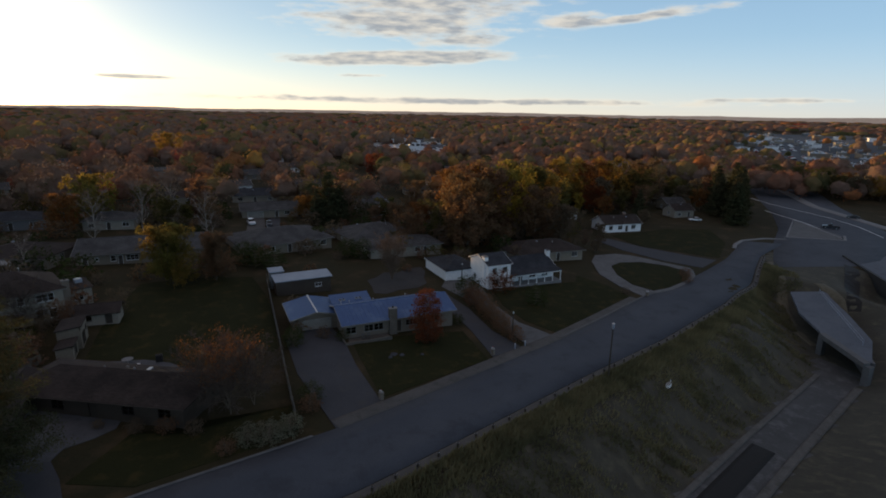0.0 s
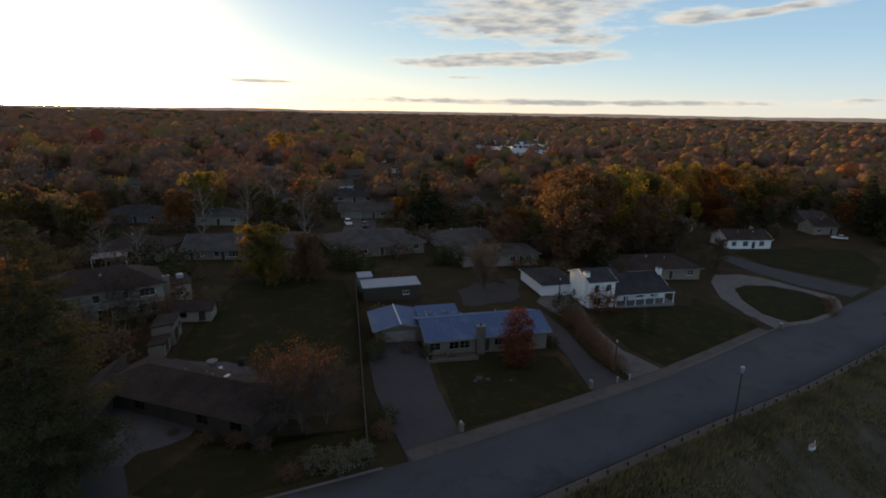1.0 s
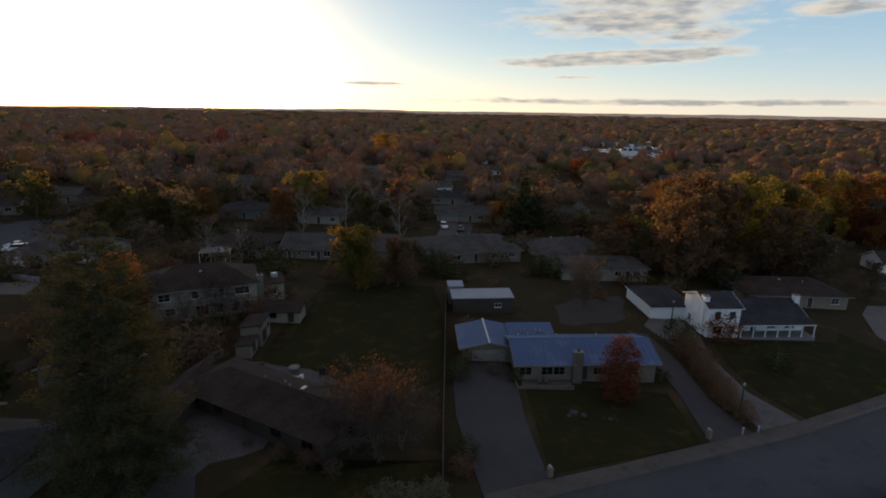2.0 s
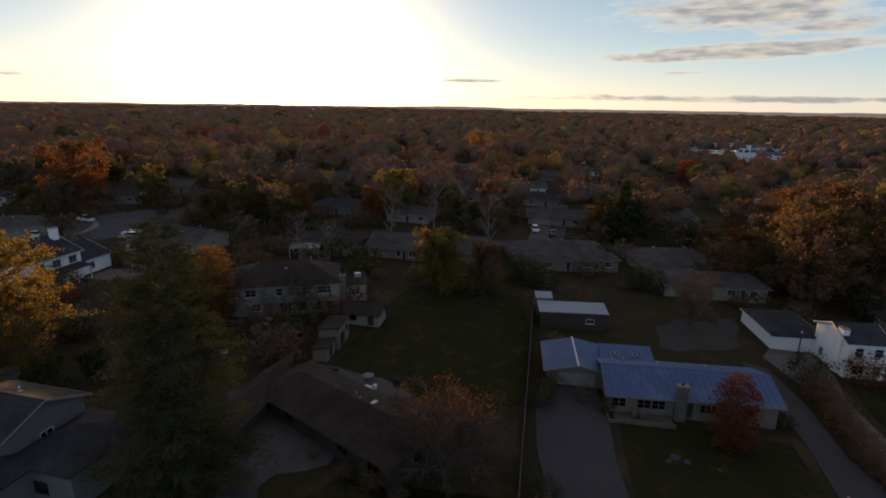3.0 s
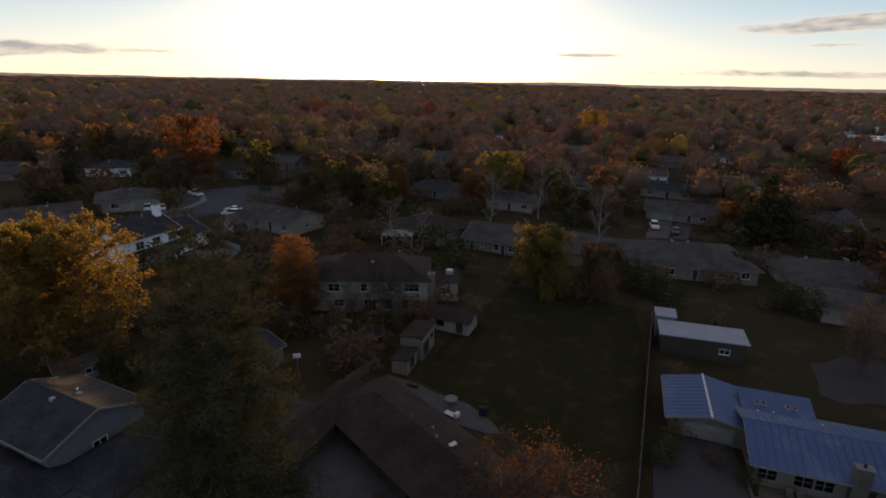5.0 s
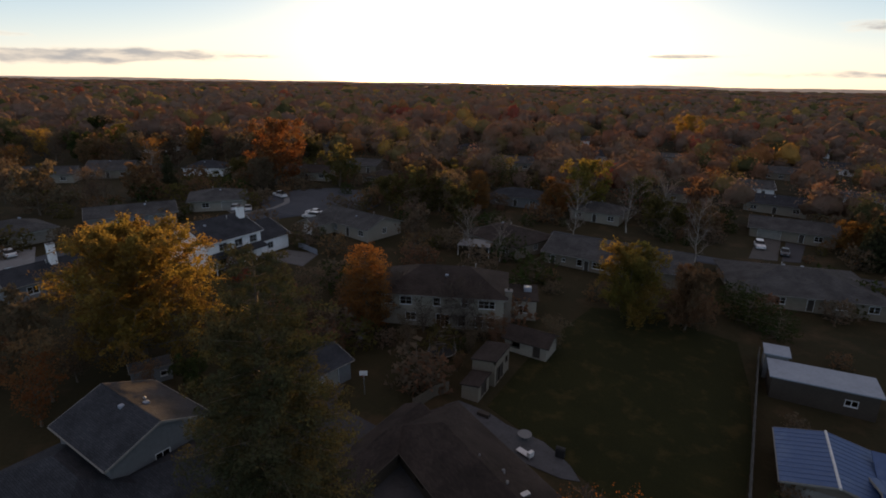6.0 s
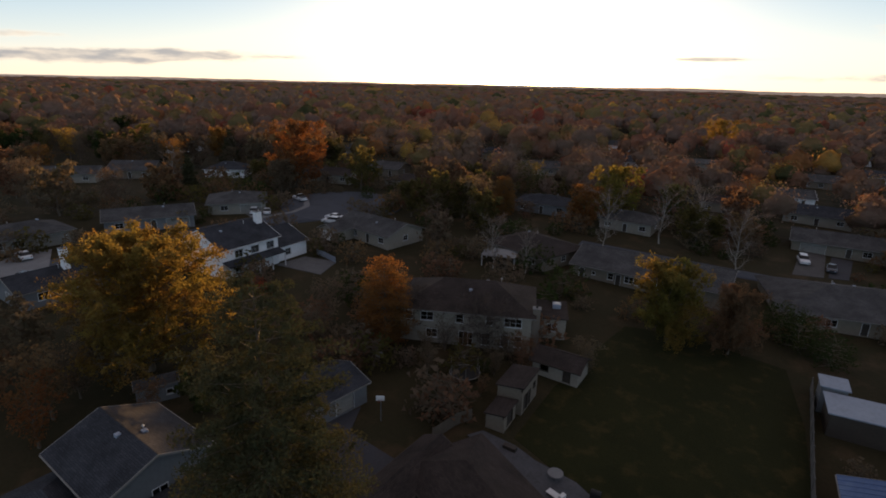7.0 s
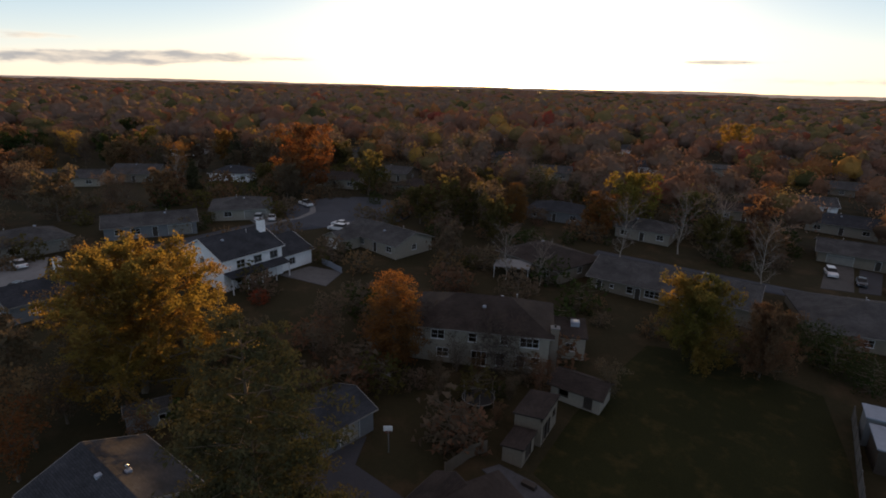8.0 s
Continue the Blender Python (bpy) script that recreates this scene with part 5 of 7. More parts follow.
def white_house():
    h = thing("house", 0, 0, 0, 0, "two-storey white house with slate roof, porch and low garage", "house")
    h.matrix_world = pose(62, 98, gz(62, 98) + 0.1, 0, 0, 0)
    KEEP.extend([(54, 108, 11), (62, 100, 12), (73, 101, 12)])
    block(h, -8.7, 11.3, 11.5, 8.0, 2.7, 1.3, "hip", 0.35, "white", "shingle_slate", "trim", [("right", 0, 0.9, 1.0, 1.0, W)], rot=90)
    block(h, -3.6, 1.7, 5.6, 8.2, 5.3, 1.5, "gable", 0.35, "white", "shingle_slate", "trim",
          [("front", -1.2, 3.5, 1.0, 1.2, W), ("front", 1.4, 3.5, 1.0, 1.2, W), ("front", -0.9, 0.8, 1.6, 1.3, W), ("front", 1.6, 0.8, 0.9, 1.3, W),
           ("left", -1.5, 3.4, 0.9, 1.2, W), ("left", 1.8, 0.9, 0.9, 1.2, W)])
    block(h, 5.9, 4.0, 13.4, 8.0, 2.7, 1.9, "gable", 0.4, "white", "shingle_slate", "trim",
          [("front", -5.6, 0.7, 1.6, 1.4, W), ("front", -2.4, 0.05, 1.0, 2.05, "door"), ("front", 0.8, 0.7, 1.6, 1.4, W), ("front", 4.2, 0.7, 1.6, 1.4, W)])
    bm = bmesh.new()
    v = [bm.verts.new(p) for p in ((-0.9, -2.9, 2.42), (12.9, -2.9, 2.42), (12.9, 0.1, 2.76), (-0.9, 0.1, 2.76), (-0.9, -2.9, 2.56), (12.9, -2.9, 2.56), (12.9, 0.1, 2.93), (-0.9, 0.1, 2.93))]
    for f in ((3, 2, 1, 0), (4, 5, 6, 7), (0, 1, 5, 4), (1, 2, 6, 5), (2, 3, 7, 6), (3, 0, 4, 7)):
        bm.faces.new([v[i] for i in f])
    part("porch_roof", bm, M["shingle_slate"], h)
    part("porch_beam", boxes((-0.8, 12.8, -2.85, -2.65, 2.2, 2.42)), M["trim"], h)
    part("porch_floor", boxes((-0.8, 12.8, -3.0, 0.0, -0.6, 0.16), bevel=0.02), M["concrete"], h)
    for k in range(7):
        x = -0.5 + k * 2.18
        part("porch_post", boxes((x - 0.09, x + 0.09, -2.84, -2.66, 0.16, 2.2), (x - 0.14, x + 0.14, -2.89, -2.61, 0.16, 0.3), bevel=0.01), M["trim"], h)
    chimney(h, -6.2, -0.4, 0.9, 1.3, 6.9, "white")
    chimney(h, -0.2, 4.0, 0.6, 0.6, 6.0, "white")
    chimney(h, 13.0, 3.4, 0.8, 1.1, 5.6, "white")


def simple_house(x, y, rot, w, d, label, h=2.6, rise=1.5, roof="gable", wall="cream", top="shingle_brown", trim="trim", over=0.55, wins=(), extra=None, chim=None, cat="house", name="house", vents=2, sky=False, porch=False):
    ob = thing(name, x, y, rot, None, label, cat)
    ops = []
    if wins == ():
        n = max(2, int(w / 4.2))
        for k in range(n):
            u = -w / 2 + (k + 0.5) * w / n
            ops.append(("front", u, 0.9, 1.5, 1.1, W) if k != n // 2 else ("front", u, 0.05, 1.0, 2.05, "door"))
            if h > 4.5:
                ops.append(("front", u, 3.5, 1.3, 1.2, W))
        ops += [("left", 0, 0.9, 1.2, 1.1, W), ("right", 0, 0.9, 1.2, 1.1, W), ("back", w / 4, 0.9, 1.5, 1.1, W)]
    elif wins:
        ops = list(wins)
    block(ob, 0, 0, w, d, h, rise, roof, over, wall, top, trim, ops)
    for e in extra or []:
        block(ob, **e)
    if chim:
        chimney(ob, *chim)
    if porch:
        bm = bmesh.new()
        v = [bm.verts.new(p) for p in ((-w / 2, -d / 2 - 2.2, 2.45), (w / 2, -d / 2 - 2.2, 2.45), (w / 2, -d / 2 - 0.01, 2.95), (-w / 2, -d / 2 - 0.01, 2.95),
                                       (-w / 2, -d / 2 - 2.2, 2.6), (w / 2, -d / 2 - 2.2, 2.6), (w / 2, -d / 2 - 0.01, 3.1), (-w / 2, -d / 2 - 0.01, 3.1))]
        for f in ((3, 2, 1, 0), (4, 5, 6, 7), (0, 1, 5, 4), (1, 2, 6, 5), (2, 3, 7, 6), (3, 0, 4, 7)):
            bm.faces.new([v[i] for i in f])
        part("porch_roof", bm, M[top], ob)
        for k in range(5):
            u = -w / 2 + 0.2 + (w - 0.4) * k / 4
            part("porch_post", boxes((u - 0.08, u + 0.08, -d / 2 - 2.1, -d / 2 - 1.94, -0.3, 2.46), bevel=0.01), M[trim], ob)
    if sky:
        for u, v, s in ((3.9, 0.9, 0.9), (0.74, 1.3, 0.26), (1.1, 1.1, 0.16), (2.3, 0.5, 0.24), (2.5, 0.3, 0.15), (-1.57, 0.4, 0.15)):
            z = h + rise * (1 - abs(v) / (d / 2)) + 0.22
            if s > 0.8:
                part("skylight", boxes((u - 0.24, u + 0.24, v - 0.6, v + 0.6, z - 0.4, z + 0.10), bevel=0.04), M["steel"], ob, "bright domed skylight")
            else:
                vent_box(ob, u, v, z, s, "concrete")
    rng = random.Random(int(x * 7 + y * 13))
    for k in range(vents):
        u, v = rng.uniform(-w * 0.25, w * 0.25), rng.uniform(0.4, d * 0.2) * rng.choice((-1, 1))
        z = h + rise * (1 - abs(v) / (d / 2)) + 0.2
        (vent_pipe if k % 2 else vent_box)(ob, u, v, z)
    return ob


metal_roof_house()
white_house()
# brown ranch with its wing round the courtyard
simple_house(-11.0, 70.4, -32, 22.4, 8.1, "long dark brown ranch house with brown shingle roof", 2.6, 1.6, "hip", "brown_wall", "shingle_brown", "dark_trim", 0.6,
             extra=[dict(cx=-9.4, cy=-5.6, w=12.5, d=3.4, h=2.5, rise=0.8, roof="gable", over=0.45, wall="brown_wall", top="shingle_brown", trim="dark_trim", rot=116,
                         openings=[("front", 1.0, 0.9, 1.2, 1.0, W), ("back", -2.0, 0.05, 2.6, 2.1, "garage")])], vents=0, sky=True)
# two-storey cream house among bare trees
simple_house(-31.9, 104.3, 20, 18.2, 10.8, "two-storey cream house with brown hipped roof", 5.2, 2.5, "hip", "cream", "shingle_brown", "trim", 0.6,
             wins=[("front", -7.9, 3.4, 1.0, 1.2, W), ("front", -5.3, 3.4, 1.7, 1.2, W), ("front", -0.7, 3.4, 1.0, 1.2, W), ("front", 3.4, 3.4, 0.9, 1.2, W), ("front", 6.6, 3.4, 2.3, 1.2, W),
                   ("front", -4.6, 0.9, 1.5, 1.2, W), ("front", 3.0, 0.4, 1.0, 1.7, W), ("front", 5.6, 0.4, 1.0, 1.7, W), ("front", 7.4, 0.5, 1.0, 1.5, W), ("front", 0.2, 0.1, 1.9, 2.0, W), ("right", 0, 3.4, 1.2, 1.2, W)],
             extra=[dict(cx=11.6, cy=2.6, w=5.0, d=5.6, h=2.8, rise=0.3, roof="shed", over=0.3, wall="cream", top="shingle_brown", openings=[("front", 0.5, 0.9, 1.2, 1.1, W)])],
             chim=(9.7, -4.4, 1.0, 0.9, 6.0, "brick"), vents=3)
# sheds
simple_house(-18.8, 91.0, -90, 4.9, 3.0, "tall narrow tan garden shed with dark trim", 2.9, 0.4, "shed", "tan", "shingle_brown", "dark_trim", 0.2,
             wins=[("back", 0.3, 0.1, 0.9, 2.0, "white_door"), ("back", 1.4, 0.1, 0.9, 2.0, "white_door"), ("back", -1.4, 1.7, 0.6, 0.6, W)], cat="shed", name="garden_shed", vents=0)
simple_house(-18.8, 86.2, -90, 3.3, 2.1, "small pale garden shed with brown roof", 1.7, 0.3, "shed", "tan", "shingle_brown", "dark_trim", 0.2, wins=[("back", 0, 0.1, 1.4, 1.6, "white_door")], cat="shed", name="garden_shed", vents=0)
simple_house(-16.4, 99.8, -4, 6.0, 4.0, "low cream outbuilding with rusty brown roof", 2.0, 0.9, "gable", "cream", "shingle_brown", "dark_trim", 0.4,
             wins=[("front", -1.4, 0.9, 1.1, 0.8, W), ("front", 1.6, 0.1, 0.9, 1.9, "white_door")], cat="shed", name="outbuilding", vents=0)
simple_house(-37.2, 78.6, 78, 6.8, 6.6, "small pale grey garage with slate roof", 2.4, 1.1, "gable", "greywall", "shingle_slate", "trim", 0.35, wins=[("front", 0.3, 0.1, 2.4, 2.0, "garage")], cat="garage", name="detached_garage", vents=0)
simple_house(-53.4, 69.2, 62, 4.2, 2.2, "small grey lean-to shed under the maple", 1.9, 0.5, "gable", "greywall", "shingle_grey", "trim", 0.15, wins=[("front", 1.2, 0.7, 0.6, 0.6, W)], cat="shed", name="garden_shed", vents=0)
# long white-roofed shed behind the ranch
sh = thing("storage_shed", 18.0, 106.0, 2, None, "long dark brown storage shed with white metal roof", "shed")
block(sh, 0, 0, 10.8, 3.9, 2.9, 0.3, "shed", 0.3, "brown_wall", "white_metal", "trim", [("front", 2.8, 1.2, 1.2, 0.7, W)])
sh2 = thing("storage_shed", 13.4, 109.8, 2, None, "small white metal roofed shed by the fence", "shed")
block(sh2, 0, 0, 2.6, 2.2, 3.4, 0.3, "shed", 0.2, "greywall", "white_metal", "trim", [])
# grey-blue house near the pine, with a lit upper roof
simple_house(-40.4, 58.8, -7, 9.0, 8.4, "two-storey grey house with blue-grey shingle roof", 5.6, 1.7, "gable", "greywall", "shingle_slate", "trim", 0.5,
             wins=[("front", -2, 3.2, 1.2, 1.1, W), ("front", 2, 3.2, 1.2, 1.1, W), ("right", 0, 3.2, 1.2, 1.1, W)],
             extra=[dict(cx=1.0, cy=-5.9, w=11.5, d=7.0, h=3.4, rise=1.4, roof="hip", over=0.5, wall="greywall", top="shingle_slate", trim="dark_trim", openings=[("front", -2.5, 0.1, 4.8, 2.1, "garage")]),
                    dict(cx=7.6, cy=0.6, w=7.0, d=8.5, h=3.4, rise=1.5, roof="hip", over=0.4, wall="greywall", top="shingle_slate", trim="dark_trim", openings=[("front", 0, 0.9, 1.4, 1.1, W)])], vents=3)
# houses to the north
simple_house(19.0, 145.4, 11, 23, 17.0, "long tan ranch house with grey hipped roof", 2.6, 2.4, "hip", "tan", "shingle_grey", "trim", 0.7, vents=3)
simple_house(45.8, 146.0, 6, 19.0, 17.0, "low house with dark grey shingle roof", 2.6, 2.4, "hip", "cream", "shingle_grey", "trim", 0.6,
             extra=[dict(cx=1.0, cy=-15.6, w=19.5, d=10.0, h=2.6, rise=1.5, roof="hip", over=0.6, wall="cream", top="shingle_grey", rot=-6,
                         openings=[("front", 5.2, 0.1, 0.9, 2.0, "door"), ("front", 3.0, 0.9, 1.4, 1.1, W), ("front", 7.2, 0.9, 1.4, 1.1, W), ("left", 0, 0.9, 1.2, 1.1, W)])])
simple_house(22.4, 190.2, -3, 18, 11.5, "tan house with grey roof behind a wide driveway", 2.6, 1.7, "gable", "tan", "shingle_grey", "trim", 0.6,
             wins=[("front", -4.8, 0.05, 4.9, 2.1, "garage"), ("front", 2.0, 0.05, 1.0, 2.05, "door"), ("front", 5.4, 0.9, 1.6, 1.1, W)])
simple_house(59.4, 192.5, -4, 11, 12, "small house with pale garage door and grey roof", 2.6, 1.6, "gable", "white", "shingle_grey", "trim", 0.6, wins=[("front", -2.2, 0.05, 4.9, 2.1, "garage"), ("front", 3.2, 0.9, 1.4, 1.1, W)])
simple_house(81.6, 187.2, 90, 12, 9.6, "pale gable-fronted house with white trim", 3.6, 2.4, "gable", "cream", "shingle_grey", "trim", 0.5, wins=[("left", -1.8, 1.0, 1.3, 1.2, W), ("left", 1.8, 1.0, 1.3, 1.2, W), ("left", 0, 3.7, 1.0, 1.0, W)])
simple_house(45, 247, -2, 16.5, 10, "white bungalow with dark roof among trees", 2.7, 1.7, "gable", "white", "shingle_grey")
simple_house(-11.8, 142.4, -4, 26.5, 13.5, "wide tan house with brown-grey roof and front terrace", 2.7, 2.1, "gable", "tan", "shingle_grey", "trim", 0.7,
             wins=[("front", -11.5, 0.1, 0.9, 2.0, "door"), ("front", -9.2, 1.2, 0.6, 0.6, W), ("front", -6.0, 0.9, 1.0, 1.2, W), ("front", -4.6, 0.1, 0.9, 2.0, "door"), ("front", -2.2, 0.9, 2.4, 1.2, W), ("front", 2.6, 0.9, 2.2, 1.2, W), ("left", 0, 0.9, 1.2, 1.1, W)], vents=3)
simple_house(-35.6, 142.6, -22, 15.5, 13, "house with tan shingle roof behind bare birches", 2.6, 1.9, "hip", "tan", "shingle_brown", "trim", 0.6)
simple_house(-69.4, 133.6, -12, 17, 10.5, "pale-gabled ranch house with brown-grey roof", 2.6, 1.8, "gable", "cream", "shingle_grey", "trim", 0.5,
             extra=[dict(cx=-5.2, cy=-6.4, w=8.0, d=5.5, h=2.5, rise=1.2, roof="gable", over=0.4, wall="cream", top="shingle_grey", rot=90, openings=[("left", 0, 0.05, 2.6, 2.1, "white_door")])])
simple_house(-112.6, 131.4, 48, 13.5, 12.5, "ranch house with garage on the cul-de-sac", 2.6, 1.8, "hip", "cream", "shingle_grey", "trim", 0.6,
             wins=[("front", 3.2, 0.05, 4.9, 2.1, "garage"), ("front", -3, 0.9, 1.6, 1.1, W), ("right", 0, 0.9, 1.2, 1.1, W)])
simple_house(-115.0, 109.0, 58, 17.5, 8.8, "long low house with white garage end", 2.6, 1.6, "gable", "greywall", "shingle_grey", "trim", 0.5,
             wins=[("front", 5.4, 0.05, 4.6, 2.1, "garage"), ("front", 0.6, 0.05, 1, 2.05, "door"), ("front", -3, 0.9, 1.6, 1.1, W), ("front", -6, 0.9, 1.6, 1.1, W)])
simple_house(-80.6, 102.6, 86, 12.0, 11.6, "two-storey white house with slate roof and tall chimney", 5.2, 2.6, "gable", "white", "shingle_slate", "trim", 0.45,
             wins=[("front", -2.6, 3.3, 1.6, 1.3, W), ("front", 0.8, 3.3, 1.6, 1.3, W), ("front", 4.2, 3.3, 1.6, 1.3, W), ("front", 1.0, 0.7, 2.2, 1.5, W), ("front", -2.8, 0.7, 1.6, 1.5, W), ("left", 0, 3.4, 1.2, 1.2, W)],
             extra=[dict(cx=9.7, cy=0.4, w=7.4, d=11.4, h=2.7, rise=2.3, roof="gable", over=0.45, wall="white", top="shingle_slate", openings=[("right", -2, 0.1, 4.6, 2.1, "garage"), ("front", -1.0, 0.8, 1.3, 1.2, W)])],
             chim=(5.2, -1.4, 1.2, 1.0, 9.4, "white"), porch=True)
simple_house(-121.5, 86.4, 84, 14.5, 10, "cream house with dark hipped roof by the street", 2.6, 1.7, "hip", "cream", "shingle_grey", "trim", 0.6,
             wins=[("front", 3.6, 0.05, 4.8, 2.1, "garage"), ("front", -2.0, 0.9, 1.8, 1.2, W), ("front", -5.2, 0.9, 1.6, 1.2, W)])
simple_house(-92.0, 78.0, 86, 12.5, 8, "low house with dark roof and tall white chimney", 2.6, 1.6, "gable", "greywall", "shingle_slate", "trim", 0.5, chim=(1.5, -1.0, 1.0, 0.9, 7.2, "white"))
pc = thing("patio_cover", -39.6, 133.6, 14, None, "flat grey-white patio roof on slim posts", "patio cover")
part("roof", boxes((-3.4, 3.4, -2.7, 2.7, 2.2, 2.3), bevel=0.02), M["greywall"], pc)
for sx in (-3.2, 3.2):
    for sy in (-2.5, 2.5):
        part("post", boxes((sx - 0.06, sx + 0.06, sy - 0.06, sy + 0.06, -0.4, 2.2)), M["trim"], pc)
simple_house(-118, 175, 20, 15, 10, "low pale house at the head of the cul-de-sac", 2.6, 1.6, "gable", "cream", "shingle_brown")
simple_house(-92, 183, -5, 15, 10, "low pale house at the head of the cul-de-sac", 2.6, 1.6, "hip", "cream", "shingle_brown")
# houses to the east
simple_house(132.4, 140.4, -9, 14, 8.6, "white one-storey house with brown roof and shutters", 2.7, 2.2, "gable", "white", "shingle_brown", "trim", 0.4,
             wins=[("front", -4.8, 0.9, 1.3, 1.3, W), ("front", -1.2, 0.9, 1.5, 1.3, W), ("front", 1.4, 0.05, 1.0, 2.05, "door"), ("front", 4.0, 0.9, 1.5, 1.3, W), ("left", -1.5, 0.9, 1.1, 1.2, W), ("left", 1.5, 0.9, 1.1, 1.2, W)],
             chim=(3.2, 0.6, 0.8, 0.8, 5.7, "redbrick"))
simple_house(127.6, 163, 80, 8, 6, "small white gabled outbuilding among orange trees", 2.8, 1.9, "gable", "white", "shingle_brown", "trim", 0.3)
simple_house(84, 117.5, -5, 20, 12, "low house with dark shingle roof under orange trees", 2.6, 1.9, "hip", "tan", "shingle_brown", "trim", 0.7)
simple_house(174, 151, -8, 9, 7, "small cream cottage with dark roof", 2.8, 2.0, "gable", "cream", "shingle_brown", "trim", 0.4)
simple_house(184, 164, -10, 9, 7, "small cottage with dark roof and white trim under dark trees", 2.8, 2.0, "gable", "tan", "shingle_grey", "trim", 0.4)
simple_house(-20, 303, 12, 27, 12, "long flat-roofed pale building among trees", 3.0, 0.5, "shed", "cream", "shingle_grey", "trim", 0.8)
# houses half hidden in the woods beyond, with their clearings towards the road
SIGHT = [(18, 104, 9), (14, 100, 6), (23, 98, 6), (36, 109, 7)]
FAR_HOUSES = [(-182, 127, 40, "cream", "shingle_grey"), (-174, 143, 35, "tan", "shingle_grey"), (-151, 161, 30, "white", "shingle_slate"), (-111, 197, 10, "tan", "shingle_grey"), (-47, 183, 5, "greywall", "shingle_slate"),
              (-23, 179, -4, "cream", "shingle_grey"), (-3, 219, 4, "tan", "shingle_brown"), (21, 221, -6, "cream", "shingle_slate"), (15, 246, 8, "white", "shingle_grey"), (95, 227, -10, "cream", "shingle_grey"),
              (52, 327, 4, "white", "shingle_slate"), (90, 420, -6, "white", "shingle_grey"), (-44, 285, 10, "white", "shingle_slate"), (-70, 240, 15, "cream", "shingle_grey"), (-150, 230, 22, "tan", "shingle_slate"),
              (-215, 190, 30, "white", "shingle_grey"), (-98, 262, 12, "cream", "shingle_slate"), (30, 292, -3, "tan", "shingle_grey"), (120, 262, -12, "white", "shingle_grey"), (-190, 300, 25, "white", "shingle_slate"),
              (-255, 262, 35, "cream", "shingle_grey"), (-60, 345, 8, "white", "shingle_grey"), (8, 372, 0, "cream", "shingle_slate"), (-130, 350, 18, "white", "shingle_slate"), (-300, 330, 40, "white", "shingle_grey"),
              (150, 305, -14, "cream", "shingle_slate"), (190, 345, -16, "white", "shingle_grey"), (-395, 352, 44, "white", "shingle_slate"), (60, 395, -4, "white", "shingle_slate"), (-230, 400, 28, "white", "shingle_grey"),
              (245, 330, -20, "cream", "shingle_grey"), (290, 300, -25, "white", "shingle_slate"), (-20, 430, 3, "white", "shingle_grey"), (-330, 215, 48, "cream", "shingle_slate"), (118, 350, -10, "white", "shingle_slate")]
rng_far = random.Random(77)
for x, y, rot, wall_key, top_key in FAR_HOUSES:
    simple_house(x, y, rot, rng_far.uniform(12, 18), rng_far.uniform(8, 11), "low suburban house half hidden among autumn trees", 2.7, rng_far.uniform(1.5, 2.2), rng_far.choice(("gable", "hip")), wall_key, top_key, "trim", 0.5)
    ln = math.hypot(x - 3, y - 30)
    SIGHT.extend((x - (x - 3) / ln * q, y - (y - 30) / ln * q, r) for q, r in ((0, 10), (10, 9), (20, 8), (31, 6)))
for x, y in ((45, 247), (-20, 303)):
    ln = math.hypot(x - 3, y - 30)
    SIGHT.extend((x - (x - 3) / ln * q, y - (y - 30) / ln * q, r) for q, r in ((0, 12), (11, 11), (22, 9), (34, 7)))

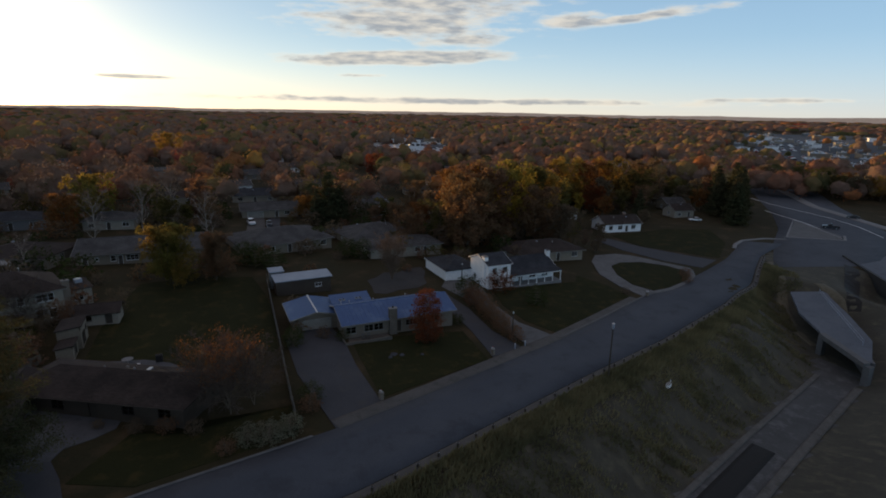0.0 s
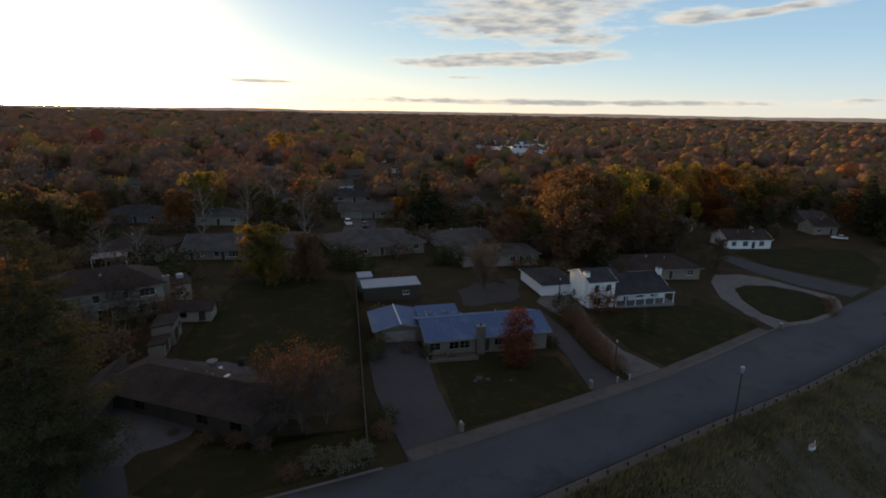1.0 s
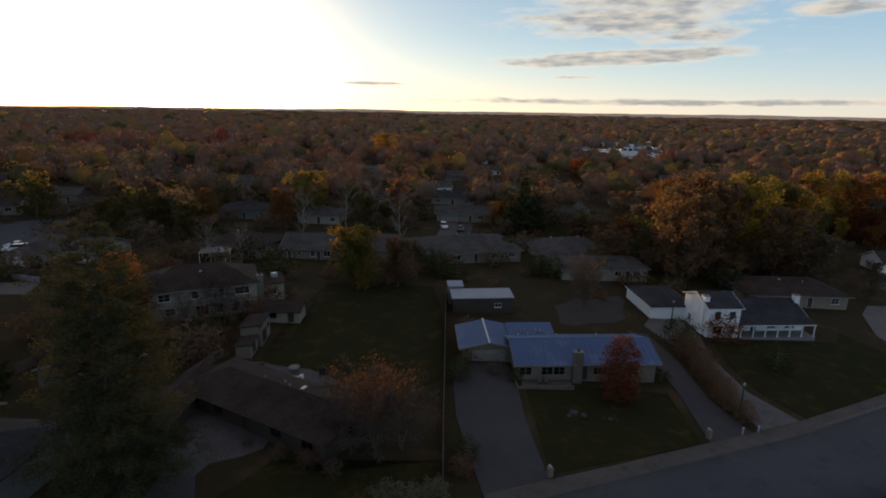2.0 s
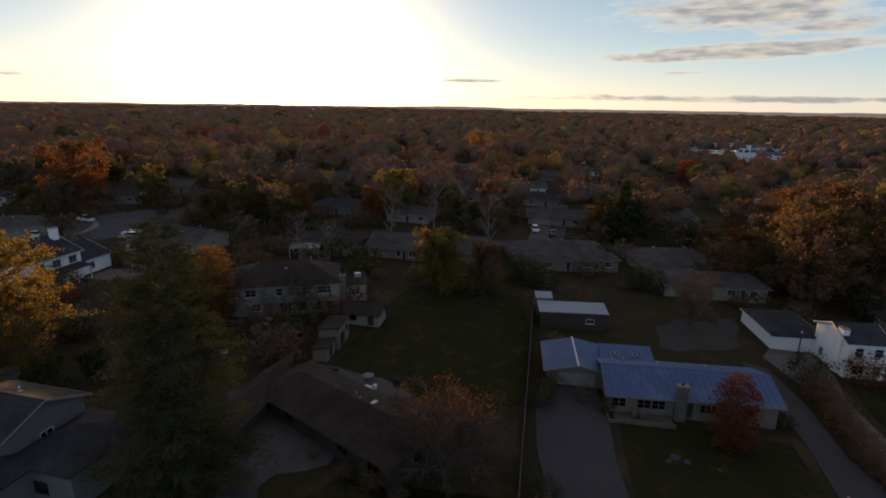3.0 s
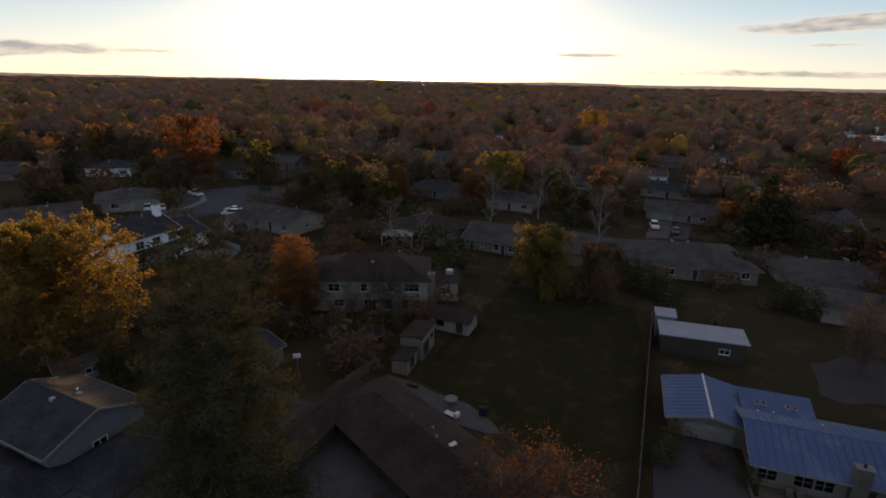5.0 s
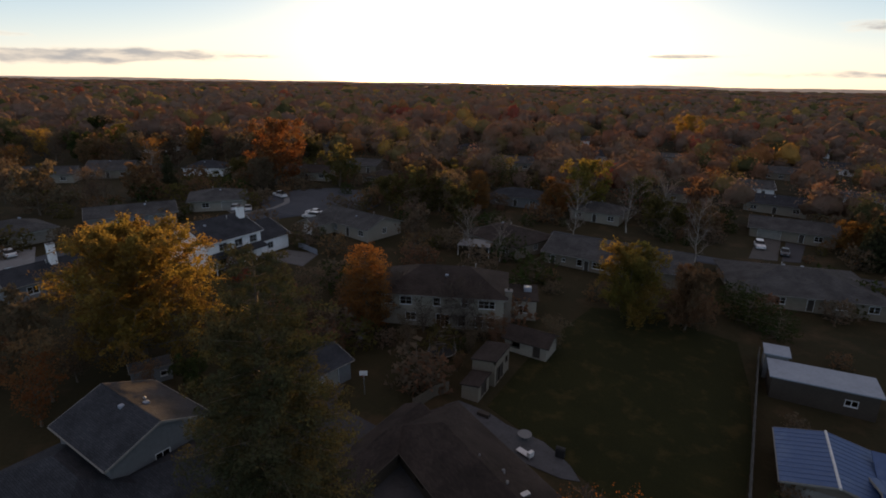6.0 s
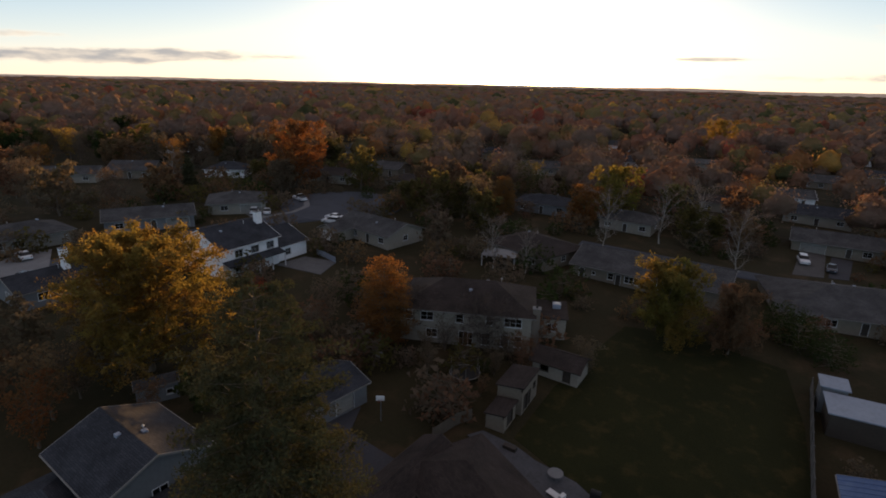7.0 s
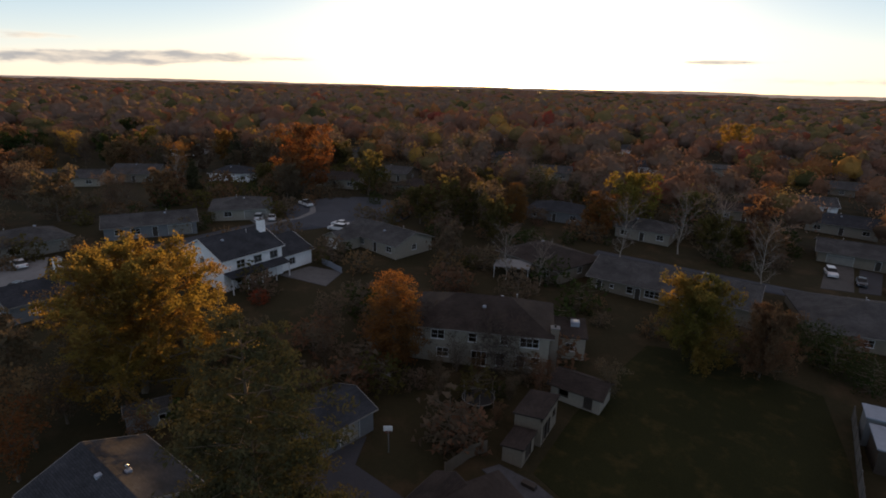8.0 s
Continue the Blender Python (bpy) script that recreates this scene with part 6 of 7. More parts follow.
# ---- trees ----
def library():
    T = TREE_KINDS
    T["maple"] = sprig_meshes(11, 17.6, 9.0, "dome", 28, 0.165, 0.10, 52, 9, 2, 0.2)
    T["maple2"] = leafy_meshes(12, 15.5, 7.2, "round", 26, 0.36, 1.3, 0.10, 17, 7, wood=0.05)
    T["pear"] = conifer_meshes(13, 9.2, 2.35, 20, 0.13, 0.62, 0.36, 0.06, 0.18, True, slim=0.55)
    T["column"] = conifer_meshes(14, 12.8, 3.5, 22, 0.135, 0.6, 0.40, 0.05, 0.16, True, slim=0.55)
    T["dome"] = sprig_meshes(15, 9.5, 4.7, "dome", 15, 0.15, 0.06, 36, 8, 2, 0.16)
    for k in range(5):
        T["round%d" % k] = leafy_meshes(20 + k, 11.0, (5.0, 4.2, 5.6, 4.6, 3.8)[k], "round", 13, 0.50, 1.25, (0.10, 0.15, 0.10, 0.12, 0.15)[k], 11, 5, wood=0.06)
    for k in range(3):
        T["oval%d" % k] = leafy_meshes(30 + k, 12.0, 3.6, ("column", "vase", "column")[k], 15, 0.45, 1.1, 0.12, 11, 5, wood=0.06)
    for k in range(2):
        T["thin%d" % k] = leafy_meshes(40 + k, 11.0, 4.6, "vase", 9, 0.24, 1.2, 0.12, 15, 7, 1, wood=0.03)
    T["pine"] = conifer_meshes(50, 26.2, 6.4, 62, 0.15, 0.46, 0.55, 0.05, 0.42, slim=0.26, tuft=0.72)
    for k in range(2):
        T["fir%d" % k] = conifer_meshes(52 + k, 13.0, 3.3, 10, 0.38, 0.8, 0.75, 0.04, 0.3)
    T["bush"] = conifer_meshes(57, 3.0, 1.9, 18, 0.12, 0.8, 0.50, 0.08, 0.25, True)
    T["shrub"] = conifer_meshes(56, 3.0, 1.9, 4, 0.30, 0.8, 0.60, 0.08, 0.25, True)
    T["bare0"] = bare_meshes(60, 12.0, 4.2, "vase", 1, 14, 9, 4)
    T["bare1"] = bare_meshes(61, 12.0, 5.0, "round", 1, 13, 8, 4)
    T["bare4"] = bare_meshes(64, 6.5, 2.8, "vase", 4, 6, 6, 3, 0.03)
    T["bare3"] = bare_meshes(63, 9.8, 4.6, "round", 2, 18, 9, 6)
    T["half_bare"] = leafy_meshes(65, 9.6, 4.2, "round", 5, 0.10, 0.8, 0.45, 20, 9, 2)
    T["bare2"] = bare_meshes(62, 8.6, 2.4, "column", 15, 6, 6, 3, 0.02)


library()
tree("pine", -20.9, 56.2, 1.0, 20, "needles", label="tall dark pine with ragged drooping branches", name="pine_tree")
tree("maple", -59.0, 72.2, 1.06, 0, "l_maple", zs=0.93, label="large golden maple lit by the low sun", name="maple_tree")
tree("column", -39.2, 93.3, 1.0, 10, "l_orange", label="upright orange tree beside the cream house")
tree("dome", -5.7, 117.0, 1.08, 0, "l_lime", zs=1.22, label="broad yellow-green tree with orange-tipped top")
tree("dome", 2.3, 118.2, 0.74, 90, "l_rust", zs=1.02, label="low olive tree with orange leaf tips")
tree("pear", 32.2, 74.4, 1.0, 0, "l_darkred", label="conical red pear tree on the front lawn", name="pear_tree")
tree("bare3", 1.4, 62.6, 1.0, 100, "twigs", label="dense leafless round tree before the ranch house")
tree("half_bare", 1.2, 64.2, 0.97, 40, "l_darkred", label="round half-bare tree with rusty last leaves")
tree("bare3", 4.2, 63.8, 0.8, 10, "twigs", label="small leafless round tree beside the ranch house")
tree("bare2", 38.0, 107.8, 1.2, 0, "tan_twigs", "tan_twigs", "multi-stemmed bare tree behind the ranch house")
tree("bare0", 2.0, 154.0, 1.1, 0, "pale_twigs", "pale_bark", "tall pale bare birch by the roof")
for x, y, s, k in ((-24.1, 155, 1.1, "bare0"), (-14.3, 169, 1.15, "bare0"), (-6.6, 172, 1.25, "bare0"), (-39.6, 130.2, 0.85, "bare0"), (-33.3, 131.5, 0.7, "bare0"), (-144, 136, 0.9, "bare0"),
                   (-37.4, 97.4, 0.78, "bare3"), (-26.6, 99.6, 0.85, "bare3"), (-31.6, 96.6, 0.75, "bare4"), (-34.4, 99, 0.7, "bare4")):
    tree(k, x, y, s, x * 7 % 360, "pale_twigs" if y > 120 else "twigs", "pale_bark" if y > 120 else "bark",
         "tall bare tree with pale trunk and fine twigs" if y > 120 else "")
tree("maple2", -28.2, 180, 0.93, 0, "l_lime", label="rounded green tree with lit yellow edges")
tree("maple2", 94.7, 300, 0.8, 0, "l_red", label="deep red maple among brown trees")
tree("maple2", -13.8, 367, 1.15, 0, "l_gold", label="bright yellow tree standing above brown woods")
tree("maple2", -119.6, 160, 1.22, 30, "l_orange", label="large red-orange maple by the cul-de-sac")
tree("column", -53.7, 168, 0.85, 0, "l_orange", label="golden tree lit from behind")
tree("bush", -67.4, 96.4, 0.8, 0, "l_scarlet", label="small bright red shrub on the lawn", name="shrub")
for x, y, s, leaf in ((70, 133, 1.25, "l_rust"), (79, 138, 1.4, "l_rust"), (88, 141, 1.4, "l_gold"), (99, 149, 1.35, "l_olive"),
                      (66, 125, 1.0, "l_rust"), (108, 152, 1.2, "l_gold"), (92, 132, 1.05, "l_rust"), (75, 146, 1.3, "l_orange"), (117, 156, 1.0, "l_olive"),
                      (143, 182, 1.25, "l_gold"), (152, 178, 1.2, "l_orange"), (163, 178, 1.25, "l_gold"), (172, 170, 1.0, "l_olive"),
                      (146, 168, 0.7, "l_red"), (72, 178, 0.8, "l_rust"), (86, 176, 0.55, "l_red"), (134, 186, 1.1, "l_rust"), (181, 176, 1.2, "l_rust")):
    tree("maple2", x, y, s, (x * 37 + y) % 360, leaf)
for x, y, s in ((181, 131, 1.2), (186, 135, 1.4), (191, 138, 1.5), (197, 143, 1.35), (203, 147, 1.5), (209, 152, 1.4), (215, 158, 1.5), (196, 151, 1.3), (205, 159, 1.4), (190, 146, 1.2), (152, 150, 0.9), (39, 172, 1.3), (35, 171, 0.9), (43, 173, 0.95)):
    tree("fir%d" % (int(x) % 2), x, y, s, x * 11 % 360, "needles", name="conifer")
for x, y, s in ((9.2, 130.5, 1.6), (14.8, 122.5, 1.5), (11, 126, 1.7), (33.5, 129, 1.5), (36.5, 127, 1.6)):
    tree("bush", x, y, s, x * 31 % 360, "l_green", name="shrub", label="dense dark evergreen shrub")
# hedge beside the drive, shrubs and thicket
for k in range(11):
    u = k / 10
    tree("bush", 49.2 - 3.0 * u + 0.4 * math.sin(k * 2.1), 92.5 - 22.5 * u, (1.15 - 0.35 * u) * (1.25 if k == 0 else 1), k * 77 % 360, "l_rust" if k else "l_green", name="hedge_shrub",
         label="brown autumn shrub in a dense hedge", group="hedge beside the drive")
for x, y, s, leaf in ((2.7, 55.6, 0.75, "leaf_litter"), (5.0, 55.0, 0.85, "leaf_litter"), (7.3, 56.0, 0.8, "leaf_litter"), (0.4, 54.6, 0.55, "l_rust"), (19.4, 79.4, 0.6, "l_green"), (12.3, 82.0, 0.75, "l_green"),
                      (11.6, 79.5, 0.9, "l_green"), (11.0, 62.5, 0.8, "l_green"), (10.4, 60.0, 0.7, "l_rust"), (40.5, 80.0, 0.6, "l_green"), (60.2, 84, 1.25, "l_green"), (57.4, 93.4, 1.55, "l_darkred"), (105, 86, 0.7, "l_rust"), (109, 90, 0.75, "l_rust"),
                      (84, 84, 0.5, "l_brown"), (-8.6, 62.4, 0.5, "l_brown"), (-5.4, 61.2, 0.6, "l_rust"), (-2.6, 59.8, 0.55, "l_brown"), (-12.4, 64.6, 0.35, "l_brown"), (-24.6, 63.5, 0.6, "l_rust")):
    tree("bush", x, y, s, x * 31 % 360, leaf, name="shrub", label="low rounded garden shrub beside the lawn")
for x, y, s, leaf, k in ((-55, 58, 0.62, "l_orange", "thin0"), (-58.5, 61, 0.72, "l_rust", "thin1"), (-50.5, 66.5, 0.40, "l_rust", "thin0"), (-60, 64.5, 0.5, "l_brown", "thin1"), (-64, 68, 0.6, "l_brown", "thin0"),
                         (-47, 70, 0.42, "l_green", "round2"), (-44, 73.5, 0.4, "l_green", "round4"), (-66, 58, 0.7, "l_rust", "round0"), (-71, 64, 0.75, "l_brown", "round2"), (-76, 72, 0.7, "l_rust", "thin1"),
                         (-46, 88, 0.55, "l_brown", "thin0"), (-50, 93, 0.6, "l_brown", "thin1"), (-43, 98, 0.7, "l_brown", "round1"), (-30.5, 90, 0.35, "l_brown", "thin1"), (-25.6, 87.5, 0.22, "l_rust", "thin1"), (-13.4, 101.6, 0.42, "l_brown", "thin0"), (-20.6, 97.4, 0.42, "l_rust", "thin1"), (-23.4, 94.6, 0.30, "l_brown", "thin0"), (-33.0, 94.2, 0.30, "l_brown", "thin1"), (-28.6, 96.4, 0.28, "l_rust", "thin0"), (-22.8, 89.6, 0.22, "l_rust", "thin1")):
    tree(k, x, y, s, (x * 53) % 360, leaf)

for x, y, s, leaf, k in ((86.9, 132.5, 0.6, "l_brown", "thin0"), (98.3, 137, 0.7, "l_brown", "round1"), (109.1, 143, 0.7, "l_rust", "thin1"), (107.1, 133.0, 0.5, "l_brown", "thin0"), (104.5, 123.0, 0.45, "l_brown", "thin1"),
                         (103, 116.5, 0.32, "l_brown", "round3"), (96.6, 127.1, 0.55, "l_rust", "round4"), (118.1, 143.8, 0.6, "l_brown", "thin1"), (97, 119, 0.35, "l_brown", "thin0"), (73, 112, 0.4, "l_brown", "thin1"),
                         (112, 125, 0.3, "l_brown", "round0"), (78, 126, 0.6, "l_rust", "round2"), (147, 143, 0.5, "l_brown", "round1"), (121, 135, 0.35, "l_brown", "round2")):
    tree(k, x, y, s, (x * 53) % 360, leaf)


# ---- the wooded suburb: trees between the houses ----
KEEP[:] = [(a, b, r - 2.5) for a, b, r in KEEP]
KEEP += [(-94, 151, 17), (-98, 133, 7), (-105, 128, 5), (16, 174, 9), (58, 175, 7), (98, 95, 16), (140, 115, 22), (120, 112, 10), (190, 112, 22), (215, 130, 22), (240, 165, 18), (265, 195, 16),
         (-69, 111, 8), (-60, 108, 10), (-105, 80, 9), (18, 126, 10), (45, 120, 12), (30, 116, 14), (-14, 128, 10), (-5, 112, 20), (-35, 128, 9), (-66, 122, 9), (-56, 118, 9), (36, 158, 10), (10, 158, 10), (112, 128, 13), (119, 138, 9), (-19, 86, 9), (-20, 93, 9), (-15, 98, 8), (-12, 131, 9), (2, 148, 9), (-22, 134, 9), (-39, 126, 7), (-92, 78, 11), (0, 130, 7), (20, 132, 7),
         (132, 128, 12), (165, 142, 9), (70, 118, 5), (22, 178, 8), (-88, 140, 8), (-118, 118, 9), (-98, 118, 8), (-103, 104, 8), (-110, 98, 7), (-72, 92, 12), (-60, 96, 14), (-48, 112, 8), (80, 175, 7), (-90, 118, 8)]

KEEP += [(32, 134, 6), (-81, 133, 6)] + SIGHT


def scatter():
    rng = random.Random(5)
    kinds = ["round0", "round1", "round2", "round3", "round4", "oval0", "oval1", "oval2", "thin0", "thin1", "maple2", "round0", "round2", "fir0", "bare1", "thin1"]
    tint = ["l_rust"] * 6 + ["l_brown"] * 8 + ["l_olive"] * 5 + ["l_orange"] * 2 + ["l_gold"] + ["l_green"]
    made = 0
    for i in range(66):
        for j in range(17):
            x, y = -265 + i * 9.2 + rng.uniform(-4, 4), 104 + j * 9.2 + rng.uniform(-4, 4)
            pick, s, k, leaf = rng.random(), rng.uniform(0.62, 1.08), rng.choice(kinds), rng.choice(tint)
            if pick > 0.62 + 0.30 * (y > 145) or y > 195 or any(math.hypot(x - a, y - b) < r + 1.5 for a, b, r in KEEP):
                continue
            if 120 < x < 280 and y < max(154, 0.72 * x + 14) or (x > 40 and y < 122):
                continue
            if min(abs(y - 160 - 0.05 * max(0, x)), 99) < 5 and -35 < x < 125 or abs(x - 68 - (y - 166) * 0.1) < 5 and y > 160:
                continue
            if to_line(np.array(x), np.array(y), [(-105, 20), (-105, 60), (-103, 80), (-102, 100), (-99, 124), (-94, 138)])[0] < 8:
                continue
            if k.startswith("fir"):
                leaf = "needles"
            if k.startswith("bare"):
                leaf = "twigs"
            tree(k, x, y, s * (0.72 if k == "maple2" else 1.0), rng.uniform(0, 360), leaf, name="conifer" if k.startswith("fir") else "tree", group="suburban autumn trees")
            made += 1
    return made


scatter()


def thicket():
    """Low garden shrubs and saplings between the houses."""
    rng = random.Random(9)
    tint = ["l_brown"] * 4 + ["l_rust"] * 4 + ["l_green"] * 2 + ["l_olive"] * 3
    spots = []
    for k in range(760):
        x, y = rng.uniform(-150, 125), rng.uniform(80, 200)
        s, leaf, r = rng.uniform(0.5, 1.8), rng.choice(tint), rng.uniform(0, 360)
        if any(math.hypot(x - a, y - b) < q * 0.55 for a, b, q in KEEP) or (x > 18 and y < 112) or (-17 < x < 12 and y < 119) or (x > 80 and y < 125) or (-37 < x < -23 and y < 82):
            continue
        if min(abs(y - 160 - 0.05 * max(0, x)), 99) < 5 and x > -35 or abs(x - 68 - (y - 166) * 0.1) < 5 and y > 160:
            continue
        if to_line(np.array(x), np.array(y), [(-105, 20), (-105, 60), (-103, 80), (-102, 100), (-99, 124), (-94, 138)])[0] < 7:
            continue
        spots.append((math.hypot(x, y - 30), x, y, s, r, leaf))
    spots.sort()
    for _, x, y, s, r, leaf in spots[:230]:
        tree("shrub", x, y, s, r, leaf, name="shrub", label="low unkempt garden shrub in autumn colour", group="garden shrubs")
    # the shrubs farther off are one undergrowth
    crown = TREE_KINDS["shrub"][1]
    co = np.empty(len(crown.vertices) * 3)
    crown.vertices.foreach_get("co", co)
    co = co.reshape(-1, 3)
    quads = np.arange(len(co)).reshape(-1, 3)
    keys = sorted(set(tint))
    verts, faces, which = [], [], []
    for k, (_, x, y, s, r, leaf) in enumerate(spots[230:]):
        c, q = math.cos(radians(r)), math.sin(radians(r))
        verts.append(np.stack([x + s * (c * co[:, 0] - q * co[:, 1]), y + s * (q * co[:, 0] + c * co[:, 1]), gz(x, y) - 0.1 + s * co[:, 2]], 1))
        faces.append(quads + k * len(co))
        which.append(np.full(len(quads), keys.index(leaf), np.int32))
    me = np_mesh("undergrowth", np.concatenate(verts), np.concatenate(faces))
    for key in keys:
        me.materials.append(M[key])
    me.polygons.foreach_set("material_index", np.concatenate(which))
    tagged(new("undergrowth", me), "brown and green undergrowth between far gardens", "undergrowth", kind="stuff")


thicket()


def far_woods():
    """The unbroken woods out to the horizon: many crowns of leaf clumps."""
    rng = np.random.default_rng(17)
    tints = ["l_rust", "l_brown", "l_olive", "l_orange", "l_gold", "l_green", "l_red"]
    share = np.array([0.27, 0.42, 0.17, 0.04, 0.02, 0.06, 0.015])

    def ring(name, r0, r1, spacing, per, size, label, segs):
        n = int((r1 ** 2 - r0 ** 2) * radians(150) / 2 / spacing ** 2)
        r = np.sqrt(rng.uniform(r0 ** 2, r1 ** 2, n))
        a = rng.uniform(radians(-80), radians(70), n)
        x, y = r * np.sin(a), r * np.cos(a)
        if r0 < 300:
            ok = ~((y < 192) & (x > -268) & (x < 340)) & (y > 60)
            ok &= ~((x > 100) & (y < 215) & (x < 420) & (y < 0.72 * x + 60) & (y > 0.72 * x - 110))
        else:
            ok = np.ones(n, bool)
        ok &= np.abs(x - 68 - (y - 166) * 0.1) > 6
        bearing = np.degrees(np.arctan2(x, y))           # open streets of the far town
        ok &= ~((bearing > 52.5) & (bearing < 68) & (np.hypot(x, y) > 500 + 9 * np.abs(bearing - 60)) & (np.hypot(x, y) < 1500) & (rng.uniform(size=n) < 0.86))
        for cx, cy, rad in FAR_KEEP:
            ok &= np.hypot(x - cx, y - cy) > rad * rng.uniform(0.8, 1.1, n)
        x, y = x[ok], y[ok]
        n = len(x)
        h = rng.uniform(6.5, 13.5, n) * np.where(rng.uniform(size=n) < 0.07, 1.3, 1.0)
        w = h * rng.uniform(0.36, 0.56, n) * (1.0 if r1 < 1200 else spacing / 15)
        z = ground_z(x, y)
        # each crown: a lumpy dome of foliage, feathered with leaf sprays
        lat = np.radians([78, 48, 20, -10, -42] if segs == 8 else [72, 30, -15])
        lon = np.arange(segs) * 2 * math.pi / segs
        nl = len(lat)
        way = np.stack([np.cos(lat)[:, None] * np.cos(lon), np.cos(lat)[:, None] * np.sin(lon), np.repeat(np.sin(lat)[:, None], segs, 1)], 2).reshape(-1, 3)
        spin = rng.uniform(0, 6.28, n)
        rot = np.stack([np.stack([np.cos(spin), -np.sin(spin)], 1), np.stack([np.sin(spin), np.cos(spin)], 1)], 1)
        bump = (0.60 if r0 < 300 else 0.82 if segs == 8 else 1.0) + rng.normal(0, 0.13, (n, nl * segs))
        core = np.empty((n, nl * segs, 3))
        core[..., :2] = np.einsum("nij,kj->nki", rot, way[:, :2]) * (w[:, None] * bump)[..., None]
        core[..., 2] = h[:, None] * (0.56 + 0.42 * way[None, :, 2] * bump)
        core += np.stack([x, y, z], 1)[:, None, :]
        i, j = np.meshgrid(np.arange(nl - 1), np.arange(segs), indexing="ij")
        i, j = i.ravel(), j.ravel()
        q = np.stack([i * segs + j, (i + 1) * segs + j, (i + 1) * segs + (j + 1) % segs, i * segs + (j + 1) % segs], 1)
        cap = np.array([(0, 1, 2, 3), (0, 3, 4, 7), (4, 5, 6, 7)] if segs == 8 else [(0, 1, 2, 3), (0, 3, 4, 5)])
        q = np.concatenate([q, cap])
        faces = (q[None] + (np.arange(n) * nl * segs)[:, None, None]).reshape(-1, 4)
        d = rng.normal(size=(n, per, 3)) + np.array([0, 0, 0.35])
        d /= np.linalg.norm(d, axis=2, keepdims=True)
        rad = rng.uniform(0.52 if r0 < 300 else 0.80, 1.14, (n, per))
        p = np.stack([x[:, None] + d[..., 0] * w[:, None] * rad, y[:, None] + d[..., 1] * w[:, None] * rad,
                      z[:, None] + h[:, None] * (0.56 + 0.44 * d[..., 2] * rad)], 2).reshape(-1, 3)
        out = d.reshape(-1, 3) * np.array([1, 1, 0.8]) + rng.normal(0, 0.5, p.shape)
        u = np.cross(out, rng.normal(size=p.shape))
        u /= np.linalg.norm(u, axis=1, keepdims=True)
        v = np.cross(out, u)
        v /= np.linalg.norm(v, axis=1, keepdims=True)
        s = (size * rng.uniform(0.5, 1.3, len(p)))[:, None]
        sprays = np.stack([p - u * s, p + v * s * 0.7, p + u * s, p - v * s * 0.7], 1).reshape(-1, 3)
        verts = np.concatenate([core.reshape(-1, 3), sprays])
        me = np_mesh(name, verts, np.concatenate([faces, np.arange(len(sprays)).reshape(-1, 4) + n * nl * segs]))
        # crowns take the tones with haze mixed into the colour
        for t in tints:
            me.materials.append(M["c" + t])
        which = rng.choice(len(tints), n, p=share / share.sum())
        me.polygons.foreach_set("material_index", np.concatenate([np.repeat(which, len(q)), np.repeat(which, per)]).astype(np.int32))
        me.polygons.foreach_set("use_smooth", np.ones(len(me.polygons), bool))
        tagged(new(name, me), label, "woods", kind="stuff")
        return n

    ring("near_woods", 190, 310, 8.4, 300, 0.33, "dense autumn trees filling the suburb beyond the houses", 8)
    ring("suburb_woods", 310, 480, 9.6, 56, 0.52, "dense autumn trees among far houses", 8)
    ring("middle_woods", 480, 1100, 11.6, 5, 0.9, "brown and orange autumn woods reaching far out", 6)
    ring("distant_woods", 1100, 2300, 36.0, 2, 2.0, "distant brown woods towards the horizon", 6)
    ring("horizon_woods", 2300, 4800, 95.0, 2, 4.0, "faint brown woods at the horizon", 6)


FAR_KEEP = SIGHT + [(178, 470, 42), (215, 500, 36), (228, 580, 46), (275, 680, 42), (158, 415, 22), (150, 390, 16), (180, 430, 24), (108, 292, 10), (104, 282, 8), (420, 245, 40), (480, 275, 42), (545, 315, 45), (620, 370, 50), (700, 430, 52), (780, 490, 55), (860, 560, 60), (950, 640, 65),
            (-20, 303, 18), (44, 246, 11), (-118, 176, 10), (94.7, 300, 8), (-13.8, 367, 9), (-15, 285, 12), (110, 330, 10), (40, 235, 8)]
far_woods()


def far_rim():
    """Low wooded rise that closes the horizon, its haze a painted glow."""
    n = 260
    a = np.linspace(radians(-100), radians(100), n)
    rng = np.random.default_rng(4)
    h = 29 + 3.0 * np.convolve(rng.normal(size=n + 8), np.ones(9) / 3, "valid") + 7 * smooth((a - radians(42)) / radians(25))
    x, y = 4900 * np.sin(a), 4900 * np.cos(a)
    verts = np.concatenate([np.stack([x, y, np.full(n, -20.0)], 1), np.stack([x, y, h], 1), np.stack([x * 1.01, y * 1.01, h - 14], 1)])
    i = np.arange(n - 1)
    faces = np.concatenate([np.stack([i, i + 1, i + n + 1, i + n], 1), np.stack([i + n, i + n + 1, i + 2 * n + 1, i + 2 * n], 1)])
    tagged(new("backdrop", np_mesh("backdrop", verts, faces, M["far"])), "low wooded rise along the horizon, glowing pale for haze", kind="structure")


far_rim()

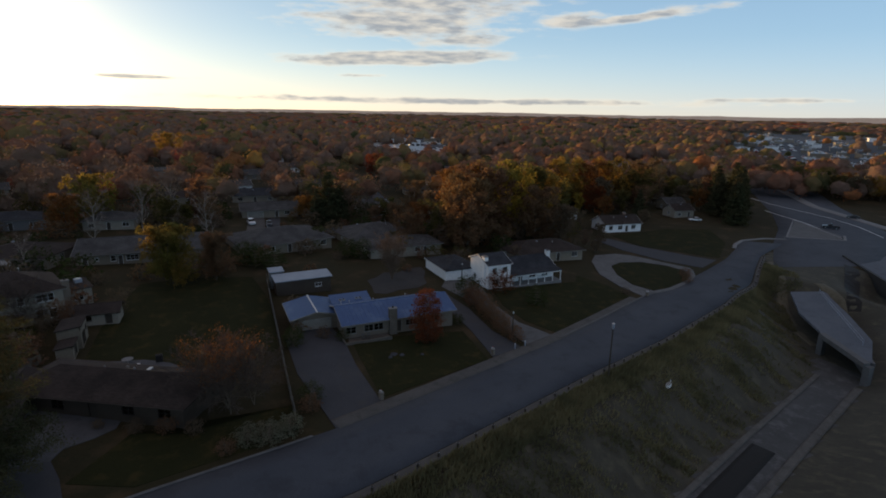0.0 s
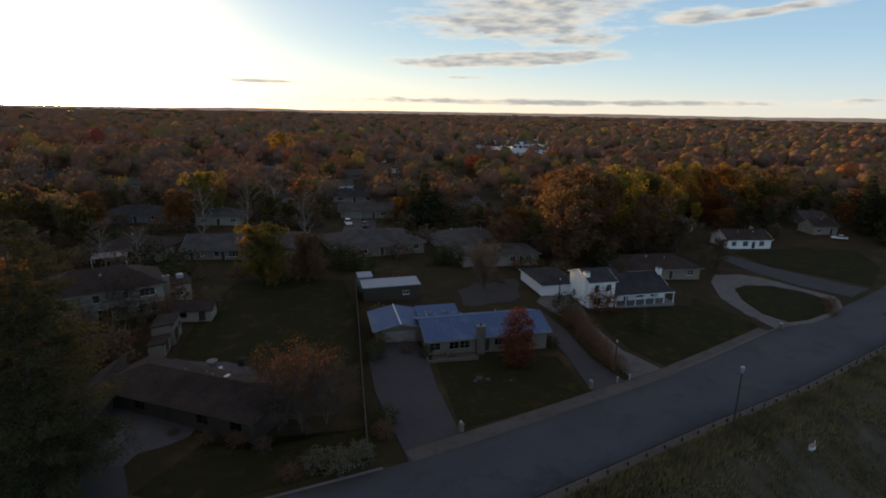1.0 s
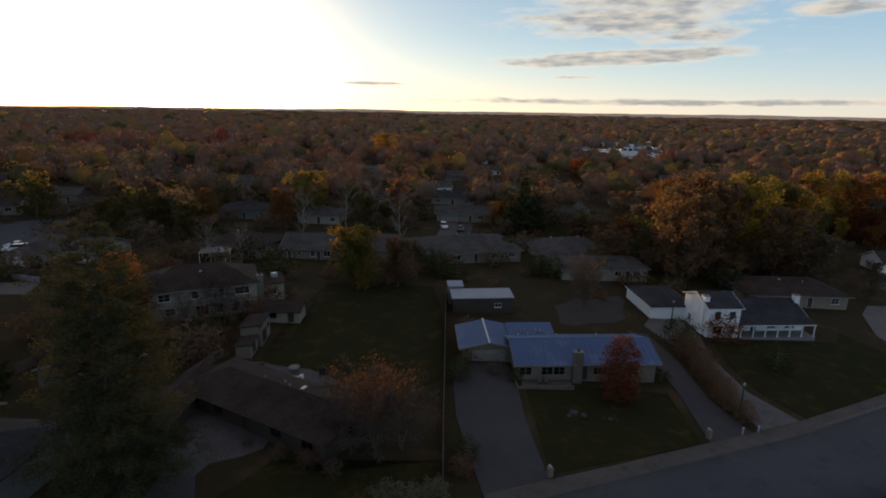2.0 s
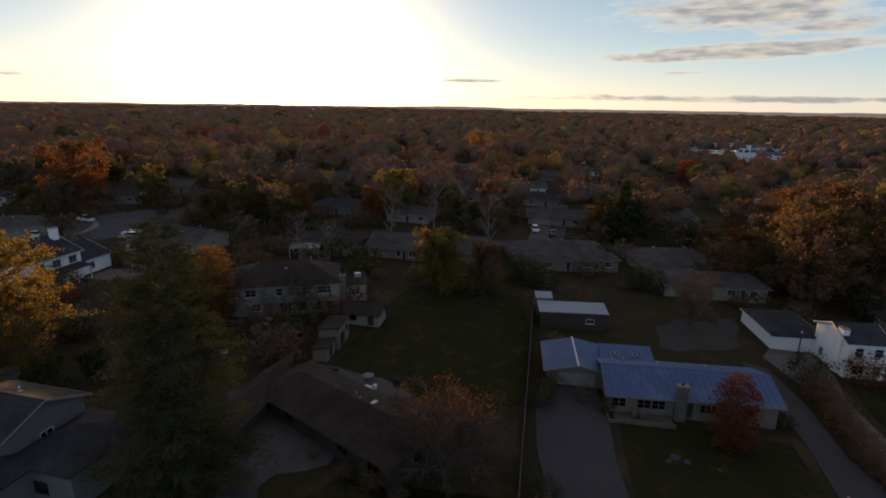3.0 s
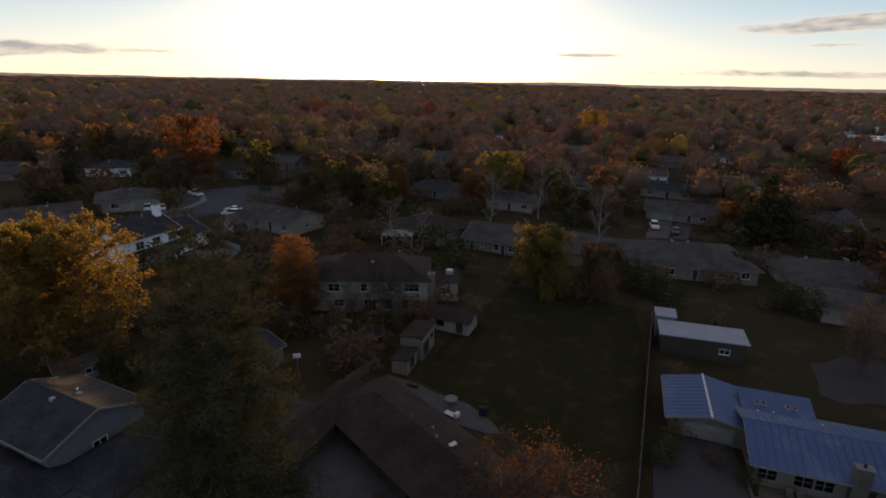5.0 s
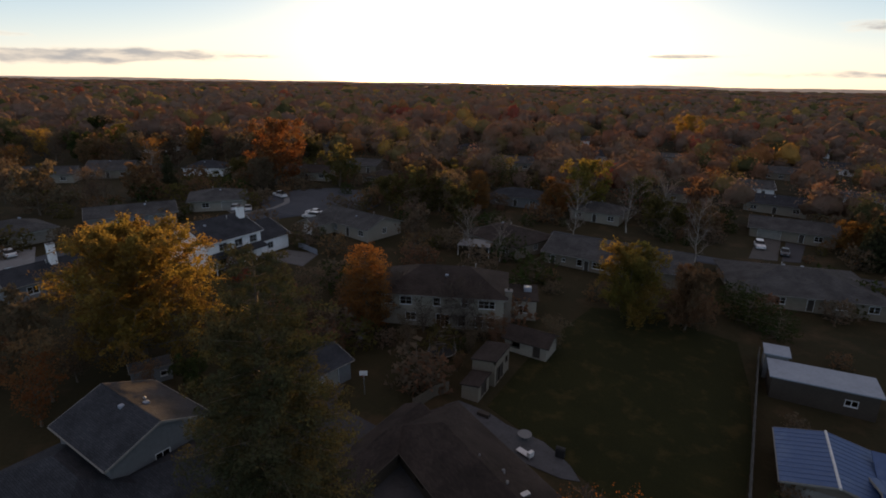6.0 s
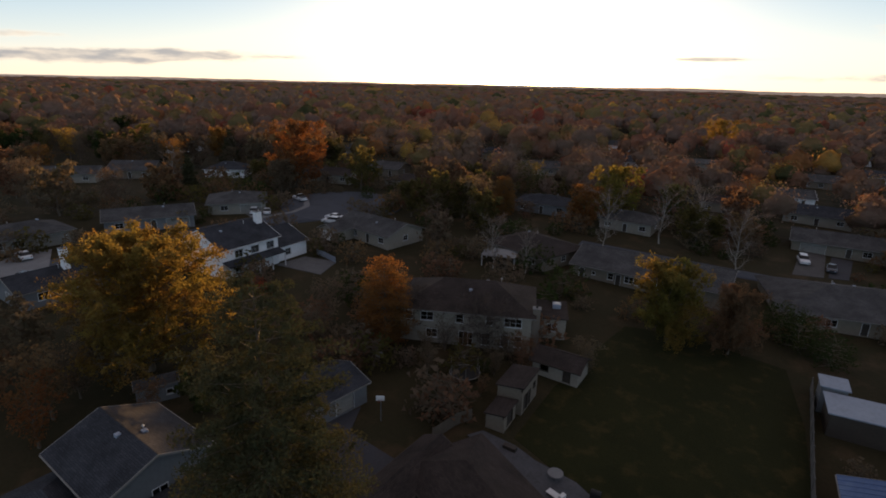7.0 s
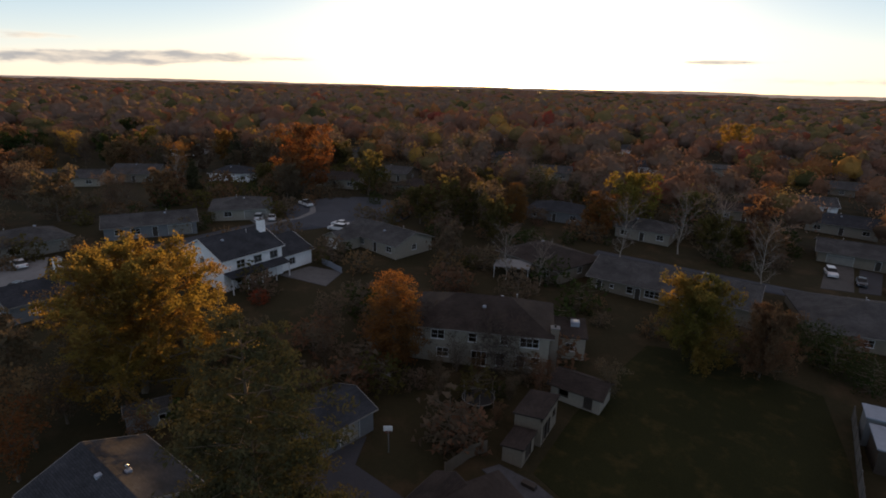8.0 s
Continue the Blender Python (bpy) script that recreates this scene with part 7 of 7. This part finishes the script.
# ---- street furniture and garden things ----
def lamp_post():
    ob = thing("street_lamp", 52.3, 54.0, 0, None, "tall dark wooden lamp post at the road edge", "street lamp")
    bm = bmesh.new()
    rod(bm, (0, 0, -0.4), (0, 0, 8.0), 0.13, 0.09, 10)
    part("pole", bm, M["dark_trim"], ob)
    bm = bmesh.new()
    rod(bm, (0, 0, 7.75), (0, 0, 8.1), 0.12, 0.2, 10)
    rod(bm, (0, 0, 8.1), (0, 0, 8.55), 0.2, 0.2, 10)
    part("lantern", bm, M["white_metal"], ob, "pale drum-shaped lantern")
    bm = bmesh.new()
    rod(bm, (0, 0, 8.55), (0, 0, 8.7), 0.24, 0.05, 10)
    part("cap", bm, M["steel"], ob)


lamp_post()


def guard_posts():
    spots = resample(POSTS[1:], 2.7)
    first = None
    for k, (x, y) in enumerate(spots):
        m = pose(x, y, gz(x, y), random.uniform(-3, 3), random.uniform(-3, 3), random.uniform(0, 90))
        if first is None:
            first = tagged(new("guard_post"), "short dark wooden guard post on the verge", "post", "guard posts along the road")
            bm = bmesh.new()
            rod(bm, (0, 0, -0.3), (0, 0, 0.75), 0.13, 0.12, 8)
            part("post", bm, M["dark_trim"], first)
            bm = bmesh.new()
            rod(bm, (0, 0, 0.6), (0, 0, 0.68), 0.14, 0.14, 8)
            part("reflector_band", bm, M["steel"], first)
            first.matrix_world = m
        else:
            copy_thing(first, m)


guard_posts()


def board_fence(points, height, mat, label, bay=2.4):
    spots = resample(points, bay)
    x0, y0 = spots[0]
    ob = thing("fence", x0, y0, 0, 0, label, "fence")
    ob.matrix_world = Matrix()
    me_cache = {}
    for (ax, ay), (bx, by) in zip(spots, spots[1:]):
        ln, yaw = math.hypot(bx - ax, by - ay), math.degrees(math.atan2(by - ay, bx - ax))
        za = gz((ax + bx) / 2, (ay + by) / 2)
        key = round(ln, 1)
        if key not in me_cache:
            n = int(ln / 0.17)
            bm = bmesh.new()
            rng = random.Random(int(ln * 100))
            for k in range(n):
                box(bm, ln * k / n + 0.004, ln * (k + 1) / n - 0.004, -0.012, 0.012, 0.05, height + rng.uniform(-0.03, 0.02))
            for h in (0.4, height - 0.35):
                box(bm, 0, ln, 0.012, 0.06, h, h + 0.09)
            bmesh.ops.remove_doubles(bm, verts=bm.verts[:], dist=0.001)
            me = bpy.data.meshes.new("panel")
            bm.to_mesh(me)
            bm.free()
            me.materials.append(M[mat])
            bm = boxes((-0.06, 0.06, -0.06, 0.06, -0.4, height + 0.12), bevel=0.015)
            mp = bpy.data.meshes.new("post")
            bm.to_mesh(mp)
            bm.free()
            mp.materials.append(M[mat])
            me_cache[key] = (me, mp)
        for nm, me in zip(("panel", "post"), me_cache[key]):
            p = new(nm, me)
            p.parent = ob
            p.matrix_basis = pose(ax, ay, za, 0, 0, yaw)
            if nm == "panel":
                tagged(p, kind="stuff")
    return ob


board_fence([(12.0, 114), (10.9, 98), (10.0, 84), (9.0, 69.5), (8.3, 58.0)], 1.7, "greywood", "long weathered grey board fence between two gardens")
board_fence([(-23.5, 79.5), (-22.6, 83.2), (-21.6, 84.8)], 1.5, "wood", "short weathered garden fence by the patio")
board_fence([(-72.0, 116.0), (-69, 115.4), (-65.8, 114.4)], 1.2, "white_metal", "low white picket fence beside the drive")
board_fence([(-46, 79), (-43, 88), (-40, 90)], 1.5, "wood", "weathered board fence along the lawn")


def mailbox(x, y, rot, label):
    ob = thing("mailbox", x, y, rot, None, label, "mailbox", "kerbside mailboxes")
    part("post", boxes((-0.25, 0.25, -0.25, 0.25, -0.2, 0.95), (-0.3, 0.3, -0.3, 0.3, 0.95, 1.05), bevel=0.02), M["brick"], ob)
    bm = boxes((-0.12, 0.12, -0.26, 0.26, 1.05, 1.2))
    rod(bm, (0, -0.26, 1.2), (0, 0.26, 1.2), 0.12, 0.12, 12)
    part("box", bm, M["steel"], ob)
    part("flag", boxes((0.122, 0.135, 0.05, 0.2, 1.2, 1.42)), M["car_red"], ob)


mailbox(19.4, 59.6, 15, "pale brick mailbox pillar at the drive")
mailbox(40.0, 66.4, 15, "small brick mailbox pillar at the lawn corner")
mailbox(87.2, 81.0, 15, "pale brick mailbox pillar at the horseshoe drive")


def bollard(x, y, label, h=0.9):
    ob = thing("driveway_bollard", x, y, 0, None, label, "bollard")
    bm = bmesh.new()
    rod(bm, (0, 0, -0.2), (0, 0, h), 0.12, 0.1, 10)
    part("shaft", bm, M["white_metal"], ob)
    bm = bmesh.new()
    rod(bm, (0, 0, h), (0, 0, h + 0.12), 0.14, 0.04, 10)
    part("cap", bm, M["steel"], ob)


bollard(44.6, 67.2, "white bollard at the end of the hedge")
bollard(46.8, 67.6, "white bollard at the end of the hedge")


def pole(x, y, h, label, arms=1):
    ob = thing("utility_pole", x, y, 20, None, label, "utility pole", "wooden utility poles")
    bm = bmesh.new()
    rod(bm, (0, 0, -0.5), (0, 0, h), 0.15, 0.1, 8)
    part("pole", bm, M["dark_trim"], ob)
    for k in range(arms):
        a = part("crossarm", boxes((-1.1, 1.1, -0.05, 0.05, h - 0.5 - k * 0.8, h - 0.38 - k * 0.8)), M["dark_trim"], ob)
        for q in (-1, -0.5, 0.5, 1):
            bm = bmesh.new()
            rod(bm, (q, 0, h - 0.38 - k * 0.8), (q, 0, h - 0.22 - k * 0.8), 0.04, 0.03, 6)
            part("insulator", bm, M["white_metal"], a)


def yard_pole(x, y, h, label):
    ob = thing("yard_pole", x, y, 0, None, label, "pole")
    bm = bmesh.new()
    rod(bm, (0, 0, -0.4), (0, 0, h), 0.12, 0.09, 8)
    part("shaft", bm, M["dark_trim"], ob)
    bm = bmesh.new()
    rod(bm, (0, 0, h), (0, 0, h + 0.3), 0.16, 0.1, 8)
    part("lamp_head", bm, M["steel"], ob)


yard_pole(50.6, 98.3, 5.2, "dark wooden yard lamp pole beside the white garage")
yard_pole(45.8, 70.0, 5.0, "dark wooden yard lamp pole at the hedge end")
POLES = [(150, 205), (195, 217), (245, 230), (300, 244), (360, 258)]
for x, y in POLES:
    pole(x, y, 13.5, "tall wooden utility pole above the trees", 2)


def wires():
    ob = thing("power_line", 150, 205, 0, 0, "sagging power lines strung between wooden poles", "power line")
    ob.matrix_world = Matrix()
    for off, dz in ((-1, -0.2), (-0.5, -0.2), (0.5, -0.2), (1, -0.2), (-1, -1.0), (1, -1.0)):
        for (ax, ay), (bx, by) in zip(POLES, POLES[1:]):
            a = Vector((ax + off * 0.94, ay + off * 0.34, gz(ax, ay) + 13.5 + dz))
            b = Vector((bx + off * 0.94, by + off * 0.34, gz(bx, by) + 13.5 + dz))
            bm = bmesh.new()
            n = 6
            pts = [a.lerp(b, i / n) - Vector((0, 0, 4 * 0.8 * (i / n) * (1 - i / n))) for i in range(n + 1)]
            for p, q in zip(pts, pts[1:]):
                rod(bm, p, q, 0.03, 0.03, 3)
            bmesh.ops.remove_doubles(bm, verts=bm.verts[:], dist=0.002)
            part("wire", bm, M["steel"], ob)


wires()


def hoop():
    ob = thing("basketball_hoop", -29.9, 79.3, 30, None, "white basketball backboard on a pole beside the court", "basketball hoop")
    bm = bmesh.new()
    rod(bm, (0, 0, -0.3), (0, 0, 2.9), 0.06, 0.05)
    rod(bm, (0, 0, 2.9), (0, -0.5, 3.2), 0.05, 0.05)
    part("pole", bm, M["steel"], ob)
    part("backboard", boxes((-0.45, 0.45, -0.56, -0.5, 2.85, 3.45), bevel=0.02), M["trim"], ob)
    bm = bmesh.new()
    for k in range(12):
        a, b = k * math.pi / 6, (k + 1) * math.pi / 6
        rod(bm, (0.23 * math.cos(a), -0.82 + 0.23 * math.sin(a), 3.0), (0.23 * math.cos(b), -0.82 + 0.23 * math.sin(b), 3.0), 0.015, sides=4)
    bmesh.ops.remove_doubles(bm, verts=bm.verts[:], dist=0.003)
    part("rim", bm, M["car_red"], ob)


hoop()


def trampoline(x, y):
    ob = thing("trampoline", x, y, 0, None, "round trampoline with pale frame and net poles", "trampoline")
    bm = bmesh.new()
    n = 24
    for k in range(n):
        a, b = 2 * math.pi * k / n, 2 * math.pi * (k + 1) / n
        rod(bm, (1.9 * math.cos(a), 1.9 * math.sin(a), 0.8), (1.9 * math.cos(b), 1.9 * math.sin(b), 0.8), 0.06, sides=5)
    bmesh.ops.remove_doubles(bm, verts=bm.verts[:], dist=0.01)
    part("frame", bm, M["gutter"], ob)
    bm = bmesh.new()
    prism(bm, [(1.8 * math.cos(2 * math.pi * k / n), 1.8 * math.sin(2 * math.pi * k / n)) for k in range(n)], 0.74, 0.76)
    part("mat", bm, M["black"], ob)
    for k in range(6):
        a = math.pi * k / 3
        bm = bmesh.new()
        rod(bm, (1.95 * math.cos(a), 1.95 * math.sin(a), 0), (1.95 * math.cos(a), 1.95 * math.sin(a), 2.3), 0.035, sides=6)
        part("net_pole", bm, M["gutter"], ob)


trampoline(-26.2, 92.0)


def patio_set():
    ob = thing("patio_table", -10.9, 81.0, 10, None, "round white patio table on the terrace", "table")
    bm = bmesh.new()
    rod(bm, (0, 0, 0.7), (0, 0, 0.74), 0.75, 0.75, 20)
    part("tabletop", bm, M["concrete"], ob)
    bm = bmesh.new()
    rod(bm, (0, 0, 0.02), (0, 0, 0.7), 0.05)
    rod(bm, (0, 0, 0), (0, 0, 0.04), 0.35, 0.3, 14)
    part("pedestal", bm, M["steel"], ob)
    ob = thing("garden_bench", -10.1, 78.7, -20, None, "pale folded sun lounger on the terrace", "lounger")
    part("seat", boxes((-0.9, 0.9, -0.35, 0.35, 0.3, 0.38), bevel=0.02), M["trim"], ob)
    part("backrest", boxes((0.5, 0.9, -0.35, 0.35, 0.38, 0.85), bevel=0.02), M["trim"], ob)
    for sx in (-0.8, 0.8):
        for sy in (-0.3, 0.3):
            part("leg", boxes((sx - 0.03, sx + 0.03, sy - 0.03, sy + 0.03, 0, 0.3)), M["steel"], ob)
    ob = thing("barbecue_grill", -6.9, 80.2, 0, None, "black barbecue grill beside the terrace table", "grill")
    bm = bmesh.new()
    rod(bm, (-0.45, 0, 0.95), (0.45, 0, 0.95), 0.28, 0.28, 12)
    part("lid", bm, M["black"], ob)
    part("cart", boxes((-0.45, 0.45, -0.25, 0.25, 0.1, 0.85), bevel=0.02), M["black"], ob)
    ob = thing("firewood_planter", -16.2, 82.6, -5, None, "low dark planter box on the terrace", "planter")
    part("box", boxes((-0.7, 0.7, -0.3, 0.3, 0, 0.45), bevel=0.03), M["dark_trim"], ob)


patio_set()


def air_unit():
    ob = thing("air_conditioner", -21.0, 111.8, 20, gz(-21, 111) + 3.15, "white rooftop air conditioner on the flat roof", "air conditioner")
    part("casing", boxes((-0.6, 0.6, -0.6, 0.6, 0, 1.0), bevel=0.04), M["white_metal"], ob)
    bm = bmesh.new()
    rod(bm, (0, 0, 1.0), (0, 0, 1.08), 0.45, 0.42, 16)
    part("fan_guard", bm, M["steel"], ob)


air_unit()


def garden_rocks():
    rng = random.Random(3)
    for k, (x, y, s) in enumerate(((25.4, 71.5, 0.6), (26.5, 71.0, 0.45), (24.6, 70.8, 0.4), (29.6, 70.2, 0.35), (-38.2, 90.6, 0.6))):
        bm = bmesh.new()
        bmesh.ops.create_icosphere(bm, subdivisions=2, radius=s)
        for v in bm.verts:
            v.co *= rng.uniform(0.82, 1.12)
            v.co.z *= 0.6
        ob = part("rock", bm, M["concrete" if x < 0 else "drive"], None)
        ob.location = (x, y, gz(x, y) + s * (0.2 if x < 0 else 0.0))
        tagged(ob, "weathered garden rock half sunk in the grass", "rock", "garden rocks")


garden_rocks()


def utility_box(x, y):
    # plain box added in place of an unidentified small white object
    ob = thing("utility_box", x, y, 20, None, "small plain white box with marker on the grassy bank", "utility box")
    part("casing", boxes((-0.55, 0.45, -0.25, 0.25, -0.1, 0.5), bevel=0.06), M["white"], ob)
    part("lid", boxes((-0.6, 0.5, -0.3, 0.3, 0.5, 0.56), bevel=0.02), M["gutter"], ob)
    part("marker", boxes((0.46, 0.54, -0.05, 0.05, -0.1, 1.0), bevel=0.01), M["trim"], ob)


utility_box(60.5, 50.2)

# ---- parked vehicles ----
white_suv = car("parked_car", "suv", "car_white", "white sport utility car parked on a drive")
white_sedan = car("parked_car", "sedan", "car_white", "white saloon car parked on a drive")
dark_sedan = car("parked_car", "sedan", "car_dark", "dark saloon car parked on a drive")
silver_sedan = car("parked_car", "sedan", "car_silver", "silver saloon car parked at the kerb")
dark_pickup = car("pickup_truck", "pickup", "car_dark", "dark pickup truck on the main road")
white_pickup = car("pickup_truck", "pickup", "car_white", "white pickup truck parked by the cul-de-sac")


def park(base, spots):
    for k, (x, y, rot) in enumerate(spots):
        m = pose(x, y, gz(x, y) + 0.1, 0, 0, rot)
        if k == 0:
            base.matrix_world = m
        else:
            copy_thing(base, m)


park(white_suv, [(14.9, 174.4, 185), (-84.6, 135.2, 100), (-105.4, 130.4, 40), (70.5, 272, 6)])
park(white_sedan, [(-102.8, 132.0, 45), (-86.6, 138.4, 95), (-112.4, 82.6, 80), (71.2, 281, 6), (172, 141, 60)])
park(dark_sedan, [(19.8, 171.6, 175), (-101.4, 78.0, 20), (69.6, 262, 6), (239, 122, 30)])
park(silver_sedan, [(72.4, 290, 6), (-118.8, 79.5, 100), (68.6, 252, 6), (-103.0, 96, 5)])
park(dark_pickup, [(209.5, 113.5, 35)])
park(white_pickup, [(-106.6, 147.6, 70)])

# ---- commercial district and far town ----
def big_store(x, y, rot, w, d, h, label, wall="white", roof="white_metal"):
    ob = thing("store_building", x, y, rot, None, label, "store")
    part("wall", boxes((-w / 2, w / 2, -d / 2, d / 2, -1, h)), M[wall], ob)
    part("roof", boxes((-w / 2 + 0.4, w / 2 - 0.4, -d / 2 + 0.4, d / 2 - 0.4, h, h + 0.12)), M[roof], ob)
    bm = boxes((-w / 2 - 0.1, w / 2 + 0.1, -d / 2 - 0.1, -d / 2 + 0.4, h, h + 0.8), (-w / 2 - 0.1, w / 2 + 0.1, d / 2 - 0.4, d / 2 + 0.1, h, h + 0.8))
    part("parapet", bm, M[wall], ob)
    rng = random.Random(int(x))
    for k in range(4):
        u, v = rng.uniform(-w * 0.4, w * 0.4), rng.uniform(-d * 0.35, d * 0.35)
        part("roof_unit", boxes((u - 1.2, u + 1.2, v - 1, v + 1, h + 0.12, h + 1.5), bevel=0.1), M["steel"], ob)
    n = max(2, int(w / 6))
    for k in range(n):
        u = -w / 2 + (k + 0.5) * w / n
        part("shop_window", boxes((u - 2.0, u + 2.0, -d / 2 - 0.06, -d / 2 + 0.02, 0.6, min(h - 1, 3.0))), M["black"], ob)


def car_lot(name, x0, y0, ux, uy, rows, cols, label, seed):
    """A car park far off: small parked cars in rows."""
    rng = random.Random(seed)
    bm = bmesh.new()
    mats = ["car_white", "car_silver", "car_dark", "car_red", "car_white"]
    for r in range(rows):
        for c in range(cols):
            if rng.random() < 0.3:
                continue
            x = x0 + ux * c * 3.0 - uy * r * 11
            y = y0 + uy * c * 3.0 + ux * r * 11
            z = gz(x, y)
            n0 = len(bm.faces)
            box(bm, x - 0.9, x + 0.9, y - 2.2, y + 2.2, z + 0.3, z + 0.95)
            box(bm, x - 0.75, x + 0.75, y - 1.3, y + 0.9, z + 0.95, z + 1.5)
            k = rng.randrange(5)
            bm.faces.ensure_lookup_table()
            for f in bm.faces[n0:]:
                f.material_index = k
    me = bpy.data.meshes.new(name)
    bm.to_mesh(me)
    bm.free()
    for k in mats:
        me.materials.append(M[k])
    tagged(new(name, me), label, "cars", kind="stuff")


drape("car_park", [(140, 405), (200, 400), (290, 560), (330, 740), (240, 760), (190, 600)], M["asphalt"], 0.15, "wide grey asphalt car park of the shopping centre", 30)
big_store(176, 474, 8, 38, 24, 6.0, "large white flat-roofed store beyond the woods", "white", "concrete")
big_store(206, 566, 8, 46, 26, 6.5, "large white flat-roofed store beyond the woods", "white", "concrete")
big_store(165, 420, 8, 22, 14, 5, "low white shop building beyond the woods")
big_store(108, 294, 2, 15, 7, 3.2, "low white flat-roofed building among trees")
big_store(300, 640, 12, 50, 26, 5, "long pale store at the edge of the car park", "cream")
big_store(255, 720, 12, 44, 26, 5, "long pale store at the edge of the car park", "greywall")
car_lot("parked_cars", 222, 470, 0.95, 0.3, 5, 16, "rows of tiny parked cars at the stores", 1)
car_lot("parked_cars", 262, 560, 0.95, 0.3, 6, 18, "rows of tiny parked cars at the stores", 2)


def far_town():
    rng = random.Random(21)
    spots = [(395, 222), (425, 255), (455, 238), (480, 285), (520, 262), (545, 320), (590, 300), (615, 372), (665, 345), (690, 420), (735, 400), (760, 470),
             (815, 450), (850, 545), (905, 520), (940, 640), (880, 600), (560, 380), (640, 430), (710, 500), (800, 580), (1000, 690), (1080, 640), (410, 236), (440, 268), (500, 250), (470, 262), (530, 292), (575, 330), (605, 330), (650, 390), (680, 380), (745, 440), (790, 520), (830, 500), (870, 580)]
    for k in range(56):
        q, a = 520 + 900 * (k / 56) ** 1.3, radians(rng.uniform(53.0, 66.5))
        x, y = q * math.sin(a), q * math.cos(a)
        if all(math.hypot(x - p, y - r) > 30 for p, r in spots):
            spots.append((x, y))
    for k, (x, y) in enumerate(spots):
        big_store(x, y, rng.uniform(20, 45), rng.uniform(12, 28), rng.uniform(8, 15), rng.uniform(3.2, 5.5),
                  "low flat-roofed commercial building in the far town", rng.choice(["white", "cream", "greywall", "tan"]), rng.choice(["white_metal", "white_metal", "concrete"]))
    for k in range(9):
        car_lot("parked_cars", 440 + k * 70, 232 + k * 50 + 24 * (k % 3), 0.8, 0.6, 4, 16, "rows of tiny parked cars in the far town", 30 + k)


drape("car_park", [(395, 215), (440, 205), (520, 225), (1250, 560), (1300, 700), (1160, 860), (980, 740), (900, 650), (600, 420)], M["asphalt"], 0.15, "grey streets and car parks of the far town", 60)
far_town()


# ---- dry grass on the bank ----
def bank_grass():
    rng = np.random.default_rng(8)
    n = 420000
    x = rng.uniform(-10, 150, n)
    y = 40 + 0.30 * (x - 5) + 0.0008 * (x - 60) ** 2 + rng.uniform(-26, 8, n)
    d, side, _ = to_line(x, y, POSTS)
    dc, cs, _ = to_line(x, y, CANAL)
    grid = rng.normal(size=(260, 130))           # uneven cover: clumps, and washed rills running down the slope
    for _ in range(2):
        grid = (grid + np.roll(grid, 1, 0) + np.roll(grid, 1, 1) + np.roll(grid, -1, 1)) / 2.2
    wx = x + 0.25 * y + 1.5 * np.sin(y * 0.3)
    cover = grid[(wx * 1.4 + 0.8 * rng.uniform(size=n)).astype(int) % 260, (d * 0.3 + 0.6 * rng.uniform(size=n)).astype(int) % 130]
    clump = grid[(x * 0.9).astype(int) % 260, (y * 0.9 + 40).astype(int) % 130]
    want = np.where(d < 4.5, 1.6 + 0.5 * clump, 0.62 - 0.07 * d + 0.42 * cover + 0.3 * clump)
    ok = (side > 0) & (d > 0.5) & (cs < 0) & (dc > 4.0) & (rng.uniform(-0.6, 2.2, n) < want) & (x < 140)
    x, y, d = x[ok], y[ok], d[ok]
    z = ground_z(x, y)
    n = len(x)
    h = rng.uniform(0.25, 0.85, n) * np.where(d < 5, 1.25, 0.75)
    a = rng.uniform(0, 2 * math.pi, n)
    w = rng.uniform(0.035, 0.10, n)
    lean = rng.normal(0, 0.22, (n, 2)) + np.array([0.05, -0.15])
    p = np.stack([x, y, z], 1)
    e = np.stack([np.cos(a) * w, np.sin(a) * w, np.zeros(n)], 1)
    t = p + np.stack([lean[:, 0] * h, lean[:, 1] * h, h], 1)
    verts = np.stack([p - e * 1.4, p + e * 1.4, t], 1)
    me = np_mesh("bank_grass", verts.reshape(-1, 3), np.arange(n * 3).reshape(-1, 3), M["flax"])
    tagged(new("bank_grass", me), "dry straw-coloured grass tufts on the canal bank", "grass", kind="stuff")


bank_grass()
